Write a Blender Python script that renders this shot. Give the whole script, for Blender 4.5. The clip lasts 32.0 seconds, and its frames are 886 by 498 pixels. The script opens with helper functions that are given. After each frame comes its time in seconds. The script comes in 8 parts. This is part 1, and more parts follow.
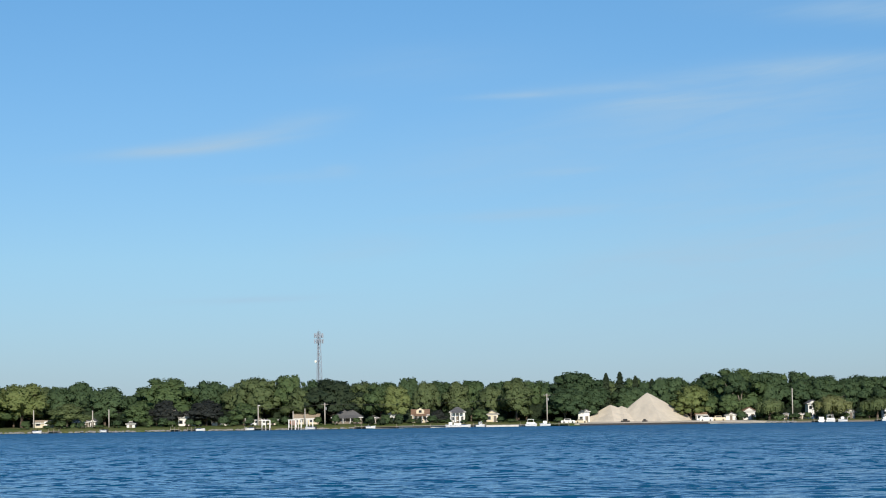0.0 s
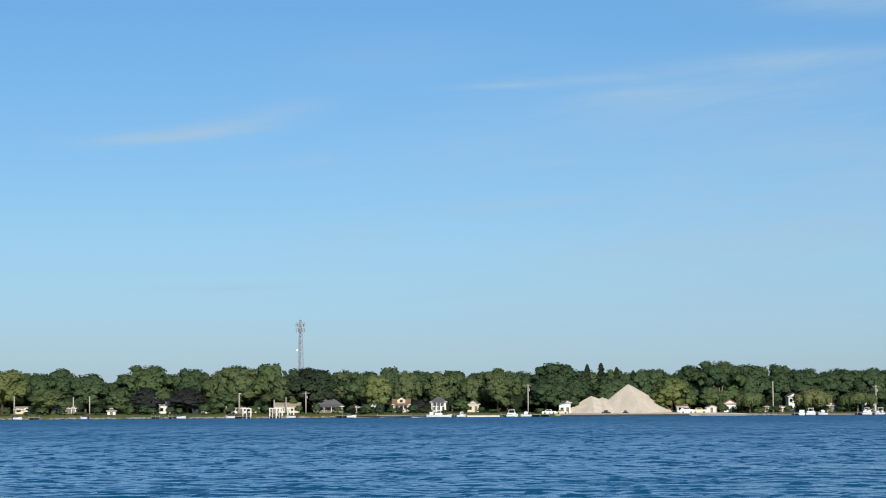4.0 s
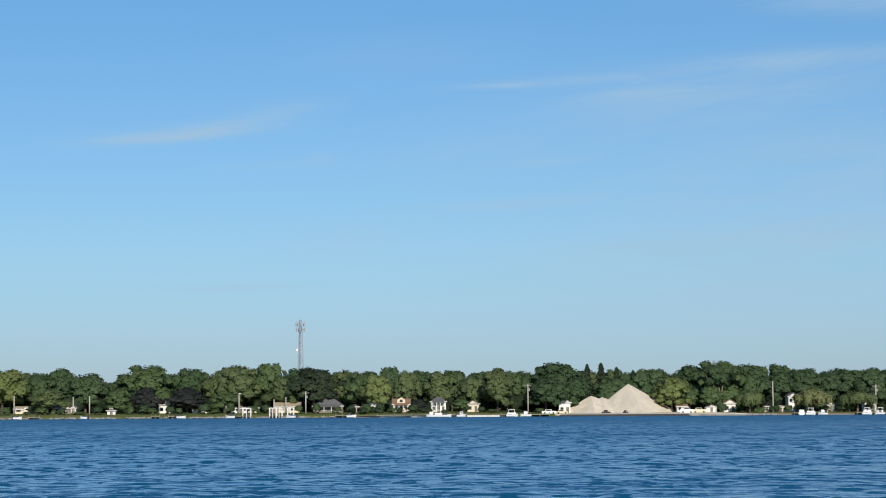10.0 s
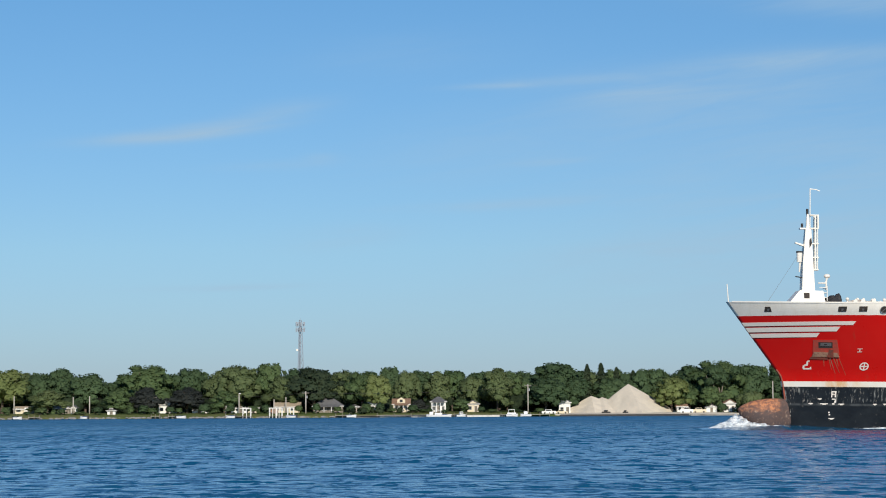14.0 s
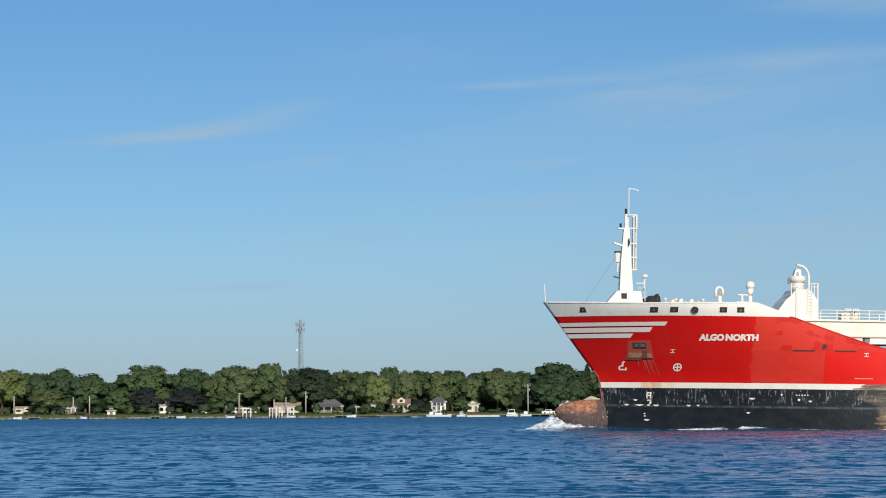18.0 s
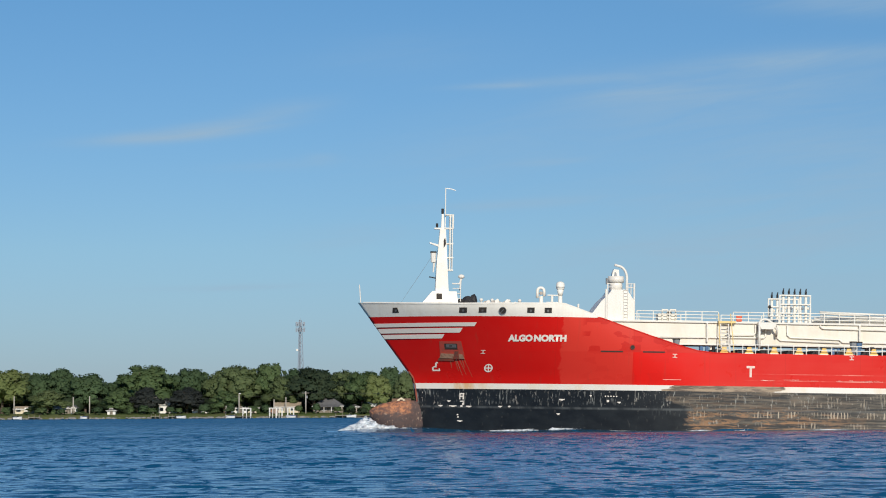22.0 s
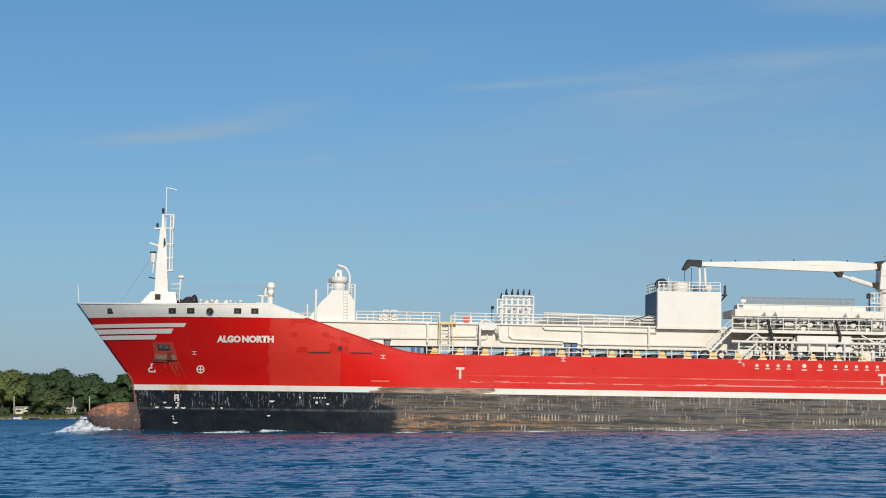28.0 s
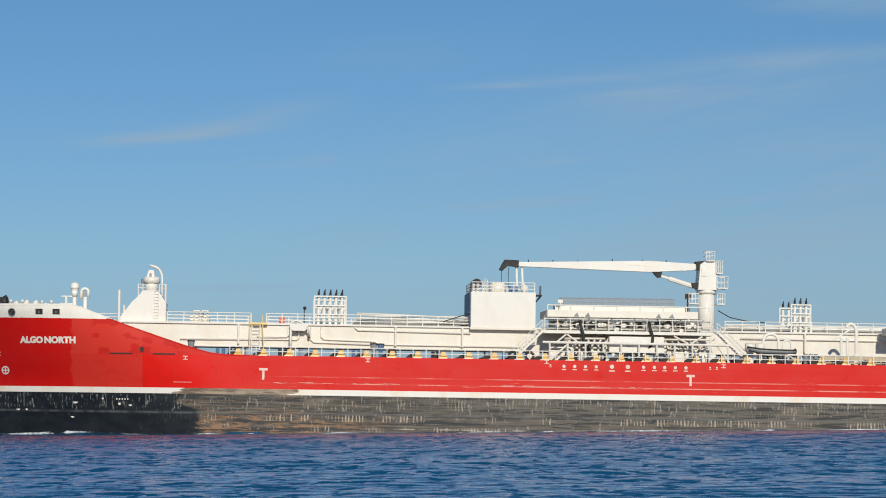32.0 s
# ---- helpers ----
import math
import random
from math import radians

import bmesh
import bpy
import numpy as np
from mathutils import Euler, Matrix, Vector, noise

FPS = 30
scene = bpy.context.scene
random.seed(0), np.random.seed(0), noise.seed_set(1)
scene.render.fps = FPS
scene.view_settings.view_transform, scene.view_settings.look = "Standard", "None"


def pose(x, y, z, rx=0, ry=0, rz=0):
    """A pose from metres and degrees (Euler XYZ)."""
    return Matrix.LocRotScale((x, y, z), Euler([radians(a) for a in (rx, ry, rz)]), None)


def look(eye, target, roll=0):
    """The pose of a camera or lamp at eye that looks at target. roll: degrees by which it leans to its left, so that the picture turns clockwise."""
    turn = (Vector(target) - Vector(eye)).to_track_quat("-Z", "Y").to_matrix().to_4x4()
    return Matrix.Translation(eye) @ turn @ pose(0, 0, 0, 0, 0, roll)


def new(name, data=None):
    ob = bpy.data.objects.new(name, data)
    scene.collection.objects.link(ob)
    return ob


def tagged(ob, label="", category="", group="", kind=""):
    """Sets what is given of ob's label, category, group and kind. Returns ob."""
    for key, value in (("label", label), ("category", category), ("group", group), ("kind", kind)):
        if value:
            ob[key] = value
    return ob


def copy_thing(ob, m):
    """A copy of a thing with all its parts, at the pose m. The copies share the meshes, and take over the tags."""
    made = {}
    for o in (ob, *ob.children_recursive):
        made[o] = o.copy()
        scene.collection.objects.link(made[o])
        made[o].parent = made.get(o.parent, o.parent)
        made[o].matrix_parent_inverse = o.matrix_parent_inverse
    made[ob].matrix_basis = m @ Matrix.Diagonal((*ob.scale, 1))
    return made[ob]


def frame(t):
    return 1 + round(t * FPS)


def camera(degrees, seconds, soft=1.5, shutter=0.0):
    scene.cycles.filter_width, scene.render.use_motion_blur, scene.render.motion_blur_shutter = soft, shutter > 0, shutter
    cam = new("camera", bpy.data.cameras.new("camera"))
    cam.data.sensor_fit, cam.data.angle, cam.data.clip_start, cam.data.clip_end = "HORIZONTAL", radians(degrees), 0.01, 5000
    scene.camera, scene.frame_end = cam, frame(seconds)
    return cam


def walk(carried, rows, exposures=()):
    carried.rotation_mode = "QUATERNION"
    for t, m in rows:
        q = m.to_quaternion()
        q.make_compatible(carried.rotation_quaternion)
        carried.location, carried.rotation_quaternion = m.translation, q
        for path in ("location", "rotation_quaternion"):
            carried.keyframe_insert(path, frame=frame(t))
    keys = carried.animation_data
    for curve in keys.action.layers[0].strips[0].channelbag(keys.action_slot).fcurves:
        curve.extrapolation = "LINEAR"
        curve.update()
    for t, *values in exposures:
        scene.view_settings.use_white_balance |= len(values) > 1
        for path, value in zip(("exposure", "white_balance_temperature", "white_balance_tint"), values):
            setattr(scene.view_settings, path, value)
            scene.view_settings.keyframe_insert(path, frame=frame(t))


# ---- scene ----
# Camera: on the near bank, 2 m above the river, looking across it (+y). It settles in the first two seconds.
cam = camera(22.73, 32.0, soft=1.05)
PITCH, ROLL = 4.209, -0.331


def eye_row(t, yaw, pitch, roll):
    return t, pose(0, 0, 2.0, 90 + PITCH + pitch, 0, yaw) @ pose(0, 0, 0, 0, 0, ROLL + roll)


walk(cam, [
    eye_row(0.0, 0.455, 0.272, -0.50),
    eye_row(0.25, 0.385, 0.262, -0.32),
    eye_row(0.5, 0.297, 0.208, -0.15),
    eye_row(0.75, 0.203, 0.128, -0.07),
    eye_row(1.0, 0.115, 0.062, -0.03),
    eye_row(1.5, 0.018, 0.014, 0.0),
    eye_row(2.0, 0.004, 0.008, 0.0),
    eye_row(3.5, 0.003, 0.006, 0.0),
    eye_row(8.0, 0.0, 0.0, 0.0),
    eye_row(20.0, 0.0, 0.0, 0.0),
    eye_row(32.0, 0.0, 0.0, 0.0),
], exposures=[(0.0, 0.0), (9.0, -0.04), (14.0, -0.10), (19.0, -0.22), (23.0, -0.30), (28.0, -0.40), (32.0, -0.44)])

# Light: a clear late-afternoon sky, the sun behind the camera and to its right.
SUN_EL, SUN_AZ = radians(25), radians(9)   # azimuth from straight behind the camera towards its right
world = bpy.data.worlds.new("sky")
scene.world = world
world.use_nodes = True
wn, wl = world.node_tree.nodes, world.node_tree.links
wn.clear()


def wnode(kind, **values):
    n = wn.new(kind)
    for k, v in values.items():
        n.inputs[int(k[2:])].default_value = v
    return n


def wmath(op, a, b=None, c=None):
    n = wn.new("ShaderNodeMath")
    n.operation = op
    for i, v in enumerate((a, b, c)):
        if v is None:
            continue
        if isinstance(v, (int, float)):
            n.inputs[i].default_value = v
        else:
            wl.new(v, n.inputs[i])
    return n.outputs[0]


sky = wnode("ShaderNodeTexSky")
sky.sky_type, sky.sun_disc, sky.sun_elevation, sky.sun_rotation = "NISHITA", False, SUN_EL, math.pi - SUN_AZ
sky.altitude, sky.air_density, sky.dust_density, sky.ozone_density = 150.0, 1.0, 0.35, 2.2
coords = wnode("ShaderNodeTexCoord")
split = wnode("ShaderNodeSeparateXYZ")
wl.new(coords.outputs["Generated"], split.inputs[0])
across = wmath("ARCTAN2", split.outputs[0], split.outputs[1])
above = wmath("ARCSINE", split.outputs[2])
# thin cirrus: long wisps that rise gently to the right, and a faint veil over the right half
tilted = wmath("SUBTRACT", above, wmath("MULTIPLY", across, 0.13))
flat = wnode("ShaderNodeCombineXYZ")
wl.new(wmath("MULTIPLY", across, 11.0), flat.inputs[0])
wl.new(wmath("MULTIPLY", tilted, 90.0), flat.inputs[1])
wisp_noise = wnode("ShaderNodeTexNoise", i_2=1.0, i_3=5.0, i_4=0.62)
wisp_noise.inputs["Distortion"].default_value = 0.5
wl.new(flat.outputs[0], wisp_noise.inputs["Vector"])


def wisp(az, el, half_length, half_height, slope, strength):
    """One wisp about (az, el) degrees, fading out along and across."""
    da = wmath("SUBTRACT", across, radians(az))
    along = wmath("DIVIDE", da, radians(half_length))
    de = wmath("SUBTRACT", wmath("SUBTRACT", above, radians(el)), wmath("MULTIPLY", da, slope))
    over = wmath("DIVIDE", de, radians(half_height))
    d2 = wmath("ADD", wmath("MULTIPLY", along, along), wmath("MULTIPLY", over, over))
    return wmath("MULTIPLY", wmath("POWER", 2.718, wmath("MULTIPLY", d2, -1.0)), strength)


total = None
for w in ((-7.4, 7.10, 1.9, 0.15, 0.08, 0.62), (-5.6, 7.38, 1.6, 0.18, 0.11, 0.56), (-4.0, 7.85, 1.2, 0.24, 0.12, 0.22), (-4.2, 6.40, 1.6, 0.13, 0.05, 0.20), (-3.1, 6.58, 0.45, 0.14, 0.0, 0.26),
          (1.2, 8.42, 1.0, 0.07, 0.02, 0.34), (3.4, 8.55, 2.2, 0.13, 0.04, 0.30), (5.0, 8.30, 1.6, 0.22, 0.06, 0.28), (8.6, 8.95, 3.8, 0.26, 0.05, 0.40), (7.6, 8.05, 4.6, 0.75, 0.07, 0.36),
          (3.0, 6.45, 1.1, 0.10, 0.04, 0.22), (9.4, 6.30, 5.0, 1.2, 0.10, 0.30), (9.8, 4.40, 5.6, 1.6, 0.08, 0.30), (-2.6, 4.55, 1.6, 0.34, 0.10, 0.28), (-5.6, 3.22, 2.0, 0.09, 0.02, 0.34),
          (6.4, 4.15, 4.6, 0.5, 0.10, 0.26), (10.6, 10.35, 3.0, 0.34, -0.06, 0.36), (1.4, 6.8, 4.0, 0.8, 0.10, 0.18), (5.5, 2.4, 7.0, 1.3, 0.04, 0.18), (1.6, 5.35, 3.2, 0.14, 0.04, 0.26), (-1.0, 9.2, 2.6, 0.5, 0.05, 0.12)):
    total = wisp(*w) if total is None else wmath("ADD", total, wisp(*w))
streaks = wnode("ShaderNodeMapRange", i_1=0.32, i_2=0.68, i_3=0.45, i_4=1.45)
wl.new(wisp_noise.outputs[0], streaks.inputs[0])
cover = wmath("MINIMUM", wmath("MULTIPLY", total, streaks.outputs[0]), 0.8)
veil = wnode("ShaderNodeMixRGB")
veil.inputs[2].default_value = (4.7, 6.8, 8.8, 1)
wl.new(cover, veil.inputs[0])
# the clear air of a cool evening: deeper blue above, milky blue at the horizon
depth = wnode("ShaderNodeValToRGB")
for k, (at, c) in enumerate(((0.0, (0.54, 0.72, 1.20)), (0.20, (0.64, 0.88, 1.18)), (0.52, (0.59, 0.94, 1.22)), (1.0, (0.61, 0.92, 1.22)))):
    e = depth.color_ramp.elements[k] if k < 2 else depth.color_ramp.elements.new(at)
    e.position, e.color = at, (*c, 1)
wl.new(wmath("MULTIPLY", wmath("MAXIMUM", above, 0.0), 1 / radians(21)), depth.inputs[0])
clear = wnode("ShaderNodeMixRGB", i_0=1.0)
clear.blend_type = "MULTIPLY"
wl.new(sky.outputs[0], clear.inputs[1])
wl.new(depth.outputs[0], clear.inputs[2])
wl.new(clear.outputs[0], veil.inputs[1])
back = wnode("ShaderNodeBackground", i_1=0.083)
wl.new(veil.outputs[0], back.inputs[0])
wl.new(back.outputs[0], wnode("ShaderNodeOutputWorld").inputs[0])

sun = new("sun", bpy.data.lights.new("sun", "SUN"))
sun.data.energy, sun.data.angle, sun.data.color = 4.6, radians(0.55), (1.0, 0.91, 0.78)
sun_dir = Vector((math.sin(SUN_AZ) * math.cos(SUN_EL), -math.cos(SUN_AZ) * math.cos(SUN_EL), math.sin(SUN_EL)))
sun.matrix_basis = look(sun_dir * 300, (0, 0, 0))


# ---- materials ----
class Mat:
    """A principled material and short ways to wire it."""

    def __init__(self, name, color=(0.5, 0.5, 0.5), rough=0.6, metal=0.0, spec=0.5):
        self.m = bpy.data.materials.new(name)
        self.m.use_nodes = True
        self.t = self.m.node_tree
        self.n, self.l = self.t.nodes, self.t.links
        self.b = self.n["Principled BSDF"]
        self.b.inputs["Base Color"].default_value = (*color, 1)
        self.b.inputs["Roughness"].default_value = rough
        self.b.inputs["Metallic"].default_value = metal
        self.b.inputs["Specular IOR Level"].default_value = spec
        self.tc = self.n.new("ShaderNodeTexCoord")

    def node(self, kind, operation="", blend=""):
        n = self.n.new(kind)
        if operation:
            n.operation = operation
        if blend:
            n.blend_type = blend
        return n

    def at(self, scale=(1, 1, 1), shift=(0, 0, 0)):
        """Object coordinates, scaled."""
        mp = self.node("ShaderNodeMapping")
        mp.inputs["Scale"].default_value, mp.inputs["Location"].default_value = scale, shift
        self.l.new(self.tc.outputs["Object"], mp.inputs[0])
        return mp.outputs[0]

    def noise(self, scale, detail=4, stretch=(1, 1, 1), rough=0.55, shift=(0, 0, 0)):
        n = self.node("ShaderNodeTexNoise")
        n.inputs["Scale"].default_value, n.inputs["Detail"].default_value = scale, detail
        n.inputs["Roughness"].default_value = rough
        self.l.new(self.at(stretch, shift), n.inputs["Vector"])
        return n.outputs[0]

    def span(self, v, a, b, c=0.0, d=1.0):
        r = self.node("ShaderNodeMapRange")
        for i, x in enumerate((a, b, c, d)):
            r.inputs[i + 1].default_value = x
        self.l.new(v, r.inputs[0])
        return r.outputs[0]

    def math(self, op, a, b=0.0):
        n = self.node("ShaderNodeMath", operation=op)
        for i, v in enumerate((a, b)):
            if isinstance(v, (int, float)):
                n.inputs[i].default_value = v
            else:
                self.l.new(v, n.inputs[i])
        return n.outputs[0]

    def mix(self, fac, a, b, blend="MIX"):
        n = self.node("ShaderNodeMixRGB", blend=blend)
        for i, v in enumerate((fac, a, b)):
            if isinstance(v, (int, float)):
                n.inputs[i].default_value = v
            elif isinstance(v, tuple):
                n.inputs[i].default_value = (*v, 1)
            else:
                self.l.new(v, n.inputs[i])
        return n.outputs[0]

    def color(self, v):
        self.l.new(v, self.b.inputs["Base Color"])
        return self

    def rough(self, v):
        self.l.new(v, self.b.inputs["Roughness"])
        return self

    def bump(self, v, strength=0.3, distance=0.05):
        n = self.node("ShaderNodeBump")
        n.inputs["Strength"].default_value, n.inputs["Distance"].default_value = strength, distance
        self.l.new(v, n.inputs["Height"])
        self.l.new(n.outputs[0], self.b.inputs["Normal"])
        return self

    def axis(self, i):
        s = self.node("ShaderNodeSeparateXYZ")
        self.l.new(self.tc.outputs["Object"], s.inputs[0])
        return s.outputs[i]


def worn(name, color, dirt, rough=0.55, amount=0.5, scale=0.6, metal=0.0, stretch=(1, 1, 1), grain=6.0):
    """Paint or board with two scales of stain."""
    k = Mat(name, color, rough, metal)
    big = k.span(k.noise(scale, 4, stretch), 0.45, 0.75, 0, amount)
    fine = k.span(k.noise(scale * grain, 3, stretch, shift=(3, 7, 1)), 0.5, 0.8, 0, amount * 0.6)
    k.color(k.mix(fine, k.mix(big, color, dirt), dirt))
    k.rough(k.span(k.noise(scale * 3), 0.3, 0.7, rough - 0.08, rough + 0.12))
    k.bump(k.noise(scale * grain * 2), 0.15, 0.02)
    return k.m


def leaf_material(name, dark, light):
    k = Mat(name, dark, 0.75, 0, 0.2)
    geo = k.node("ShaderNodeNewGeometry")
    info = k.node("ShaderNodeObjectInfo")
    masses = k.span(k.noise(0.8, 3, rough=0.5), 0.38, 0.62)
    f = k.math("ADD", k.math("MULTIPLY", geo.outputs["Random Per Island"], 0.22), k.math("ADD", k.math("MULTIPLY", info.outputs["Random"], 0.36), k.math("MULTIPLY", masses, 0.42)))
    c = k.mix(1.0, k.mix(f, dark, light), (0.86, 0.88, 0.86), "MULTIPLY")
    k.color(c)
    thin = k.node("ShaderNodeBsdfTranslucent")
    k.l.new(k.mix(1.0, c, (1.25, 1.2, 0.7), "MULTIPLY"), thin.inputs[0])
    both = k.node("ShaderNodeMixShader")
    both.inputs[0].default_value = 0.45
    k.l.new(k.b.outputs[0], both.inputs[1])
    k.l.new(thin.outputs[0], both.inputs[2])
    k.l.new(both.outputs[0], k.n["Material Output"].inputs[0])
    return k.m


RED = Mat("ship_red_paint", (0.70, 0.013, 0.008), 0.38, 0, 0.22)
_x, _z = RED.axis(0), RED.axis(2)
_faded = RED.math("MULTIPLY", RED.span(RED.math("ADD", _x, RED.math("MULTIPLY", RED.noise(0.9, 5), 3.6)), 31.2, 35.0), 1.0)
_patch = RED.math("MULTIPLY", RED.span(RED.math("ADD", _x, RED.math("MULTIPLY", RED.noise(1.3, 5), 1.6)), 19.5, 19.7), RED.span(_x, 25.45, 25.5, 1, 0))
_strakes = RED.span(RED.noise(0.7, 3, (0.06, 1, 1.6)), 0.4, 0.7, 0, 1)
_c = RED.mix(RED.math("MULTIPLY", _patch, 0.85), (0.62, 0.009, 0.006), (0.66, 0.044, 0.028))
_upper = RED.math("MULTIPLY", RED.span(_z, 8.02, 8.06), RED.span(_x, 19.5, 33.0, 0.7, 0.5))
_upper = RED.math("MULTIPLY", _upper, RED.span(RED.math("ADD", _x, RED.math("MULTIPLY", RED.noise(1.3, 5), 1.6)), 19.5, 19.7))
_c = RED.mix(_upper, _c, (0.66, 0.044, 0.028))
_fresh = RED.math("MULTIPLY", RED.math("MULTIPLY", RED.span(_x, 25.45, 25.5), RED.span(_x, 33.0, 37.0, 1, 0)), RED.span(_z, 8.0, 8.06, 1, 0))
_c = RED.mix(_fresh, _c, (0.74, 0.009, 0.005))
_cells = RED.node("ShaderNodeTexVoronoi")
_cells.distance, _cells.inputs["Scale"].default_value = "CHEBYCHEV", 1.0
RED.l.new(RED.at((0.9, 0.3, 1.7)), _cells.inputs["Vector"])
_block = RED.math("MULTIPLY", RED.span(_cells.outputs["Color"], 0.62, 0.66), RED.math("MULTIPLY", RED.span(_x, 20.5, 21.0), RED.span(_x, 29.0, 30.0, 1, 0)))
_c = RED.mix(RED.math("MULTIPLY", RED.math("MULTIPLY", _block, RED.span(_z, 8.0, 8.1, 0.25, 1)), 0.6), _c, (0.50, 0.010, 0.007))
_c = RED.mix(RED.math("MULTIPLY", _faded, 0.5), _c, (0.72, 0.026, 0.018))
_c = RED.mix(RED.math("MULTIPLY", RED.math("MULTIPLY", _strakes, _faded), 0.30), _c, (0.70, 0.062, 0.040))
_drips = RED.span(RED.noise(1.2, 4, (2.2, 1, 0.10)), 0.60, 0.78, 0, 0.35)
_c = RED.mix(_drips, _c, (0.36, 0.05, 0.03))
_scuff = RED.span(RED.noise(2.0, 4, (0.12, 1, 3.0), shift=(5, 0, 2)), 0.66, 0.72, 0, 0.5)
_c = RED.mix(RED.math("MULTIPLY", _scuff, RED.math("MULTIPLY", _faded, RED.span(_z, 6.4, 6.6, 1, 0))), _c, (0.72, 0.60, 0.52))
_c = RED.mix(RED.span(_z, 8.02, 8.06, 0.16, 0), _c, (0.52, 0.010, 0.006))
_c = RED.mix(RED.math("MULTIPLY", RED.span(RED.noise(0.35, 5, (0.5, 1, 0.8), 0.6, (1, 0, 6)), 0.42, 0.66), 0.10), _c, (0.70, 0.05, 0.034))
_seam = RED.math("MULTIPLY", RED.span(RED.math("ABSOLUTE", RED.math("SUBTRACT", RED.math("FRACT", RED.math("MULTIPLY", _x, 1 / 7.3)), 0.5)), 0.0, 0.006, 0.35, 0), RED.span(_x, 12.0, 14.0))
_c = RED.mix(_seam, _c, (0.42, 0.02, 0.012))
_long = RED.math("MAXIMUM", RED.span(RED.math("ABSOLUTE", RED.math("SUBTRACT", _z, 6.12)), 0.02, 0.06, 0.55, 0), RED.span(RED.math("ABSOLUTE", RED.math("SUBTRACT", _z, 5.5)), 0.03, 0.07, 0.7, 0))
_long = RED.math("MULTIPLY", RED.math("MULTIPLY", _long, RED.span(_x, 36.0, 44.0)), RED.span(RED.noise(0.5, 5, (0.5, 1, 0.3), 0.65, (8, 0, 1)), 0.42, 0.56, 0.1, 1))
_c = RED.mix(_long, _c, (0.80, 0.44, 0.36))
RED.color(_c)
RED.rough(RED.span(RED.noise(0.5, 3), 0.3, 0.7, 0.26, 0.45))
RED.bump(RED.noise(0.45, 2, (1, 1, 1)), 0.12, 0.05)

STRIPE = Mat("ship_white_stripe", (0.78, 0.74, 0.66), 0.5)
_x = STRIPE.axis(0)
_gone = STRIPE.math("MULTIPLY", STRIPE.span(STRIPE.math("ADD", _x, STRIPE.math("MULTIPLY", STRIPE.noise(1.1, 5, (0.35, 1, 2.5)), 5.0)), 30.7, 30.95),
                    STRIPE.span(STRIPE.math("ADD", _x, STRIPE.math("MULTIPLY", STRIPE.noise(1.0, 5, (0.4, 1, 2.0)), 8.0)), 43.6, 44.0, 1, 0))
_c = STRIPE.mix(STRIPE.span(STRIPE.noise(0.5, 4, (1, 1, 0.4)), 0.5, 0.75, 0, 0.5), (0.80, 0.77, 0.70), (0.72, 0.50, 0.24))
_rust = STRIPE.math("MULTIPLY", STRIPE.math("MULTIPLY", STRIPE.span(_x, 8.6, 9.4), STRIPE.span(_x, 10.6, 12.0, 1, 0)), STRIPE.span(STRIPE.noise(1.5, 4, (1, 1, 0.5), 0.6, (2, 0, 2)), 0.35, 0.6, 0.1, 0.75))
_c = STRIPE.mix(_rust, _c, (0.66, 0.36, 0.12))
STRIPE.color(STRIPE.mix(_gone, _c, STRIPE.mix(STRIPE.span(STRIPE.noise(1.4, 6, (0.25, 1, 2.0), 0.7), 0.44, 0.56), (0.13, 0.095, 0.07), (0.36, 0.27, 0.18))))
STRIPE.bump(STRIPE.noise(3.0), 0.1, 0.02)

BOOT = Mat("ship_antifouling", (0.03, 0.03, 0.035), 0.6)
_x, _z = BOOT.axis(0), BOOT.axis(2)
_aft = BOOT.span(BOOT.math("ADD", BOOT.math("ADD", _x, BOOT.span(_z, 2.9, 3.2, 0, 1.9)), BOOT.math("MULTIPLY", BOOT.noise(1.1, 6, (0.35, 1, 2.2), 0.7), 4.5)), 33.0, 33.4)
# layered old coats in horizontal bands
_grey = BOOT.mix(BOOT.span(BOOT.noise(1.9, 7, (0.13, 1, 2.8), 0.72), 0.40, 0.60), (0.040, 0.038, 0.034), (0.150, 0.132, 0.106))
_grey = BOOT.mix(BOOT.span(_x, 48.0, 62.0, 0, 0.45), _grey, (0.165, 0.148, 0.122))
_early = BOOT.span(_x, 40.0, 50.0, 1.0, 0.04)
_rusty = BOOT.math("MULTIPLY", BOOT.span(BOOT.noise(1.5, 7, (0.34, 1, 1.8), 0.76, (2, 0, 5)), 0.475, 0.54), BOOT.math("MULTIPLY", _early, BOOT.span(_z, 2.1, 3.0, 1, 0.15)))
_grey = BOOT.mix(_rusty, _grey, (0.30, 0.17, 0.09))
_dark = BOOT.span(BOOT.noise(1.3, 6, (0.12, 1, 2.2), 0.7, (7, 0, 1)), 0.51, 0.56, 0, 0.9)
_grey = BOOT.mix(_dark, _grey, (0.032, 0.034, 0.036))
_black = BOOT.mix(BOOT.span(BOOT.noise(1.2, 5, (0.5, 1, 1)), 0.4, 0.7, 0, 0.6), (0.009, 0.011, 0.014), (0.024, 0.028, 0.031))
_c = BOOT.mix(_aft, _black, _grey)
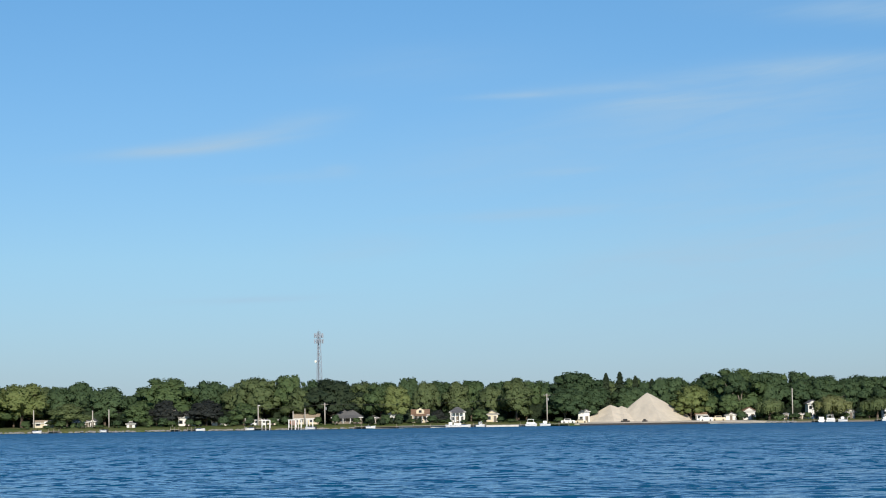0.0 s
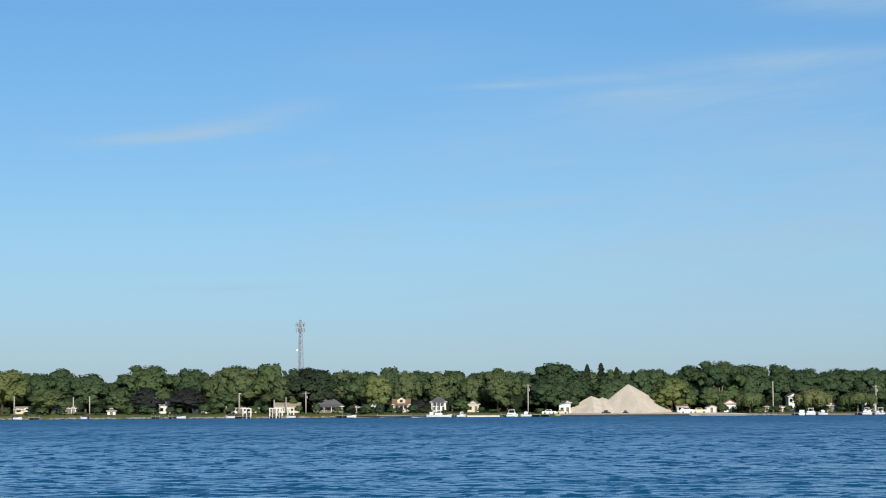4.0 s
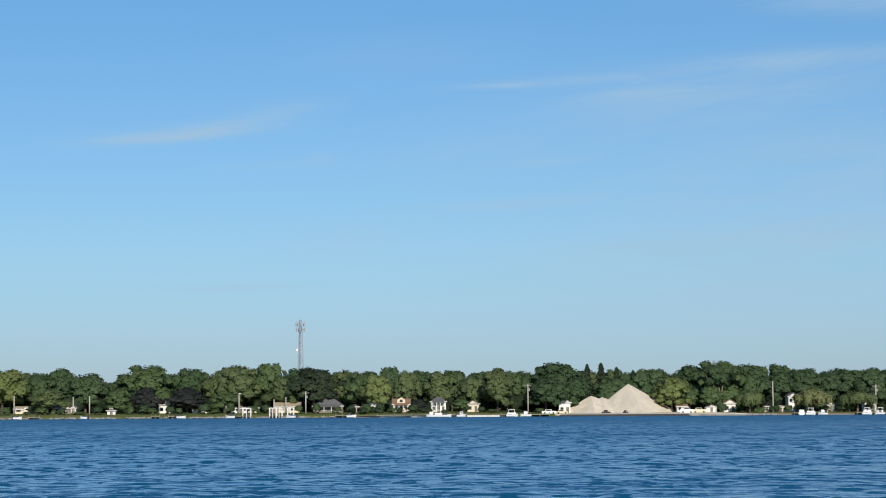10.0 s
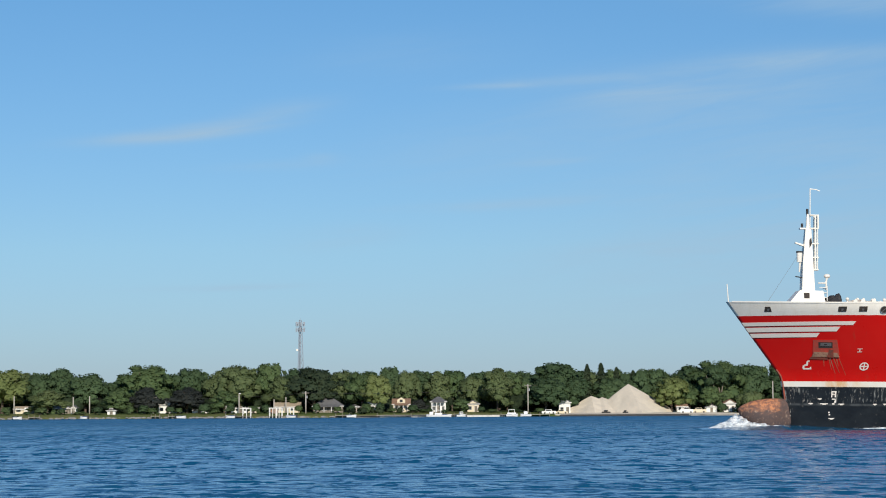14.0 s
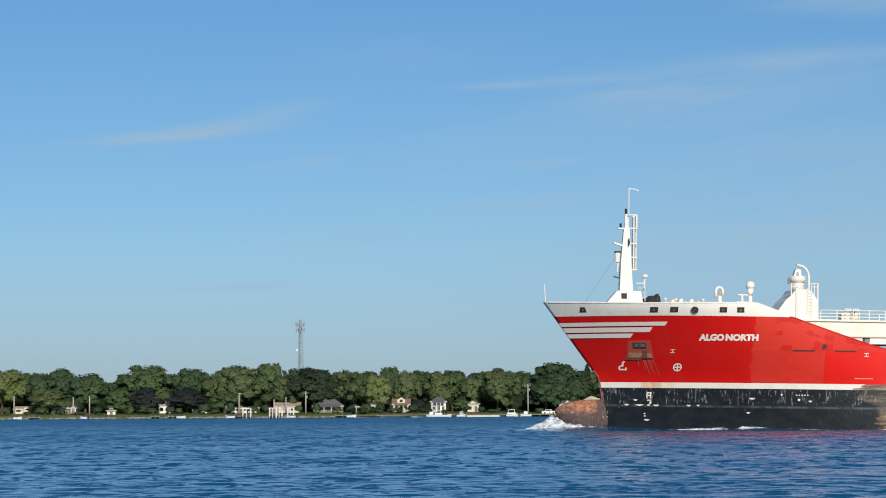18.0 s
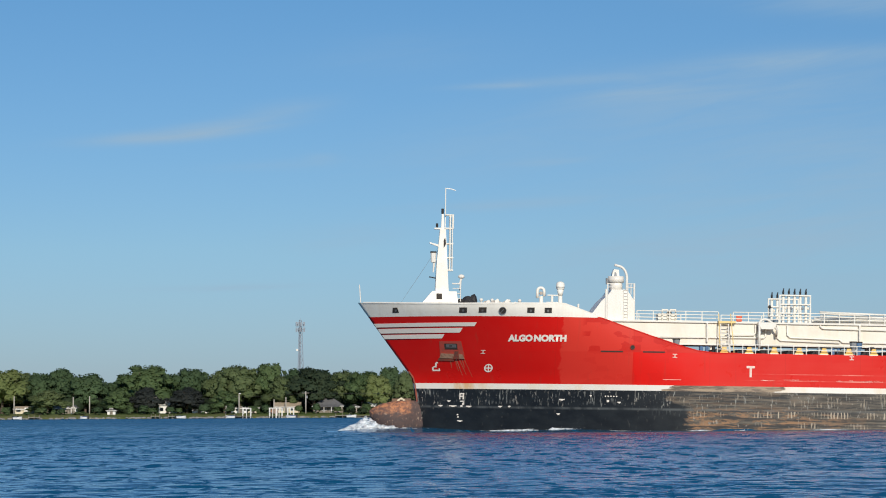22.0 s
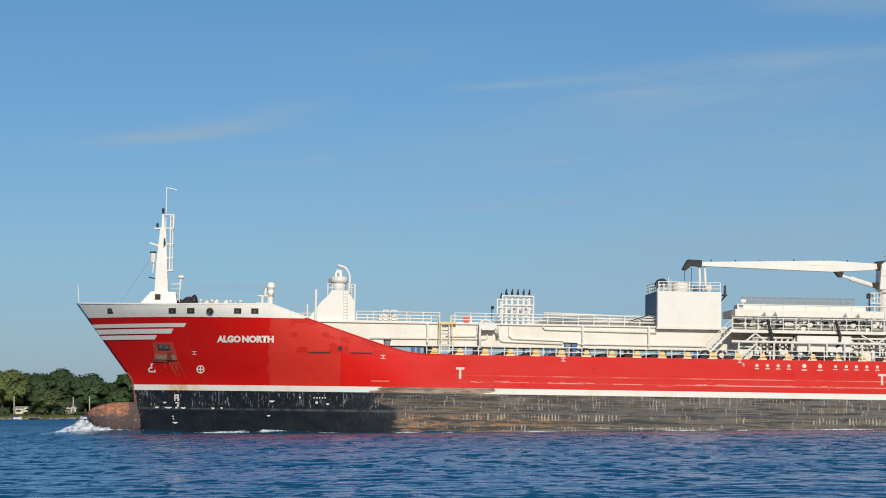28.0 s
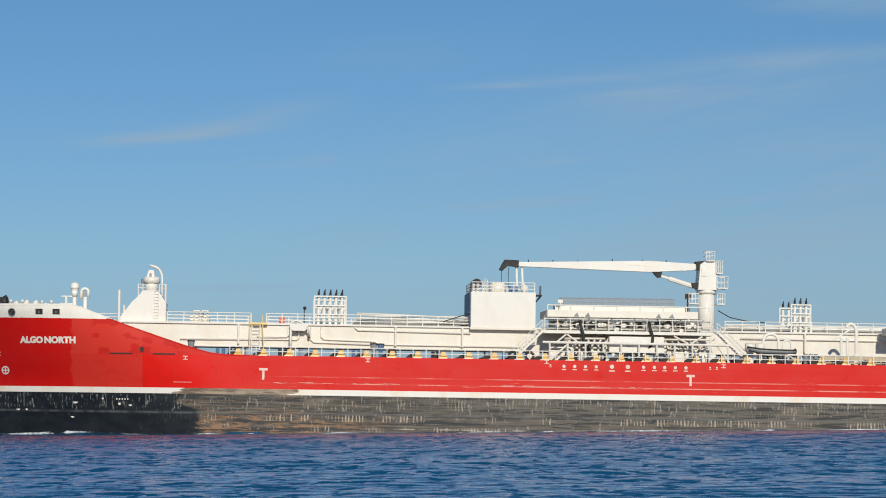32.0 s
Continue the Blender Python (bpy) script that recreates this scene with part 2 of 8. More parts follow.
# comb-like ribs where ice has scraped the frames bare
_teeth = BOOT.math("MULTIPLY", BOOT.span(BOOT.math("FRACT", BOOT.math("ADD", BOOT.math("MULTIPLY", _x, 3.1), BOOT.noise(1.2, 2))), 0.55, 0.62), BOOT.span(BOOT.noise(1.0, 2, (6.0, 1, 0.9), 0.5), 0.44, 0.54))
_upper = BOOT.math("MULTIPLY", BOOT.span(_z, 2.9, 3.2), BOOT.span(BOOT.noise(0.8, 4, (0.5, 1, 0.9), 0.6, (9, 0, 3)), 0.52, 0.60, 0, 0.6))
_band = BOOT.math("MULTIPLY", BOOT.span(BOOT.math("ABSOLUTE", BOOT.math("SUBTRACT", _z, 2.25)), 0.26, 0.34, 1, 0), BOOT.math("MULTIPLY", BOOT.span(_x, 27.0, 33.0), BOOT.span(BOOT.noise(0.5, 4, (0.6, 1, 0.5), 0.6, (1, 0, 9)), 0.46, 0.54, 0, 0.95)))
_low = BOOT.math("MULTIPLY", BOOT.span(BOOT.math("ABSOLUTE", BOOT.math("SUBTRACT", _z, 1.25)), 0.22, 0.30, 1, 0), BOOT.math("MULTIPLY", BOOT.span(_x, 31.0, 36.0), BOOT.span(BOOT.noise(0.5, 4, (0.6, 1, 0.5), 0.6, (6, 0, 2)), 0.48, 0.56, 0, 0.8)))
_comb = BOOT.math("MULTIPLY", _teeth, BOOT.math("MAXIMUM", _upper, BOOT.math("MAXIMUM", _band, _low)))
_c = BOOT.mix(_comb, _c, BOOT.mix(_aft, (0.26, 0.27, 0.26), (0.44, 0.37, 0.28)))
_flake = BOOT.span(BOOT.noise(2.6, 5, (0.9, 1, 0.45), 0.65, (3, 0, 8)), 0.62, 0.68, 0, 0.5)
_flake = BOOT.math("MULTIPLY", _flake, BOOT.math("MAXIMUM", _aft, BOOT.span(_z, 2.3, 2.8, 0.15, 1)))
_c = BOOT.mix(_flake, _c, (0.50, 0.46, 0.40))
# short pale ticks and scratches in the upper half of the black paint
_tick = BOOT.math("MULTIPLY", BOOT.span(BOOT.noise(1.0, 3, (7.0, 1, 1.1), 0.6, (4, 0, 4)), 0.62, 0.67, 0, 0.5), BOOT.span(_z, 2.5, 3.0))
_c = BOOT.mix(_tick, _c, (0.42, 0.42, 0.38))
_worn = BOOT.math("MULTIPLY", BOOT.span(BOOT.math("ABSOLUTE", BOOT.math("SUBTRACT", _z, 1.32)), 0.03, 0.07, 0.8, 0), BOOT.math("MULTIPLY", BOOT.span(_x, 44.0, 48.0), BOOT.span(BOOT.noise(0.7, 4, (0.6, 1, 0.3), 0.6, (3, 0, 3)), 0.44, 0.54)))
_c = BOOT.mix(_worn, _c, (0.46, 0.40, 0.32))
_line = BOOT.math("MULTIPLY", BOOT.span(BOOT.math("ABSOLUTE", BOOT.math("SUBTRACT", _z, 2.62)), 0.03, 0.16, 1, 0), BOOT.span(BOOT.noise(1.6, 4, (0.5, 1, 0.2)), 0.40, 0.6, 0.15, 0.6))
BOOT.color(BOOT.mix(_line, _c, (0.13, 0.14, 0.14)))
BOOT.rough(BOOT.span(_aft, 0, 1, 0.40, 0.75))
BOOT.bump(BOOT.noise(1.6, 5), 0.35, 0.04)

RUST = Mat("rusted_bulb_paint", (0.3, 0.12, 0.06), 0.8)
_c = RUST.mix(RUST.span(RUST.noise(2.6, 6, (1, 1, 1.4), 0.7), 0.46, 0.54), (0.46, 0.20, 0.095), (0.20, 0.095, 0.065))
_low = RUST.span(RUST.math("ADD", RUST.axis(2), RUST.math("MULTIPLY", RUST.noise(1.4, 6, (0.6, 1, 1.2), 0.65), 2.6)), 3.0, 3.6, 1, 0)
_back = RUST.span(RUST.math("ADD", RUST.axis(0), RUST.math("MULTIPLY", RUST.noise(1.3, 6, (1, 1, 0.7), 0.65, (3, 0, 4)), 3.0)), 5.9, 6.8, 0, 0.9)
_c = RUST.mix(RUST.math("MAXIMUM", RUST.math("MULTIPLY", _low, 0.92), _back), _c, (0.060, 0.048, 0.050))
_c = RUST.mix(RUST.span(RUST.noise(3.0, 5, (2.0, 1, 0.8), 0.65, (1, 8, 0)), 0.60, 0.66, 0, 0.7), _c, (0.42, 0.30, 0.22))
RUST.color(_c).bump(RUST.noise(4.0, 5), 0.4, 0.03)
TAN = worn("tan_rust_scale", (0.40, 0.23, 0.15), (0.17, 0.08, 0.05), 0.8, 0.9, 3.5)
DIRTY = worn("rust_stained_red", (0.26, 0.055, 0.030), (0.09, 0.055, 0.045), 0.8, 0.9, 3.5)

PIPEW = worn("white_pipe_and_rail_paint", (0.87, 0.85, 0.77), (0.70, 0.62, 0.50), 0.45, 0.35, 0.9)
WHITE = worn("ship_white_paint", (0.79, 0.77, 0.71), (0.62, 0.53, 0.40), 0.45, 0.30, 0.5, stretch=(1, 1, 0.35))
CREAM = worn("ship_cream_trunk_paint", (0.80, 0.77, 0.68), (0.66, 0.56, 0.41), 0.5, 0.40, 0.6, stretch=(1, 1, 0.3))
BULWARK = worn("ship_grey_white_bulwark", (0.90, 0.86, 0.77), (0.66, 0.58, 0.46), 0.5, 0.35, 0.7, stretch=(1.5, 1, 0.25))
BLACK = worn("black_rubber", (0.02, 0.02, 0.022), (0.06, 0.055, 0.05), 0.7, 0.5, 1.5)
DARK = worn("dark_opening_steel", (0.03, 0.028, 0.026), (0.09, 0.06, 0.04), 0.8, 0.5, 2.0)
YELLOW = worn("yellow_bracket_paint", (0.86, 0.54, 0.15), (0.66, 0.42, 0.16), 0.5, 0.5, 2.0)
STEEL = worn("bare_deck_steel", (0.30, 0.29, 0.28), (0.20, 0.13, 0.08), 0.5, 0.5, 2.0, 0.6)
GREYP = worn("grey_deck_paint", (0.26, 0.28, 0.30), (0.15, 0.13, 0.11), 0.6, 0.4, 1.0)
BLUEP = worn("blue_deck_equipment_paint", (0.10, 0.20, 0.36), (0.08, 0.10, 0.13), 0.5, 0.4, 1.5)
DECKP = worn("red_brown_deck_paint", (0.22, 0.07, 0.045), (0.12, 0.07, 0.05), 0.7, 0.5, 0.6)
MAROON = worn("dark_maroon_line", (0.06, 0.008, 0.007), (0.08, 0.01, 0.008), 0.5, 0.4, 1.0)
MARK2 = worn("faded_hull_marking", (0.78, 0.62, 0.54), (0.70, 0.34, 0.28), 0.6, 0.6, 3.0)
MARK = worn("white_hull_marking", (0.88, 0.81, 0.72), (0.80, 0.66, 0.58), 0.5, 0.2, 3.0)
STREAK = worn("rust_stained_paint", (0.46, 0.085, 0.045), (0.36, 0.12, 0.06), 0.7, 0.8, 3.0)
POCKETM = worn("faded_red_pocket_plating", (0.48, 0.060, 0.040), (0.24, 0.075, 0.045), 0.6, 0.8, 3.0)
CREAMY = worn("yellow_rail_paint", (0.84, 0.64, 0.26), (0.62, 0.48, 0.28), 0.5, 0.4, 2.0)
BEIGE = worn("beige_gangway_paint", (0.50, 0.43, 0.30), (0.30, 0.24, 0.16), 0.6, 0.6, 2.0)
ORANGE = worn("orange_red_lifebuoy", (0.62, 0.09, 0.03), (0.4, 0.07, 0.03), 0.5, 0.3, 3.0)

FOAM = Mat("white_foam", (0.86, 0.90, 0.92), 0.9, 0, 0.3)
FOAM.color(FOAM.mix(FOAM.span(FOAM.noise(1.6, 5), 0.4, 0.65), (0.70, 0.78, 0.83), (0.88, 0.90, 0.91)))
FOAM.l.new(FOAM.span(FOAM.noise(2.4, 6, (0.7, 1, 1.4), 0.65, (2, 0, 0)), 0.36, 0.62, 0.10, 0.95), FOAM.b.inputs["Alpha"])
FOAM.bump(FOAM.noise(5.0, 5), 0.8, 0.06)

WATER = Mat("river_water", (0.012, 0.075, 0.17), 0.09, 0, 0.5)
WATER.b.inputs["IOR"].default_value = 1.33
_c = WATER.mix(WATER.span(WATER.noise(0.03, 4, (0.5, 1, 1)), 0.35, 0.7), (0.003, 0.063, 0.146), (0.004, 0.081, 0.172))
WATER.color(_c)
WATER.bump(WATER.math("ADD", WATER.noise(1.6, 4, (0.7, 1.4, 1)), WATER.math("MULTIPLY", WATER.noise(4.0, 3, (0.7, 1.3, 1)), 0.4)), 0.30, 0.14)
WATER.l.new(WATER.span(WATER.axis(1), 90, 300, 0.22, 0.55), WATER.n["Bump"].inputs["Strength"])
# chop: the crests hide the troughs at a grazing angle, so the facets that show lengthen with the distance
_chop = WATER.node("ShaderNodeCombineXYZ")
WATER.l.new(WATER.math("MULTIPLY", WATER.axis(0), 0.8), _chop.inputs[0])
WATER.l.new(WATER.math("MULTIPLY", WATER.math("LOGARITHM", WATER.math("MAXIMUM", WATER.axis(1), 10.0), 2.718), 25.0), _chop.inputs[1])
_facets = []
for _size, _seed in ((1.0, 0.0), (2.3, 5.0)):
    _n = WATER.node("ShaderNodeTexNoise")
    _n.inputs["Scale"].default_value, _n.inputs["Detail"].default_value, _n.inputs["Distortion"].default_value = _size, 2.5, 0.9
    _shift = WATER.node("ShaderNodeVectorMath", operation="ADD")
    _shift.inputs[1].default_value = (_seed, _seed * 3, _seed)
    WATER.l.new(_chop.outputs[0], _shift.inputs[0])
    WATER.l.new(_shift.outputs[0], _n.inputs["Vector"])
    _facets.append(_n.outputs[0])
_face = WATER.span(WATER.math("ADD", WATER.math("MULTIPLY", _facets[0], 0.60), WATER.math("MULTIPLY", _facets[1], 0.40)), 0.525, 0.60)
_face = WATER.math("POWER", _face, 1.1)
_steep = WATER.math("ADD", WATER.math("MULTIPLY", _face, WATER.span(WATER.axis(1), 60, 320, -0.30, -0.15)), WATER.span(WATER.axis(1), 50, 190, -0.050, -0.126))
_lean = WATER.node("ShaderNodeCombineXYZ")
_gust = WATER.math("MULTIPLY", WATER.span(WATER.noise(0.22, 4, (1, 0.22, 1), 0.6), 0.3, 0.7, -0.035, 0.035), WATER.span(WATER.axis(1), 70, 180))
WATER.l.new(WATER.math("ADD", _gust, _steep), _lean.inputs[1])
WATER.l.new(WATER.span(_facets[1], 0.3, 0.7, -0.12, 0.12), _lean.inputs[0])
_sum = WATER.node("ShaderNodeVectorMath", operation="ADD")
_unit = WATER.node("ShaderNodeVectorMath", operation="NORMALIZE")
WATER.l.new(WATER.n["Bump"].outputs[0], _sum.inputs[0])
WATER.l.new(_lean.outputs[0], _sum.inputs[1])
WATER.l.new(_sum.outputs[0], _unit.inputs[0])
WATER.l.new(_unit.outputs[0], WATER.b.inputs["Normal"])
WATER.rough(WATER.span(WATER.axis(1), 100, 420, 0.05, 0.28))

GRASS = Mat("mown_lawn", (0.10, 0.13, 0.035), 0.9, 0, 0.1)
_c = GRASS.mix(GRASS.span(GRASS.noise(0.05, 5), 0.35, 0.65), (0.075, 0.115, 0.028), (0.20, 0.19, 0.075))
GRASS.color(GRASS.mix(GRASS.span(GRASS.noise(0.9, 4), 0.4, 0.7, 0, 0.6), _c, (0.05, 0.085, 0.02))).bump(GRASS.noise(2.0, 5), 0.5, 0.1)
SAND = Mat("pale_limestone_sand", (0.60, 0.54, 0.44), 0.95, 0, 0.1)
_c = SAND.mix(SAND.span(SAND.noise(0.22, 5, (1, 1, 0.35)), 0.35, 0.7), (0.68, 0.60, 0.48), (0.56, 0.51, 0.42))
SAND.color(SAND.mix(SAND.span(SAND.noise(1.5, 5), 0.4, 0.75, 0, 0.5), _c, (0.56, 0.52, 0.45))).bump(SAND.noise(0.9, 6), 0.5, 0.2)
STONE = worn("shore_stone", (0.26, 0.25, 0.23), (0.12, 0.11, 0.10), 0.9, 0.7, 0.9)
SEAWALL = worn("weathered_seawall", (0.34, 0.32, 0.28), (0.10, 0.09, 0.08), 0.85, 0.7, 0.3, stretch=(1, 1, 2))
CONCRETE = worn("pale_concrete_seawall", (0.66, 0.64, 0.59), (0.36, 0.34, 0.30), 0.85, 0.5, 0.35, stretch=(1, 1, 2))
TIMBER = worn("weathered_timber", (0.20, 0.175, 0.14), (0.11, 0.09, 0.07), 0.85, 0.6, 1.5, stretch=(1, 1, 0.2))
BARK = worn("tree_bark", (0.13, 0.10, 0.075), (0.06, 0.05, 0.04), 0.95, 0.6, 1.5, stretch=(1, 1, 0.2))
# paint of a house wing, and the shade colour on the deckhouse front
FRONTP = worn("blue_grey_paint_and_wall_shade", (0.11, 0.15, 0.21), (0.07, 0.09, 0.12), 0.5, 0.4, 0.8)
TIMBER_PALE = worn("pale_tree_bark", (0.27, 0.235, 0.18), (0.15, 0.125, 0.095), 0.95, 0.5, 1.5, stretch=(1, 1, 0.2))
# tower steel, with the blue-grey haze of distance mixed into its colour
TOWERM = worn("haze_tinted_galvanising", (0.27, 0.32, 0.39), (0.20, 0.24, 0.29), 0.6, 0.4, 0.4)
GALV = worn("galvanised_steel", (0.42, 0.44, 0.46), (0.25, 0.25, 0.25), 0.5, 0.4, 1.0, 0.6)
SIDING_W = worn("white_siding", (0.78, 0.77, 0.73), (0.5, 0.48, 0.43), 0.6, 0.35, 0.6, stretch=(1, 1, 3))
SIDING_C = worn("cream_siding", (0.66, 0.58, 0.42), (0.42, 0.35, 0.25), 0.6, 0.35, 0.6, stretch=(1, 1, 3))
BRICKM = worn("red_brown_brick", (0.34, 0.16, 0.10), (0.18, 0.09, 0.06), 0.85, 0.5, 1.2)
ROOF_G = worn("grey_shingle_roof", (0.13, 0.13, 0.135), (0.07, 0.07, 0.07), 0.9, 0.6, 0.8)
ROOF_B = worn("brown_shingle_roof", (0.26, 0.16, 0.10), (0.13, 0.09, 0.07), 0.9, 0.6, 0.8)
GLASS = Mat("dark_window_glass", (0.02, 0.025, 0.03), 0.06, 0, 0.6).m
BOATW = worn("white_boat_hull", (0.82, 0.82, 0.80), (0.6, 0.58, 0.53), 0.3, 0.3, 0.8)
CANVAS = worn("blue_canvas", (0.06, 0.10, 0.20), (0.1, 0.1, 0.12), 0.9, 0.4, 1.0)
LEAF_OAK = leaf_material("oak_leaves", (0.063, 0.111, 0.058), (0.138, 0.211, 0.104))
LEAF_MAPLE = leaf_material("maple_leaves", (0.087, 0.146, 0.066), (0.187, 0.262, 0.114))
ROOF_T = worn("tan_shingle_roof", (0.42, 0.34, 0.25), (0.26, 0.20, 0.15), 0.9, 0.5, 0.8)
LEAF_OLIVE = leaf_material("olive_leaves", (0.121, 0.169, 0.076), (0.234, 0.29, 0.136))
LEAF_WILLOW = leaf_material("willow_leaves", (0.156, 0.204, 0.068), (0.319, 0.372, 0.156))
LEAF_PALE = leaf_material("pale_willow_leaves", (0.168, 0.196, 0.084), (0.325, 0.347, 0.168))
LEAF_DARK = leaf_material("dark_purple_leaves", (0.041, 0.05, 0.05), (0.078, 0.086, 0.08))
# darker leaf colour that stands in for the shade deep in the wood
LEAF_SHADE = leaf_material("shaded_shrub_leaves", (0.030, 0.052, 0.030), (0.085, 0.120, 0.062))
LEAF_FIR = leaf_material("spruce_needles", (0.041, 0.068, 0.043), (0.102, 0.136, 0.074))
RED, STRIPE, BOOT, RUST, FOAM, WATER, GRASS, SAND = (k.m for k in (RED, STRIPE, BOOT, RUST, FOAM, WATER, GRASS, SAND))


# ---- mesh helpers ----
def finish(name, bm, material, parent=None, label="", smooth=False):
    me = bpy.data.meshes.new(name)
    bm.normal_update()
    bm.to_mesh(me)
    bm.free()
    me.materials.append(material)
    if smooth:
        me.polygons.foreach_set("use_smooth", [True] * len(me.polygons))
    ob = new(name, me)
    if parent:
        ob.parent = parent
    if label:
        ob["label"] = label
    return ob


def part(name, bm, material, parent, label="", smooth=False):
    return finish(name, bm, material, parent, label, smooth)


def thing(name, label, category, group="", kind="", m=None):
    ob = tagged(new(name), label, category, group, kind)
    if m is not None:
        ob.matrix_basis = m
    return ob


def box(bm, a, b, bevel=0.0):
    """An axis-aligned box from corner a to corner b."""
    c = [(p + q) / 2 for p, q in zip(a, b)]
    s = [max(abs(q - p), 1e-4) for p, q in zip(a, b)]
    r = bmesh.ops.create_cube(bm, size=1, matrix=Matrix.Translation(c) @ Matrix.Diagonal((*s, 1)))
    if bevel:
        edges = list({e for v in r["verts"] for e in v.link_edges})
        bmesh.ops.bevel(bm, geom=edges, offset=bevel, segments=2, affect="EDGES")
    return bm


def tube(bm, p, q, r1, r2=None, n=8, caps=True):
    """A round bar from p to q."""
    p, q = Vector(p), Vector(q)
    d = q - p
    if d.length < 1e-5:
        return bm
    m = Matrix.Translation((p + q) / 2) @ d.to_track_quat("Z", "Y").to_matrix().to_4x4()
    bmesh.ops.create_cone(bm, cap_ends=caps, segments=n, radius1=r1, radius2=r1 if r2 is None else r2, depth=d.length, matrix=m)
    return bm


def run(bm, pts, r, n=6):
    """A pipe along points."""
    pts = [Vector(p) for p in pts]
    ways = [(q - p).normalized() for p, q in zip(pts, pts[1:])]
    side = ways[0].orthogonal().normalized()
    over = ways[0].cross(side)
    offs = [side * (r * math.cos(2 * math.pi * k / n)) + over * (r * math.sin(2 * math.pi * k / n)) for k in range(n)]
    rings = []
    for i, p in enumerate(pts):
        d = ways[max(0, i - 1)]
        t = (d + ways[min(i, len(ways) - 1)]).normalized()
        cut = [o - d * (o.dot(t) / max(0.25, d.dot(t))) for o in offs]
        rings.append([bm.verts.new(p + o) for o in cut])
        if i < len(ways):
            offs = [(o - ways[i] * o.dot(ways[i])).normalized() * r for o in cut]
    for a, b in zip(rings, rings[1:]):
        for k in range(n):
            bm.faces.new((a[k], a[(k + 1) % n], b[(k + 1) % n], b[k]))
    bm.faces.new(rings[0][::-1])
    bm.faces.new(rings[-1])
    return bm


def ball(bm, c, r, squash=(1, 1, 1), n=10):
    bmesh.ops.create_uvsphere(bm, u_segments=n + 2, v_segments=n - 2, radius=1, matrix=Matrix.Translation(c) @ Matrix.Diagonal((r * squash[0], r * squash[1], r * squash[2], 1)))
    return bm


def slab(bm, outline, axis, a, b):
    """A flat outline (2D points) pushed from a to b along axis 0, 1 or 2."""
    def at3(p, k):
        q = list(p)
        q.insert(axis, k)
        return bm.verts.new(q)
    lo, hi = [at3(p, a) for p in outline], [at3(p, b) for p in outline]
    n = len(outline)
    faces = [bm.faces.new(lo), bm.faces.new(list(reversed(hi)))]
    faces += [bm.faces.new((lo[i], hi[i], hi[(i + 1) % n], lo[(i + 1) % n])) for i in range(n)]
    bmesh.ops.recalc_face_normals(bm, faces=faces)
    return bm


def B():
    return bmesh.new()


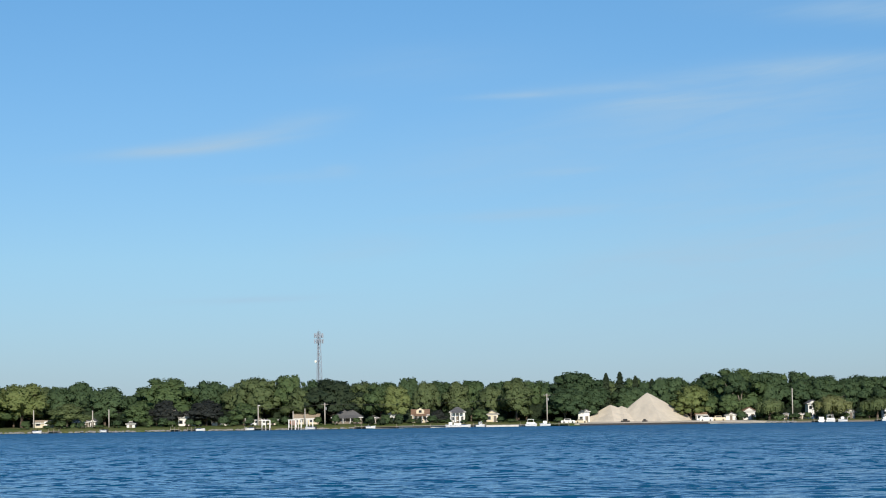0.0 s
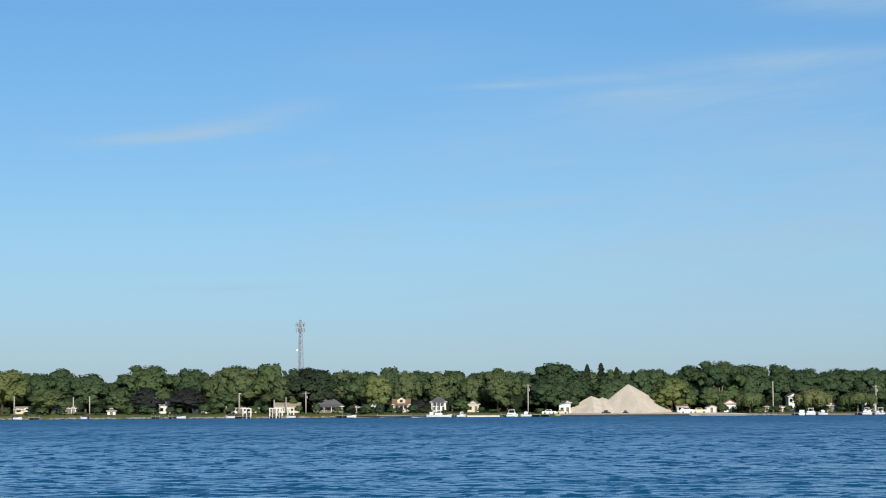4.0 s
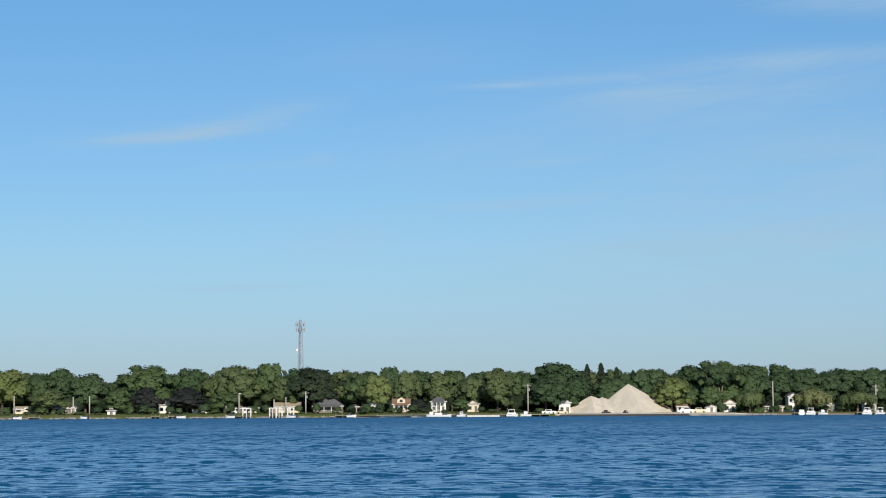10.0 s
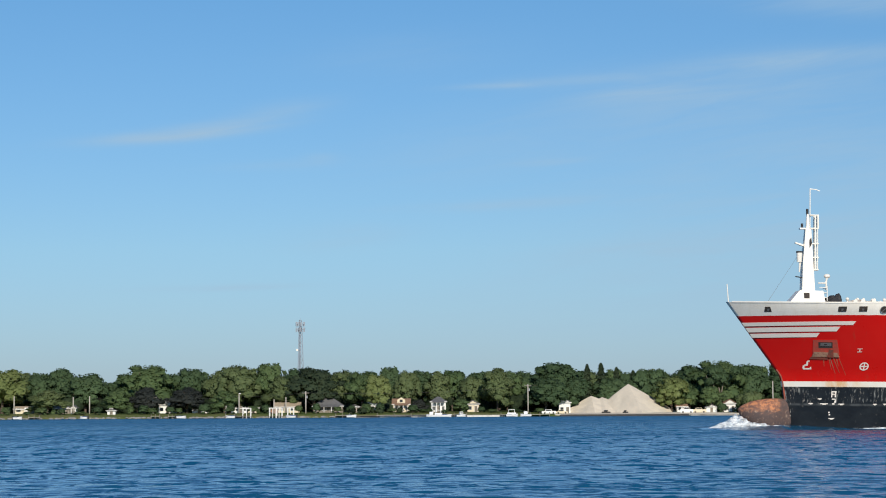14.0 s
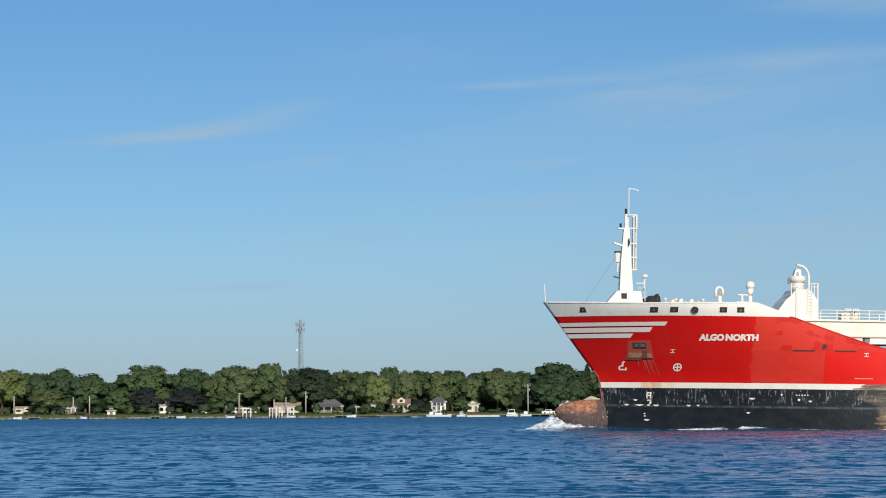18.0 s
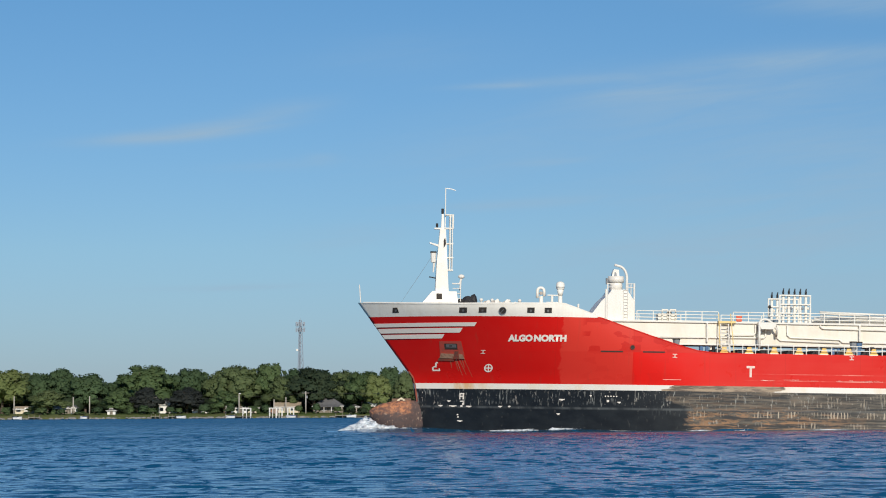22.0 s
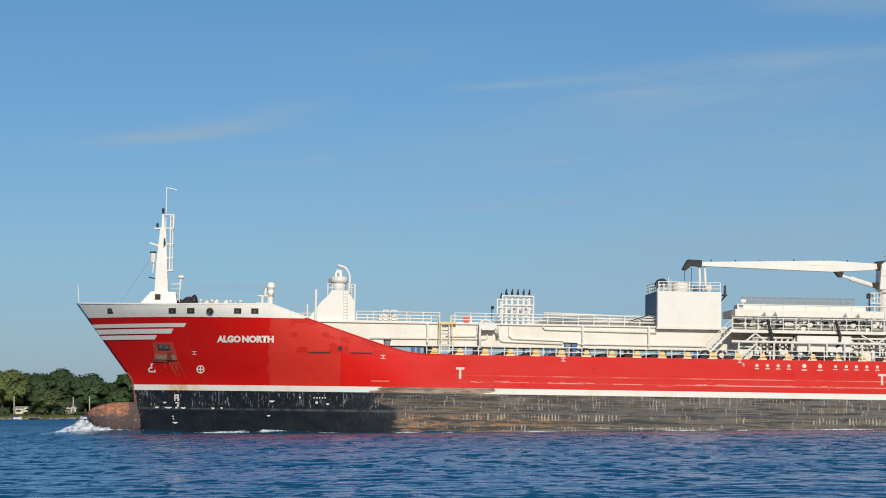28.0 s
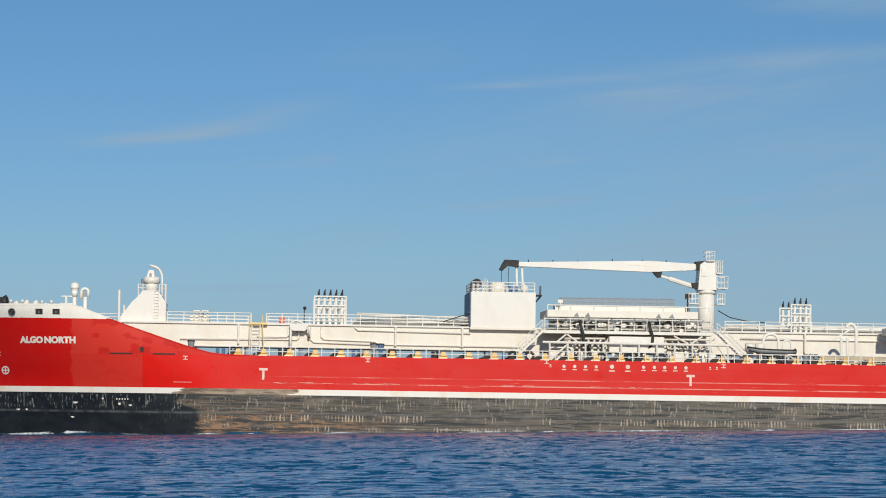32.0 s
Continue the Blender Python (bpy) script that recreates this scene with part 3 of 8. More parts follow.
# ---- the river and its banks ----
def river():
    """One sheet of wind-ruffled water; finer towards the near bank."""
    rng = np.random.default_rng(7)

    def spacing(y):
        return 0.03 + 0.0010 * y * max(1.0, y / 120) ** 0.8 * max(1.0, y / 230) ** 2

    ys, y = [], 37.0
    while y < 800:
        ys.append(y)
        y += spacing(y)
    ys = np.array(ys)
    u = np.linspace(-1, 1, 460)
    half = 4 + 0.216 * ys
    X = half[:, None] * u[None, :]
    Y = np.repeat(ys[:, None], len(u), 1)
    Z = np.zeros_like(X)
    step = np.maximum(np.array([spacing(y) for y in ys])[:, None], 2 * half[:, None] / 460) + 0 * Y
    groups = [np.clip(0.75 + 0.5 * sum(np.sin(a * X + b * Y + c) for a, b, c in rng.normal(0, 1, (7, 3)) * (0.35, 0.22, 3)) / 2.0, 0.15, 1.7) for k in range(3)]
    for i in range(170):
        short = i % 3 == 0
        length = 0.32 * (0.7 / 0.32) ** rng.random() if short else 0.7 * (2.6 / 0.7) ** rng.random()
        way = radians(-93 + rng.normal(0, 44))
        k = 2 * math.pi / length
        amp = (0.0028 if short else 0.0030) * length
        kx, ky = k * math.cos(way), k * math.sin(way)
        fade = np.clip((length / step - 1.8) / 1.6, 0, 1)
        Z += amp * fade * groups[i % 3] * np.cos(kx * X + ky * Y + rng.random() * 6.283)
    gust = 0.85 + 0.35 * np.sin(X * 0.043 + 1.3 * np.sin(Y * 0.02)) * np.sin(Y * 0.031 + 0.7)
    Z *= gust
    # rounded crests with steep faces towards the near bank
    Z = 0.045 * (1.0 - np.exp(-0.9 * np.tanh(Z / 0.12)))
    co = np.stack([X, Y - 1.3 * Z, Z], -1).reshape(-1, 3)
    n, w = len(ys), len(u)
    a = (np.arange(n - 1)[:, None] * w + np.arange(w - 1)[None, :]).ravel()
    faces = np.stack([a, a + 1, a + w + 1, a + w], 1)
    # flat outer skirt of the same sheet
    lo, hi = np.arange(w), (n - 1) * w + np.arange(w)
    left, right = np.arange(n) * w, np.arange(n) * w + w - 1
    base = len(co)
    ring = [(-900, -60), (900, -60), (900, 830), (-900, 830)]
    co = np.vstack([co, [(x, y, -0.02) for x, y in ring]])
    quads = faces.tolist()
    tris = [[base, base + 1, int(lo[-1])], [base + 2, base + 3, int(hi[0])]]
    tris += [[base, int(lo[j + 1]), int(lo[j])] for j in range(w - 1)]
    tris += [[base + 2, int(hi[j]), int(hi[j + 1])] for j in range(w - 1)]
    tris += [[base + 3, int(left[j]), int(left[j + 1])] for j in range(n - 1)] + [[base + 3, base, int(left[0])]]
    tris += [[base + 1, int(right[j + 1]), int(right[j])] for j in range(n - 1)] + [[base + 1, base + 2, int(right[-1])]]
    me = bpy.data.meshes.new("river_water")
    me.from_pydata(co.tolist(), [], quads + tris)
    me.polygons.foreach_set("use_smooth", [True] * len(me.polygons))
    me.materials.append(WATER)
    return tagged(new("water", me), "blue wind-ruffled river water between the banks", "water", kind="structure")


water = river()

SHORE = 758.0     # the far waterline


def shore_y(x):
    """The far waterline bends a little nearer on the left."""
    return SHORE - 14.0 * max(0.0, min(1.0, (-x) / 160.0))


def lawn_rise(x, d):
    """The lawns stand higher than the yard with the heaps."""
    return 0.6 * max(0.0, min(1.0, (40 - x) / 20.0)) * max(0.0, min(1.0, d / 16.0))


def far_bank():
    bm = B()
    xs = [-900 + 12 * i for i in range(151)]
    prof = [(-2.0, -0.6), (0.0, 0.1), (1.6, 0.55), (6.0, 0.85), (18.0, 1.1), (60.0, 1.5), (200.0, 2.0), (4100.0, 3.0)]
    rows = []
    for x in xs:
        rows.append([bm.verts.new((x * (1 if d < 100 else 5), shore_y(x) + d, z + lawn_rise(x, d) + (0.12 * noise.noise((x * 0.08, d * 0.1, 0)) if d < 100 else 0))) for d, z in prof])
    for a, b in zip(rows, rows[1:]):
        for i in range(len(prof) - 1):
            bm.faces.new((a[i], b[i], b[i + 1], a[i + 1]))
    return tagged(finish("ground", bm, GRASS, smooth=True), "far river bank of mown lawns and trees", "ground", kind="structure")


def near_bank():
    bm = B()
    prof = [(8.0, -0.7), (5.0, -0.1), (2.5, 0.35), (-8, 0.42), (-80, 0.6), (-900, 1.5)]
    rows = [[bm.verts.new((x, y, z + 0.04 * noise.noise((x * 0.2, y * 0.2, 3)))) for y, z in prof] for x in (-900, -200, -60, -20, -8, 0, 8, 20, 60, 200, 900)]
    for a, b in zip(rows, rows[1:]):
        for i in range(len(prof) - 1):
            bm.faces.new((b[i], a[i], a[i + 1], b[i + 1]))
    return tagged(finish("ground_near", bm, GRASS, smooth=True), "grassy near river bank", "ground", kind="structure")


def yard():
    """Trodden sand between the dock and the heaps."""
    bm, prof, rows = B(), [(0.6, 0.36), (1.6, 0.62), (6.0, 0.92), (18.0, 1.17), (40.0, 1.38)], []
    for i in range(36):
        x = 38 + 2.0 * i
        cut = min(1.0, max(0.12, (108 - x) / 16.0), max(0.12, (x - 36) / 10.0))
        rows.append([bm.verts.new((x + 0.5 * noise.noise((x, d, 1)), shore_y(x) + d * cut if k else shore_y(x) + d, z if cut == 1 or not k else 0.36 + (z - 0.36) * cut ** 0.5)) for k, (d, z) in enumerate(prof)])
    for a, b in zip(rows, rows[1:]):
        for k in range(len(prof) - 1):
            bm.faces.new((a[k], b[k], b[k + 1], a[k + 1]))
    return tagged(finish("pavement", bm, SAND, smooth=True), "pale trodden sand yard beside the river", "yard", kind="structure")


far_bank()
near_bank()
yard()


def ground_z(x, y):
    d = y - shore_y(x)
    for (a, za), (b, zb) in zip([(-2.0, -0.6), (0.0, 0.1), (1.6, 0.55), (6.0, 0.85), (18.0, 1.1), (60.0, 1.5)], [(0.0, 0.1), (1.6, 0.55), (6.0, 0.85), (18.0, 1.1), (60.0, 1.5), (200.0, 2.0)]):
        if d <= b:
            return za + (zb - za) * max(0, d - a) / (b - a) + lawn_rise(x, d)
    return 2.0 + lawn_rise(x, d)


# ---- trees on the far bank ----
def leaf_cloud(rng, lobes, count, size, squash=0.8):
    """Dense lumpy foliage masses (centre, radius) covered and fringed by many small leaf clumps (bent quads)."""
    co, faces, nrms = [], [], []
    lift = np.array([0, 0, 0.35])
    flat = np.array([1, 1, squash])

    def bulge(d, c):
        return 1.0 + 0.20 * noise.noise(Vector(d * 1.9) + Vector(c)) + 0.10 * noise.noise(Vector(d * 4.5) + Vector(c))

    weights = np.array([r ** 2 for _, r in lobes])
    weights = weights / weights.sum()
    heart = sum(np.array(c) * w for (c, r), w in zip(lobes, weights)) - np.array([0, 0, 0.6])

    def facing(p, d, stray=0.0):
        """The way a spray of leaves turns: out of its bough and out of the whole crown."""
        out = (p - heart) / (np.linalg.norm(p - heart) + 1e-6)
        v = 0.42 * d + 0.72 * out + lift + (rng.normal(size=3) * stray if stray else 0)
        return tuple(v / (np.linalg.norm(v) + 1e-6))

    for c, r in lobes:
        k, m, rings = len(co), 9, 6
        for a in range(1, rings):
            for b in range(m):
                up, turn = a * math.pi / rings, (b + 0.5 * (a % 2)) * 2 * math.pi / m
                d = np.array([math.sin(up) * math.cos(turn), math.sin(up) * math.sin(turn), math.cos(up)])
                co.append(np.array(c) + d * r * bulge(d, c) * 0.80 * flat)
                nrms.append(facing(co[-1], d))
        for a in range(rings - 2):
            for b in range(m):
                p, q = k + a * m + b, k + a * m + (b + 1) % m
                faces += [(p, q + m, q), (p, p + m, q + m)]
    for li in rng.choice(len(lobes), count, p=weights):
        c, r = lobes[li]
        d = rng.normal(size=3)
        d /= np.linalg.norm(d) + 1e-6
        if d[2] < -0.5 and rng.random() < 0.6:
            d[2] *= -1
        p = np.array(c) + d * r * bulge(d, c) * (0.80 + 0.36 * rng.random()) * flat
        s = size * (0.6 + 0.8 * rng.random())
        nrm = d + rng.normal(size=3) * 0.5
        nrm /= np.linalg.norm(nrm)
        t = np.cross(nrm, rng.normal(size=3))
        t /= np.linalg.norm(t) + 1e-6
        q = np.cross(nrm, t)
        k = len(co)
        co += [p + t * s - nrm * 0.25 * s, p + q * s * 0.8, p - t * s - nrm * 0.25 * s, p - q * s * 0.8]
        faces += [(k, k + 1, k + 3), (k + 1, k + 2, k + 3)]
        nrms += [facing(p, d, 0.15)] * 4
    return co, faces, nrms


def leaf_part(name, data, material, parent):
    me = bpy.data.meshes.new(name)
    me.from_pydata([tuple(p) for p in data[0]], [], data[1])
    me.materials.append(material)
    if len(data) > 2:
        me.polygons.foreach_set("use_smooth", [True] * len(me.polygons))
        me.normals_split_custom_set_from_vertices(data[2])
    ob = new(name, me)
    ob.parent = parent
    return ob


def limbs(bm, rng, height, spread, r0, n, low=0.25):
    """A tapered, slightly leaning trunk that forks into limbs."""
    pts = [Vector((0, 0, -0.4))]
    for i in range(4):
        pts.append(Vector((rng.normal() * 0.12 * i, rng.normal() * 0.12 * i, height * (0.2 + 0.17 * i))))
    for i in range(4):
        tube(bm, pts[i], pts[i + 1], r0 * (1 - 0.2 * i), r0 * (0.8 - 0.2 * i), 7)
    for i in range(n):
        f = low + (0.75 - low) * rng.random()
        p = Vector((0, 0, height * f))
        a = rng.random() * 6.283
        q = p + Vector((math.cos(a) * spread * 0.35, math.sin(a) * spread * 0.35, height * 0.16))
        e = p + Vector((math.cos(a) * spread * 0.72, math.sin(a) * spread * 0.72, height * (0.2 + 0.14 * rng.random())))
        tube(bm, p, q, r0 * 0.42, r0 * 0.28, 5)
        tube(bm, q, e, r0 * 0.28, r0 * 0.06, 5)


def broadleaf(seed, material, label, spread=0.46, low=0.3, count=4400, size=0.0195, name="tree", lobes_n=58):
    """A tree 1 high in shape, built at 10 m."""
    rng = np.random.default_rng(seed)
    ob = thing(name, label, "tree", "trees on the far bank")
    bm = B()
    limbs(bm, rng, 8.5, spread * 8, 0.30, 8, low)
    part("trunk", bm, BARK, ob, smooth=True)
    lobes = [((0, 0, 7.2), 2.3), ((0, 0, 5.4), 2.9)]
    for i in range(lobes_n):
        a, h = rng.random() * 6.283, low * 10 + 1.2 + (8.6 - low * 10 - 1.2) * rng.random()
        wide = spread * 10 * math.sin(math.pi * min(1, max(0.14, (h - low * 10 + 1.6) / (11.4 - low * 10)))) ** 0.7
        r = 0.5 + 0.95 * rng.random() ** 1.4
        d = max(0, wide - r * 0.6) * (0.5 + 0.6 * rng.random())
        lobes.append(((math.cos(a) * d, math.sin(a) * d, h), r))
    co, faces, nrms = leaf_cloud(rng, lobes, count, size * 10)
    co = np.array(co)
    co[:, 2] = low * 8 + (co[:, 2] - co[:, 2].min()) * (10 - low * 8) / (co[:, 2].max() - co[:, 2].min())
    co[:, :2] *= 4.5 / np.percentile(np.abs(co[:, 0]), 99.5)
    leaf_part("crown", (co, faces, nrms), material, ob)
    return ob


def spruce(seed):
    rng = np.random.default_rng(seed)
    ob = thing("conifer_tree", "tall dark spruce with drooping boughs and a pointed top", "tree", "trees on the far bank")
    part("trunk", tube(B(), (0, 0, -0.4), (0, 0, 9.6), 0.2, 0.03, 7), BARK, ob, smooth=True)
    co, faces = [], []
    for i in range(1500):
        h = 0.8 + 9.2 * rng.random()
        r = (10.1 - h) * 0.46 * (0.35 + 0.65 * rng.random() ** 0.5) * (0.75 + 0.35 * math.sin(h * 7))
        a = rng.random() * 6.283
        p = np.array([math.cos(a) * r, math.sin(a) * r, h - 0.25 * r])
        o = np.array([math.cos(a), math.sin(a), -0.45]) * (0.55 + 0.3 * rng.random())
        t = np.array([-math.sin(a), math.cos(a), rng.normal() * 0.3]) * 0.36
        k = len(co)
        co += [p - o * 0.4, p + t, p + o, p - t]
        faces += [(k, k + 1, k + 3), (k + 1, k + 2, k + 3)]
    leaf_part("crown", (co, faces), LEAF_FIR, ob)
    return ob


def willow(seed, label, material=None):
    rng = np.random.default_rng(seed)
    ob = thing("willow_tree", label, "tree", "trees on the far bank")
    bm = B()
    limbs(bm, rng, 8.0, 4.2, 0.36, 9, 0.2)
    part("trunk", bm, BARK, ob, smooth=True)
    lobes = [((0, 0, 6.5), 2.6)]
    for i in range(13):
        a, d = rng.random() * 6.283, 1.2 + 2.9 * rng.random()
        lobes.append(((math.cos(a) * d, math.sin(a) * d, 7.6 - 0.55 * d + rng.normal() * 0.4), 1.1 + 0.7 * rng.random()))
    co, faces, nrms = leaf_cloud(rng, lobes, 1500, 0.24)
    for c, r in lobes:
        for i in range(70):
            a, d = rng.random() * 6.283, r * (0.5 + 0.55 * rng.random())
            top = np.array(c) + np.array([math.cos(a) * d, math.sin(a) * d, rng.normal() * 0.3])
            drop = 1.2 + 2.6 * rng.random()
            for j in range(4):
                p = top - np.array([rng.normal() * 0.06, rng.normal() * 0.06, drop * j / 4])
                if p[2] < 0.6:
                    break
                s, k = 0.15 + 0.07 * rng.random(), len(co)
                t = np.array([math.cos(a + 1.57 + rng.normal() * 0.5), math.sin(a + 1.57), 0]) * s * 0.8
                co += [p + t, p + np.array([0, 0, s]), p - t, p - np.array([0, 0, 2.2 * s])]
                faces += [(k, k + 1, k + 3), (k + 1, k + 2, k + 3)]
                nrms += [(math.cos(a) * 0.9, math.sin(a) * 0.9, 0.43)] * 4
    leaf_part("crown", (co, faces, nrms), material or LEAF_WILLOW, ob)
    return ob


def plant(source, used, x, y, height, width, turn):
    """The tree (10 m high, about 9 m wide as built) at (x, y), scaled to its height and width."""
    m = pose(x, y, ground_z(x, y), 0, 0, turn) @ Matrix.Diagonal((width / 9.0, width / 9.0, (height - lawn_rise(x, y - shore_y(x))) / 10.0, 1))
    if source in used:
        return copy_thing(source, m @ Matrix.Diagonal([1 / k for k in source.scale] + [1]))
    used.add(source)
    source.matrix_basis = m
    return source


KINDS = {
    "oak": [broadleaf(11, LEAF_OAK, "broad dark green oak in full leaf", 0.45, 0.20), broadleaf(12, LEAF_OAK, "broad dark green oak in full leaf", 0.43, 0.14), broadleaf(13, LEAF_OAK, "tall dark green oak in full leaf", 0.45, 0.18)],
    "maple": [broadleaf(21, LEAF_MAPLE, "fresh green maple in full leaf", 0.45, 0.16), broadleaf(22, LEAF_MAPLE, "fresh green maple in full leaf", 0.44, 0.2)],
    "olive": [broadleaf(25, LEAF_OLIVE, "light olive-green birch in full leaf", 0.42, 0.18), broadleaf(26, LEAF_OLIVE, "light olive-green birch in full leaf", 0.44, 0.14, lobes_n=22)],
    "willowish": [broadleaf(31, LEAF_WILLOW, "yellow-green cottonwood with a loose crown", 0.45, 0.2)],
    "yellow": [broadleaf(41, LEAF_WILLOW, "yellow-green rounded tree beside the heap", 0.46, 0.14)],
    "purple": [broadleaf(51, LEAF_DARK, "dark purple-leaved tree on the lawn", 0.46, 0.12)],
    "fir2": [broadleaf(61, LEAF_FIR, "wide dark blue-green pine", 0.47, 0.14)],
    "spruce": [spruce(71)],
    "willow": [willow(81, "pale yellow-green weeping willow by the water", LEAF_PALE)],
    "round_willow": [willow(84, "round grey-green weeping willow by the water", LEAF_OLIVE)],
}
USED = set()
GROVE_A = [
    ("maple", -169, 785, 16.4, 16.9),
    ("oak", -178, 790, 17.5, 18.2),
    ("willowish", -157, 785, 16.7, 18.1),
    ("oak", -146, 800, 14.7, 11.5),
    ("oak", -139, 805, 17.2, 11.1),
    ("olive", -139, 775, 9.1, 11.9),
    ("oak", -129, 795, 15.1, 13.9),
    ("oak", -119, 800, 12.1, 9.8),
    ("maple", -114, 772, 8.9, 8.7),
    ("maple", -107, 795, 18.0, 18.8),
    ("purple", -105, 775, 10.1, 11.1),
    ("oak", -93, 800, 17.0, 12.3),
    ("purple", -90, 775, 10.0, 11.9),
    ("olive", -81, 795, 16.0, 11.4),
    ("olive", -73, 790, 18.1, 14.6),
    ("maple", -77, 775, 8.7, 8.7),
    ("maple", -62, 790, 18.5, 11.3),
    ("olive", -57, 780, 13.8, 9.6),
    ("oak", -53, 805, 16.7, 10.3),
    ("fir2", -46, 782, 17.0, 18.4),
    ("olive", -37, 800, 16.1, 10.7),
    ("maple", -29, 782, 15.3, 11.2),
]
GROVE_B = [
    ("willowish", -23, 775, 14.3, 9.5),
    ("oak", -19, 805, 17.3, 9.1),
    ("olive", -13, 800, 15.8, 9.0),
    ("oak", -8, 805, 15.8, 9.1),
    ("purple", -9, 776, 5.1, 5.6),
    ("olive", -2, 800, 15.3, 9.0),
    ("maple", 3, 805, 15.7, 9.1),
    ("maple", 6, 772, 5.4, 5.1),
    ("olive", 11, 795, 13.7, 9.8),
    ("olive", 19, 782, 16.2, 11.2),
    ("maple", 26, 800, 14.1, 9.0),
    ("oak", 32, 800, 14.5, 9.8),
    ("oak", 41, 795, 18.2, 18.8),
    ("oak", 36, 780, 12.5, 13.6),
    ("oak", 46, 790, 12.6, 9.7),
    ("spruce", 52, 800, 18.4, 4.9),
    ("spruce", 57, 800, 18.8, 5.7),
    ("spruce", 63, 805, 17.3, 5.0),
    ("spruce", 69, 805, 16.0, 5.0),
    ("oak", 60, 800, 12.7, 12.3),
]
GROVE_C = [
    ("oak", 72, 800, 15.7, 10.3),
    ("oak", 77, 800, 15.8, 10.3),
    ("yellow", 81, 785, 13.1, 10.9),
    ("maple", 87, 785, 9.1, 6.4),
    ("oak", 89, 800, 17.2, 12.3),
    ("maple", 98, 795, 18.5, 17.9),
    ("maple", 94, 775, 9.3, 7.2),
    ("oak", 111, 800, 17.3, 13.9),
    ("round_willow", 106, 766, 8.6, 9.4),
    ("oak", 121, 800, 14.6, 11.5),
    ("oak", 130, 800, 15.7, 13.1),
    ("willow", 128, 768, 9.6, 11.0),
    ("oak", 139, 800, 14.5, 10.7),
    ("oak", 147, 800, 15.4, 12.3),
    ("round_willow", 144, 769, 8.6, 9.6),
    ("oak", 155, 795, 15.7, 11.4),
    ("oak", 164, 795, 16.1, 13.9),
    ("maple", 173, 790, 14.5, 13.8),
    ("oak", 184, 795, 15.5, 14.7),
]
for n, (kind, x, y, height, width) in enumerate(GROVE_A + GROVE_B + GROVE_C):
    plant(KINDS[kind][n % len(KINDS[kind])], USED, x, y, height * (0.94 if kind == "spruce" else 1.0), width * (1.22 if kind != "spruce" else 2.0), 47 * n % 360)
# the wood behind
wood_rng = np.random.default_rng(5)
for n in range(74):
    x = -238 + 6.4 * n + wood_rng.normal() * 1.5
    plant(KINDS[("oak", "olive", "maple")[n % 3]][n % 2], USED, x, 822 + 16 * wood_rng.random(), 14.2 + 2.0 * wood_rng.random() + (1.5 if 95 < x < 130 else 0) - (2.2 if -150 < x < -118 else 0), 12.5, 71 * n % 360)


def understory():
    """The dense edge of the wood behind the trunks; its leaf colour holds the shade there."""
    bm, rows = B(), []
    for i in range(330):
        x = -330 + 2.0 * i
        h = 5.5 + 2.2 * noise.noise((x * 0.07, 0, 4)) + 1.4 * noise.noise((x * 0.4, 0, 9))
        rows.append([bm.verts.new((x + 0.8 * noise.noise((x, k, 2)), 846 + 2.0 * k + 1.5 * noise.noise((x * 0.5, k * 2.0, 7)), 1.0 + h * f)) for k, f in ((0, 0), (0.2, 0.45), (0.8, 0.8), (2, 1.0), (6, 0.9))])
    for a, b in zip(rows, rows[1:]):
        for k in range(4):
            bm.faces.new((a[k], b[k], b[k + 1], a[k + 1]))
    tagged(finish("undergrowth", bm, LEAF_SHADE), "dense undergrowth at the edge of the wood, shade in its colour", "undergrowth", kind="stuff")


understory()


def forked_tree(x, y, height, seed):
    """A tall pale trunk that forks high, with a loose crown over it."""
    rng = np.random.default_rng(seed)
    ob = thing("tree", "tall tree with a pale forked trunk and loose crown", "tree", "trees on the far bank", m=pose(x, y, ground_z(x, y)))
    h = height
    bm = tube(B(), (0, 0, -0.4), (0.1, 0, 0.36 * h), 0.34, 0.26, 8)
    tube(bm, (0.1, 0, 0.35 * h), (-0.9, 0, 0.66 * h), 0.24, 0.14, 7)
    tube(bm, (0.1, 0, 0.35 * h), (1.1, -0.1, 0.70 * h), 0.24, 0.14, 7)
    tube(bm, (-0.6, 0, 0.57 * h), (-1.8, -0.2, 0.78 * h), 0.14, 0.07, 6)
    tube(bm, (0.8, 0, 0.58 * h), (1.9, 0.2, 0.82 * h), 0.14, 0.07, 6)
    part("trunk", bm, TIMBER_PALE, ob, smooth=True)
    lobes = [((rng.normal() * 1.6, rng.normal() * 1.2, h * (0.58 + 0.36 * rng.random())), 0.9 + 0.9 * rng.random()) for i in range(20)]
    leaf_part("crown", leaf_cloud(rng, lobes, 3000, 0.34), LEAF_OAK, ob)


forked_tree(94.8, 782, 16.5, 91)
forked_tree(98.2, 784, 15.5, 92)


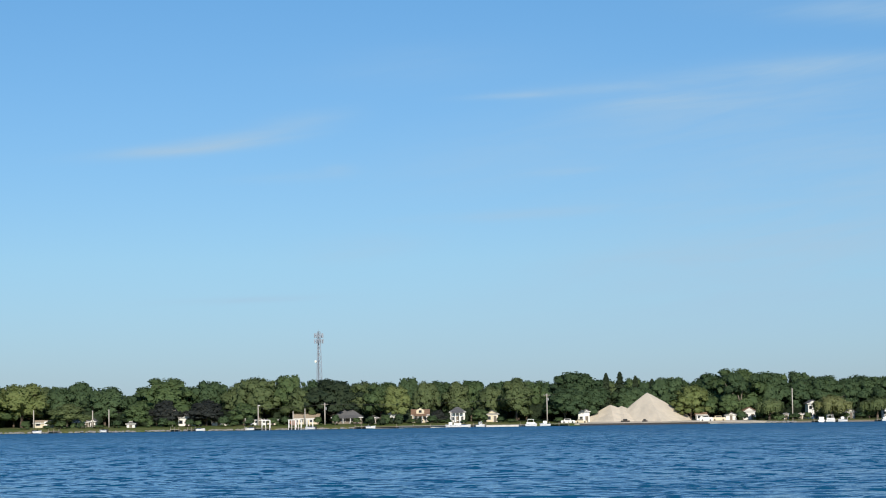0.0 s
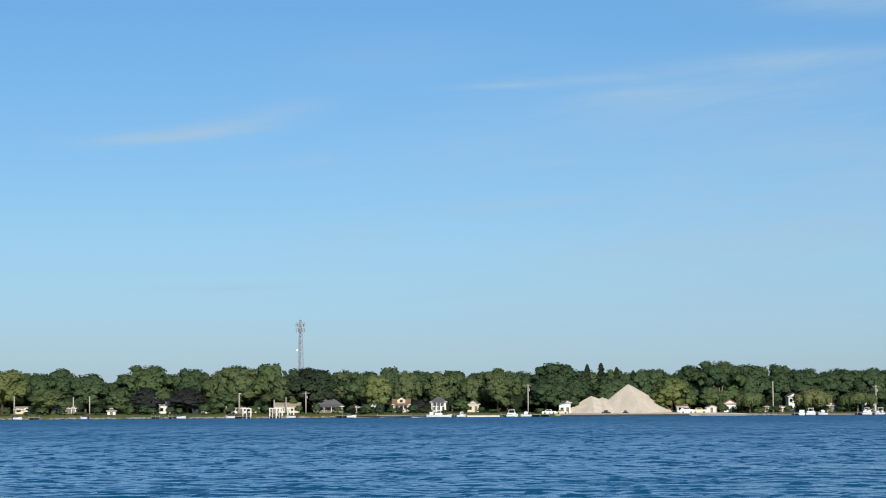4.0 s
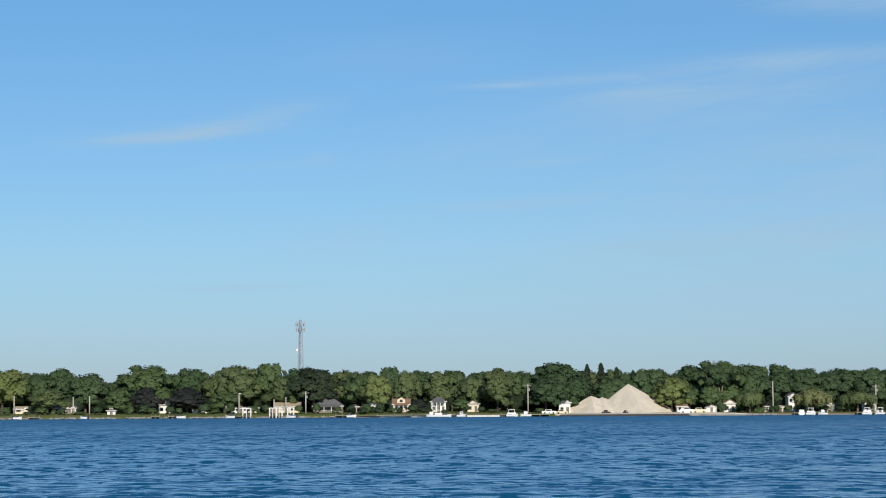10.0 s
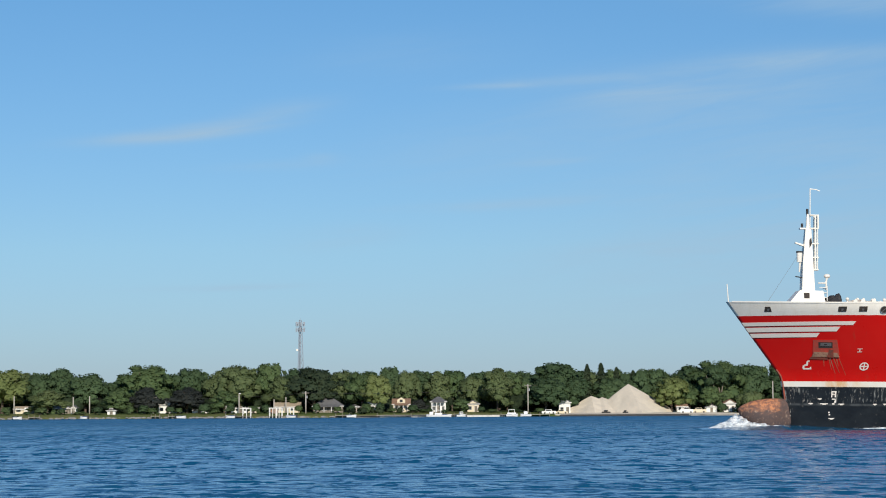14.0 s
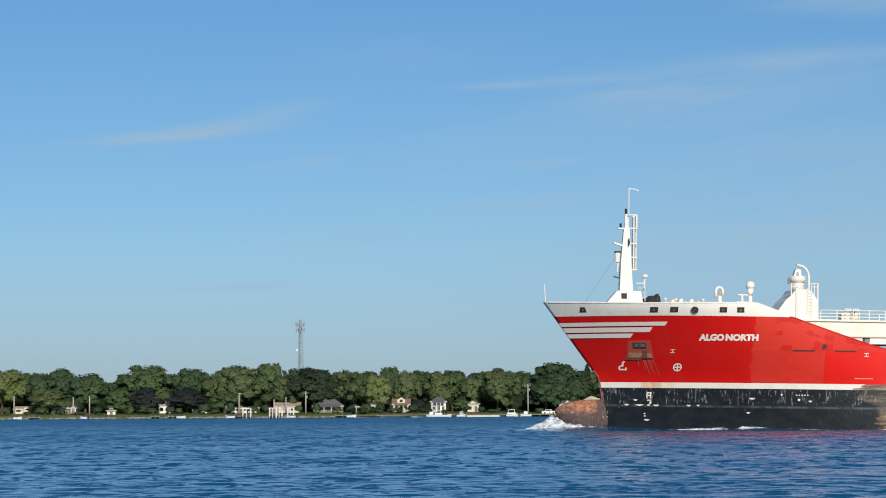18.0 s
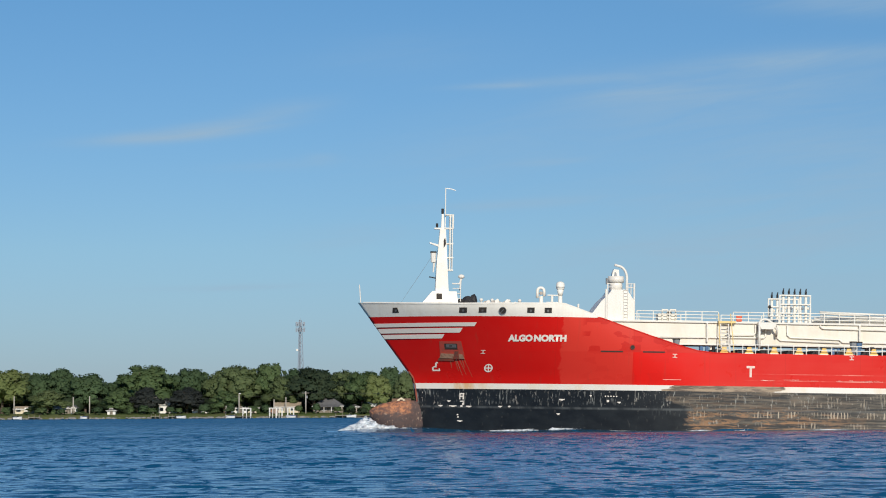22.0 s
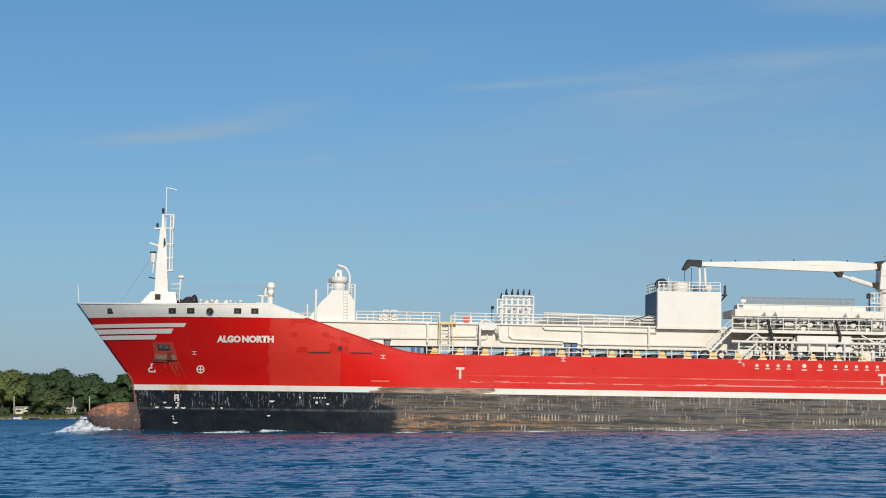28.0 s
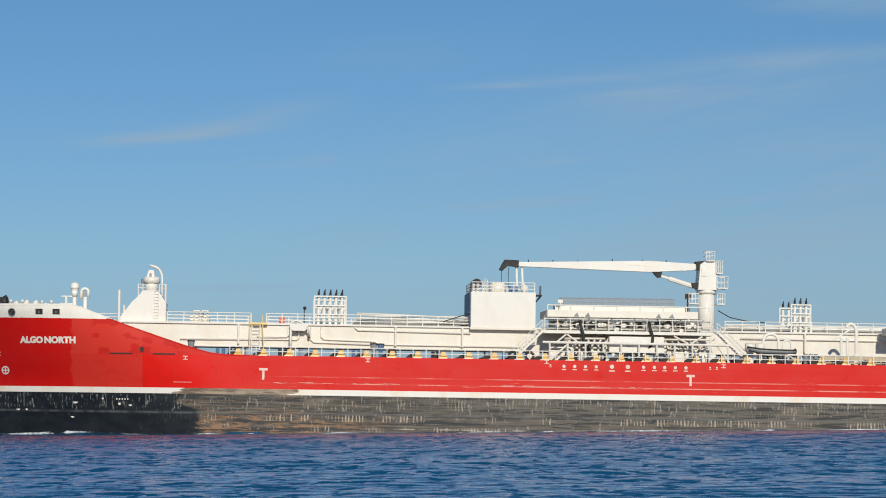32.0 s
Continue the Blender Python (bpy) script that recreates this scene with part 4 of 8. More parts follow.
# ---- things along the far bank ----
def house(x, y, w, h, depth, roof_h, wall, roof, label, gable="side", windows=3, porch=False, chimney=False, garage=False, dormer=False):
    """A detached house: plinth, walls, pitched roof, door and windows towards the river."""
    z = ground_z(x, y)
    ob = thing("house", label, "house", "houses on the far bank", m=pose(x, y, z - 0.15))
    part("wall", box(B(), (-w / 2, 0, 0), (w / 2, depth, h + 0.15)), wall, ob)
    o = 0.45
    if gable == "side":       # ridge runs along the river
        out = [(-o, h), (depth / 2, h + roof_h), (depth + o, h), (depth + o, h - 0.18), (depth / 2, h + roof_h - 0.2), (-o, h - 0.18)]
        rf = part("roof", slab(B(), out, 0, -w / 2 - o, w / 2 + o), roof, ob)
        for s in (-1, 1):
            part("gable", slab(B(), [(0, h), (depth, h), (depth / 2, h + roof_h - 0.2)], 0, s * (w / 2 - 0.15), s * w / 2), wall, ob)
    elif gable == "front":    # the gable faces the river
        out = [(-w / 2 - o, h), (0, h + roof_h), (w / 2 + o, h), (w / 2 + o, h - 0.18), (0, h + roof_h - 0.22), (-w / 2 - o, h - 0.18)]
        rf = part("roof", slab(B(), out, 1, -o, depth + o), roof, ob)
        part("gable", slab(B(), [(-w / 2, h), (w / 2, h), (0, h + roof_h - 0.2)], 1, 0.0, 0.15), wall, ob)
    else:                     # hipped
        bm = B()
        lo = [bm.verts.new(p) for p in ((-w / 2 - o, -o, h), (w / 2 + o, -o, h), (w / 2 + o, depth + o, h), (-w / 2 - o, depth + o, h))]
        r = max(0.5, w / 2 - depth * 0.45)
        a, b = bm.verts.new((-r, depth / 2, h + roof_h)), bm.verts.new((r, depth / 2, h + roof_h))
        for f in ((lo[0], lo[1], b, a), (lo[1], lo[2], b), (lo[2], lo[3], a, b), (lo[3], lo[0], a), (lo[3], lo[2], lo[1], lo[0])):
            bm.faces.new(f)
        rf = part("roof", bm, roof, ob)
    part("eave_board", box(B(), (-w / 2 - o, -o - 0.06, h - 0.22), (w / 2 + o, -o, h)), SIDING_W, rf)
    storeys = 2 if h > 4.2 else 1
    for st in range(storeys):
        for i in range(windows):
            cx = -w / 2 + w * (i + 0.5) / windows
            zz = 0.95 + 2.6 * st
            if st == 0 and i == windows // 2:
                d = part("door", box(B(), (cx - 0.5, -0.06, 0.15), (cx + 0.5, 0.02, 2.25)), TIMBER, ob)
                part("door_frame", box(B(), (cx - 0.6, -0.04, 0.15), (cx + 0.6, -0.01, 2.35)), SIDING_W, d)
                continue
            ww = 0.55 * w / windows
            fr = part("window", box(B(), (cx - ww / 2 - 0.1, -0.05, zz - 0.1), (cx + ww / 2 + 0.1, 0.02, zz + 1.3)), SIDING_W, ob)
            part("pane", box(B(), (cx - ww / 2, -0.08, zz), (cx + ww / 2, -0.04, zz + 1.2)), GLASS, fr)
    if garage:
        g = part("garage_door", box(B(), (w * 0.12, -0.08, 0.15), (w * 0.42, 0.02, 2.4)), SIDING_W, ob)
        for k in range(3):
            part("panel", box(B(), (w * 0.13, -0.11, 0.3 + 0.7 * k), (w * 0.41, -0.07, 0.9 + 0.7 * k)), SIDING_W, g)
    if porch:
        p = part("porch_roof", slab(B(), [(-2.4, h - 0.25), (0.0, h + 0.35), (0.0, h + 0.2), (-2.4, h - 0.4)], 0, -w * 0.4, w * 0.4), roof, ob)
        for i in range(4):
            k = -w * 0.38 + w * 0.76 * i / 3
            part("porch_post", box(B(), (k - 0.1, -2.25, 0), (k + 0.1, -2.05, h - 0.3)), SIDING_W, p)
        part("porch_deck", box(B(), (-w * 0.4, -2.5, 0), (w * 0.4, 0, 0.3)), TIMBER, ob)
    if chimney:
        part("chimney", box(B(), (w * 0.22, depth * 0.4, h), (w * 0.22 + 0.7, depth * 0.4 + 0.7, h + roof_h + 0.8)), BRICKM, rf)
    if dormer:
        dm = part("dormer", slab(B(), [(-1.4, h + 0.3), (1.4, h + 0.3), (1.4, h + 1.5), (0, h + 2.4), (-1.4, h + 1.5)], 1, 0.4, depth * 0.5), wall, ob)
        part("pane", box(B(), (-0.5, 0.34, h + 0.7), (0.5, 0.41, h + 1.6)), GLASS, dm)
    return ob


house(-148.4, 778, 5.6, 1.9, 7, 1.0, SIDING_C, ROOF_T, "small cream bungalow with a low tan roof", "side", 2, garage=True)
house(-135.2, 784, 6.4, 2.0, 6, 1.1, TIMBER, ROOF_G, "small weathered timber cottage under the trees", "side", 2)
house(-131.2, 782, 1.8, 2.2, 4, 1.1, SIDING_W, ROOF_G, "narrow white gabled annexe of a cottage", "front", 1)
house(-98.2, 777, 4.2, 3.3, 7, 1.5, SIDING_W, ROOF_G, "tall white two-storey house half hidden by trees", "front", 2)
house(-94.4, 778, 3.4, 2.2, 6, 1.0, FRONTP, ROOF_G, "low blue-grey house wing under the trees", "side", 2)
house(-86.0, 778, 5.2, 2.1, 7, 1.3, SIDING_W, ROOF_G, "white house with a dark grey roof", "hip", 3)
house(-72.0, 776, 5.4, 1.8, 6, 0.4, SIDING_W, ROOF_G, "long low white cabin under the trees", "side", 4)
house(-67.0, 777, 3.6, 2.0, 6, 0.4, SIDING_C, ROOF_G, "low cream cabin under the trees", "side", 3)
house(-55.0, 775, 8.6, 2.3, 8, 1.6, SIDING_C, ROOF_T, "cream bungalow with a tan roof and brick front", "side", 5)
house(-40.7, 776, 10.4, 2.5, 9, 3.2, TIMBER, ROOF_G, "low dark bungalow with a large dark hipped roof", "hip", 4, porch=True)
house(-31.4, 778, 3.0, 2.2, 6, 0.8, TIMBER, ROOF_G, "dark timber garage beside the bungalow", "front", 1)
house(-24.2, 778, 4.2, 3.6, 6, 1.4, SIDING_W, ROOF_G, "white cottage seen behind a willow", "front", 2)
house(-15.0, 776, 5.8, 3.0, 8, 2.0, SIDING_C, ROOF_B, "cream house with a brown roof and a porch", "side", 3, porch=True, dormer=True)
house(-1.9, 774, 5.2, 3.9, 7, 1.7, SIDING_W, ROOF_G, "white two-storey house with a dark hipped roof", "hip", 3, porch=True)
house(10.2, 776, 4.2, 3.0, 6, 1.4, SIDING_C, ROOF_G, "small cream house with dark windows", "front", 2)
house(42.6, 779, 4.0, 3.9, 7, 1.6, SIDING_W, ROOF_G, "white gabled house beside the sand heap", "front", 2)
house(93.8, 774, 3.7, 2.1, 5, 0.9, SIDING_W, ROOF_G, "white garage with a low gable", "front", 1, garage=True)
house(101.0, 780, 4.4, 3.2, 7, 1.5, SIDING_W, ROOF_B, "cream house with a brown gable roof", "front", 2)
house(113.4, 776, 1.5, 2.1, 3, 0.5, SIDING_W, ROOF_G, "tiny white garden shed by the bank", "front", 1)
house(118.0, 774, 4.2, 1.9, 3, 0.3, SIDING_C, ROOF_G, "cream caravan parked on the lawn", "side", 3)
house(124.0, 784, 3.4, 5.6, 7, 1.3, SIDING_W, ROOF_G, "tall pale house behind the weeping willow", "front", 2)
house(136.0, 776, 2.8, 2.5, 5, 1.2, SIDING_W, ROOF_G, "small white boathouse under the trees", "front", 1)
house(151.0, 782, 4.0, 5.0, 6, 1.4, SIDING_W, ROOF_G, "grey-white gabled house under tall trees", "front", 2)
house(84.0, 779, 3.4, 2.2, 5, 0.9, SIDING_W, ROOF_B, "small white cabin behind the yard", "side", 2)
house(-114.7, 762, 2.8, 1.5, 2.4, 0.6, SIDING_W, ROOF_G, "white boathouse at the water's edge", "front", 1)


def heap(name, label, apex, base, seed):
    """A tipped heap of sand: straight slopes from the apex to an irregular foot, with soft ridges."""
    bm, rows, n = B(), [], len(base) * 8
    foot = []
    for i in range(n):
        k, f = divmod(i, 8)
        a, b = Vector(base[k]), Vector(base[(k + 1) % len(base)])
        foot.append(a.lerp(b, f / 8))
    steps = 18
    for j in range(1, steps + 1):
        t = j / steps
        line = []
        for i, p in enumerate(foot):
            q = Vector(apex).lerp(p, t)
            g = 0.22 * noise.noise((q.x * 0.35, q.y * 0.35, q.z * 0.12 + seed)) + 0.10 * noise.noise((q.x * 1.3, q.y * 1.3, seed))
            q += Vector((0, -0.6, 0.8)) * g * min(1, t * 2) - Vector((0, 0, 0.3 * math.exp(-t * 14)))
            line.append(bm.verts.new(q))
        rows.append(line)
    top = bm.verts.new((apex[0], apex[1], apex[2] - 0.22))
    for i in range(n):
        bm.faces.new((top, rows[0][i], rows[0][(i + 1) % n]))
    for a, b in zip(rows, rows[1:]):
        for i in range(n):
            bm.faces.new((a[i], b[i], b[(i + 1) % n], a[(i + 1) % n]))
    bmesh.ops.recalc_face_normals(bm, faces=bm.faces)
    return tagged(finish(name, bm, SAND), label, "sand heap", "sand heaps in the yard")


heap("sand_heap", "tall pale conical heap of sand in the yard", (65.6, 786, 11.5), [(52.6, 786, 1.1), (69.0, 768.5, 1.0), (83.4, 787, 1.1), (79, 797, 1.1), (64, 802, 1.1), (53, 797, 1.1)], 1)
heap("sand_heap", "lower pale heap of sand with a flattened top", (52.6, 789, 7.4), [(42.0, 786, 1.1), (53, 774.5, 1.0), (66, 783, 1.1), (64, 796, 1.1), (53, 801, 1.1), (42.6, 795, 1.1)], 2)
heap("sand_heap", "low pale heap of sand merging into others", (56.6, 789.5, 6.9), [(46, 782, 1.1), (57, 775, 1.0), (68, 783, 1.1), (68, 792, 1.1), (58, 800, 1.1), (47, 795, 1.1)], 3)


def wall_run(x0, x1, top, material, label, lean=0.0, name="seawall"):
    """A low seawall of plank or sheet panels with a cap."""
    ob = thing(name, label, "seawall")
    n = max(1, round((x1 - x0) / 1.6))
    for i in range(n):
        a, b = x0 + (x1 - x0) * i / n, x0 + (x1 - x0) * (i + 1) / n
        y = shore_y((a + b) / 2)
        part("panel", box(B(), (a + 0.02, y - 0.5 - 0.05 * (i % 2), -0.8), (b - 0.02, y - 0.1, top)), material, ob)
    y = min(shore_y(x0), shore_y(x1))
    part("cap", box(B(), (x0, y - 0.62, top), (x1, y + 0.1 + abs(shore_y(x0) - shore_y(x1)), top + 0.12)), TIMBER if material is TIMBER else SEAWALL, ob)
    return ob


wall_run(-35, -22, 0.55, TIMBER, "weathered timber seawall with pale cap")
wall_run(-22, 5.0, 0.70, CONCRETE, "pale concrete seawall below the lawns")
wall_run(5.5, 21, 0.60, CONCRETE, "pale concrete seawall with dark stains")
wall_run(40, 84, 0.62, BLACK, "dark steel sheet-pile dock below the sand heaps")
wall_run(84.5, 104, 0.40, SEAWALL, "pale concrete seawall by the beach")
wall_run(113, 165, 0.45, TIMBER, "weathered timber seawall by the moorings")

stones = thing("shore_stones", "rough grey stones along the waterline", "stones", kind="stuff")
rng = np.random.default_rng(12)
bm = B()
for i in range(420):
    x = -215 + 180 * rng.random() if i < 330 else 104 + 10 * rng.random()
    bmesh.ops.create_icosphere(bm, subdivisions=1, radius=0.3 + 0.35 * rng.random(), matrix=Matrix.Translation((x, shore_y(x) + rng.normal() * 0.5 - 0.1, 0.1 + 0.25 * rng.random())) @ Matrix.Diagonal((1.5, 1, 0.7, 1)))
part("stones", bm, STONE, stones)


def power_pole(x, y, h, arm=True, material=None, label="weathered wooden utility pole with a crossarm", lamp=False):
    z = ground_z(x, y)
    ob = thing("utility_pole", label, "utility pole", "poles along the bank", m=pose(x, y, z))
    p = part("pole", tube(B(), (0, 0, -0.5), (0, 0, h), 0.24, 0.17, 8), material or TIMBER, ob, smooth=True)
    if arm:
        part("crossarm", box(B(), (-1.2, -0.08, h - 0.7), (1.2, 0.08, h - 0.5)), TIMBER, ob)
        for k in (-1.05, -0.4, 0.4, 1.05):
            part("insulator", tube(B(), (k, 0, h - 0.5), (k, 0, h - 0.25), 0.07, 0.05, 6), GALV, ob)
    if lamp:
        part("lamp", ball(B(), (0.35, -0.2, h - 0.3), 0.35, (1.2, 1, 0.6), 8), SIDING_W, ob, "white street lamp head")
        part("lamp_arm", tube(B(), (0, 0, h - 0.5), (0.35, -0.2, h - 0.3), 0.05, n=5), GALV, ob)
    if arm and not lamp:
        part("transformer", tube(B(), (0.4, -0.2, h - 2.4), (0.4, -0.2, h - 1.5), 0.25, n=10), GALV, ob)
    return ob


PALE = worn("pale_weathered_pole", (0.46, 0.43, 0.38), (0.28, 0.25, 0.21), 0.85, 0.5, 1.0, stretch=(1, 1, 0.2))
for x, y, h, arm, lamp in ((-150.2, 772, 6.3, False, False), (-129.2, 770, 5.9, False, False), (-123.5, 770, 6.2, False, False), (-101.6, 772, 6.1, True, False), (-71.3, 769, 7.1, False, True), (-75.7, 768, 2.6, False, False), (-58.9, 766, 4.9, False, False), (-55.2, 772, 5.6, False, False),
                           (-48.0, 768, 7.6, True, False), (29.4, 772, 10.0, True, False), (72.8, 812, 15.2, False, True), (115.0, 772, 10.9, False, False), (151.2, 773, 9.4, True, False)):
    power_pole(x, y, h, arm, PALE, "pale street lamp pole" + " above the trees" if lamp else "weathered wooden utility pole" + (" with a crossarm" if arm else " without crossarm"), lamp)


def wire(a, b, sag=1.0):
    ob = thing("overhead_wire", "thin dark overhead wire between poles", "cable")
    pts = [Vector(a).lerp(Vector(b), i / 10) - Vector((0, 0, sag * 4 * (i / 10) * (1 - i / 10))) for i in range(11)]
    part("strand", run(B(), pts, 0.035, 4), BLACK, ob)


wire((-101.6, 772, 7.2), (-71.3, 769, 7.6), 0.6)
wire((-71.3, 769, 7.6), (-48.0, 768, 8.7), 0.5)
wire((-48.0, 768, 8.7), (29.4, 772, 10.6), 1.2)
wire((-123.5, 770, 7.2), (-101.6, 772, 7.2), 0.5)


def radio_tower():
    x, y, h = -65.6, 1010.0, 42.0
    ob = thing("radio_tower", "tall grey lattice mast with white antenna panels", "radio tower", m=pose(x, y, 2.0))
    legs = [(2.1 * math.cos(a), 2.1 * math.sin(a)) for a in (math.pi / 2 + 0.3, math.pi * 7 / 6 + 0.3, math.pi * 11 / 6 + 0.3)]
    top = [(p[0] * 0.34, p[1] * 0.34) for p in legs]
    at3 = lambda i, f: Vector((legs[i][0] * (1 - f) + top[i][0] * f, legs[i][1] * (1 - f) + top[i][1] * f, h * f))
    for i in range(3):
        part("leg", tube(B(), at3(i, 0), at3(i, 1), 0.17, 0.13, 6), TOWERM, ob)
    for k in range(14):
        bm = B()
        for i in range(3):
            tube(bm, at3(i, k / 14), at3((i + 1) % 3, (k + 1) / 14), 0.06, n=4)
            tube(bm, at3((i + 1) % 3, k / 14), at3(i, (k + 1) / 14), 0.06, n=4)
            tube(bm, at3(i, (k + 1) / 14), at3((i + 1) % 3, (k + 1) / 14), 0.08, n=4)
        part("bracing", bm, TOWERM, ob)
    for lvl, z in enumerate((37.6, 40.2)):
        ringr = part("antenna_ring", run(B(), [(1.9 * math.cos(a), 1.9 * math.sin(a), z) for a in [i * math.pi / 6 for i in range(13)]], 0.09, 5), TOWERM, ob)
        for i in range(9):
            a = i * math.pi * 2 / 9 + 0.2 * lvl
            c = Vector((2.0 * math.cos(a), 2.0 * math.sin(a), z))
            part("antenna_panel", box(B(), c - Vector((0.2, 0.16, 1.0)), c + Vector((0.2, 0.16, 1.0))), TOWERM, ob)
    part("dish", tube(B(), (-1.3, -0.9, 28.3), (-1.4, -1.5, 28.3), 0.55, 0.55, 14), SIDING_W, ob, "round white microwave dish")
    part("top_rod", tube(B(), (0, 0, 41.5), (0, 0, 43.2), 0.07, 0.04), TOWERM, ob)
    part("cable_run", box(B(), (-0.15, -0.15, 0), (0.15, 0.15, 41)), TOWERM, ob)


radio_tower()


def motor_boat(x, y, length, kind, turn=0.0, z=0.0, label="white motor boat moored at the bank"):
    ob = thing("motor_boat", label, "boat", "boats along the far bank", m=pose(x, y, z, 0, 0, turn))
    L = length / 2
    bm, rings = B(), []
    for f in (-1.0, -0.5, 0.0, 0.45, 0.8, 1.0):
        w = 1.15 * (1 - max(0, f) ** 2.2) + 0.04
        k = 0.75 + 0.25 * max(0, f)
        rings.append([bm.verts.new(p) for p in ((L * f, -w, k), (L * f * 0.96, -w * 0.8, 0.1), (L * f * 0.93, 0, -0.35), (L * f * 0.96, w * 0.8, 0.1), (L * f, w, k))])
    for a, b in zip(rings, rings[1:]):
        for i in range(4):
            bm.faces.new((a[i], b[i], b[i + 1], a[i + 1]))
        bm.faces.new((a[4], b[4], b[0], a[0]))
    bm.faces.new(rings[0])
    bmesh.ops.recalc_face_normals(bm, faces=bm.faces)
    part("hull", bm, BOATW, ob)
    part("rub_rail", run(run(B(), [(-L, -1.18, 0.75), (0, -1.18, 0.75), (0.9 * L, -0.35, 0.95)], 0.05), [(-L, 1.18, 0.75), (0, 1.18, 0.75), (0.9 * L, 0.35, 0.95)], 0.05), CANVAS, ob)
    if kind == "cabin":
        c = part("cabin", box(B(), (-0.3 * L, -0.85, 0.7), (0.4 * L, 0.85, 1.75), 0.12), BOATW, ob)
        part("pane", box(B(), (-0.22 * L, -0.9, 1.15), (0.3 * L, -0.83, 1.55)), GLASS, c)
        part("windshield", slab(B(), [(0.4 * L, 1.0), (0.44 * L, 1.0), (0.30 * L, 1.7), (0.26 * L, 1.7)], 1, -0.8, 0.8), GLASS, ob)
    elif kind == "canopy":
        part("canopy", box(B(), (-0.6 * L, -1.1, 2.25), (0.5 * L, 1.1, 2.4), 0.06), BOATW, ob)
        for s in (-0.55, 0.45):
            for w in (-1.0, 1.0):
                part("canopy_post", tube(B(), (s * L, w, 0.7), (s * L, w, 2.3), 0.06, n=6), BOATW, ob)
        part("rail_panel", box(B(), (-0.8 * L, -1.12, 0.75), (0.7 * L, -1.05, 1.35)), BOATW, ob)
        part("seat", box(B(), (-0.3 * L, -0.7, 0.7), (0.1 * L, 0.7, 1.2), 0.08), CANVAS, ob)
    else:
        part("windshield", slab(B(), [(0.1 * L, 0.75), (0.16 * L, 0.75), (0.02 * L, 1.3), (-0.04 * L, 1.3)], 1, -0.9, 0.9), GLASS, ob)
        part("cover", box(B(), (-0.8 * L, -0.9, 0.72), (0.0, 0.9, 0.95), 0.08), CANVAS, ob)
        part("outboard", box(B(), (-L - 0.45, -0.25, 0.2), (-L, 0.25, 1.2), 0.08), BLACK, ob)
    return ob


for x, dy, length, kind, turn in ((-89.0, -2.0, 4.4, "open", 8), (-143.5, -1.5, 4.0, "open", 0), (-72.5, -2.0, 4.6, "open", 180), (-52.0, -2.0, 5.0, "open", 172), (-31.5, -2.5, 4.6, "open", 0), (-1.9, -2.5, 4.8, "canopy", 5), (-4.2, -3.0, 5.2, "cabin", 178), (0.8, -2.5, 5.0, "open", 0),
                                  (5.8, -2.5, 4.6, "cabin", 10), (23.2, -3.0, 5.6, "canopy", 0), (28.0, -2.6, 5.2, "cabin", 183), (122.3, -2.6, 4.8, "cabin", 80), (125.2, -3.0, 5.0, "canopy", 4), (129.5, -2.6, 4.6, "cabin", 175), (144.5, -2.8, 5.0, "canopy", 0), (149.0, -2.6, 4.6, "canopy", 178), (153.8, -2.6, 4.8, "cabin", 3), (-121.5, -1.8, 3.6, "open", 175)):
    motor_boat(x, shore_y(x) + dy, length * 0.72, kind, turn, 0.05, {"open": "white open motor boat with covered seats", "cabin": "white cabin cruiser moored at the bank", "canopy": "white pontoon boat with a flat canopy"}[kind])


def dock(x, length, reach, roofed=False, label="grey plank dock on posts", z=0.75):
    y = shore_y(x)
    ob = thing("dock", label, "dock", "docks on the far bank", m=pose(x, y, 0))
    n = max(3, round(length / 0.8))
    for i in range(n):
        a = -length / 2 + length * i / n
        part("plank", box(B(), (a + 0.02, -reach, z - 0.08), (a + length / n - 0.02, 1.2, z)), PALE, ob)
    for k in (-length / 2 + 0.2, 0, length / 2 - 0.2):
        part("post", tube(B(), (k, -reach + 0.2, -1.2), (k, -reach + 0.2, z + (0.7 if not roofed else 2.6)), 0.12, n=7), TIMBER if not roofed else SIDING_W, ob)
    if roofed:
        for k in (-length / 2 + 0.2, length / 2 - 0.2):
            part("post", tube(B(), (k, 0.6, -0.6), (k, 0.6, z + 2.6), 0.12, n=7), SIDING_W, ob)
        part("hoist_beam", box(B(), (-length / 2, -reach + 0.05, z + 2.5), (length / 2, -reach + 0.35, z + 2.75)), SIDING_W, ob)
    return ob


for x, length, reach, roofed in ((-97.5, 3.2, 3.0, False), (-92.0, 3.0, 2.0, False), (-71.0, 6.5, 3.0, False), (-67.0, 3.0, 2.4, True), (-58.2, 2.6, 2.4, True), (-56.0, 2.2, 2.4, True), (-52.2, 2.4, 2.4, True), (-34.5, 5.0, 3.0, False), (-17.0, 12.0, 2.2, False), (3.5, 9.0, 2.5, False), (21.8, 5.0, 2.6, False), (32.8, 7.0, 2.4, False), (124.0, 9.0, 3.0, False), (147.0, 12.0, 3.0, False), (-138.0, 4.0, 2.0, False)):
    dock(x, length, reach, roofed, "white boat hoist frame over a dock" if roofed else "grey plank dock on posts at the bank")

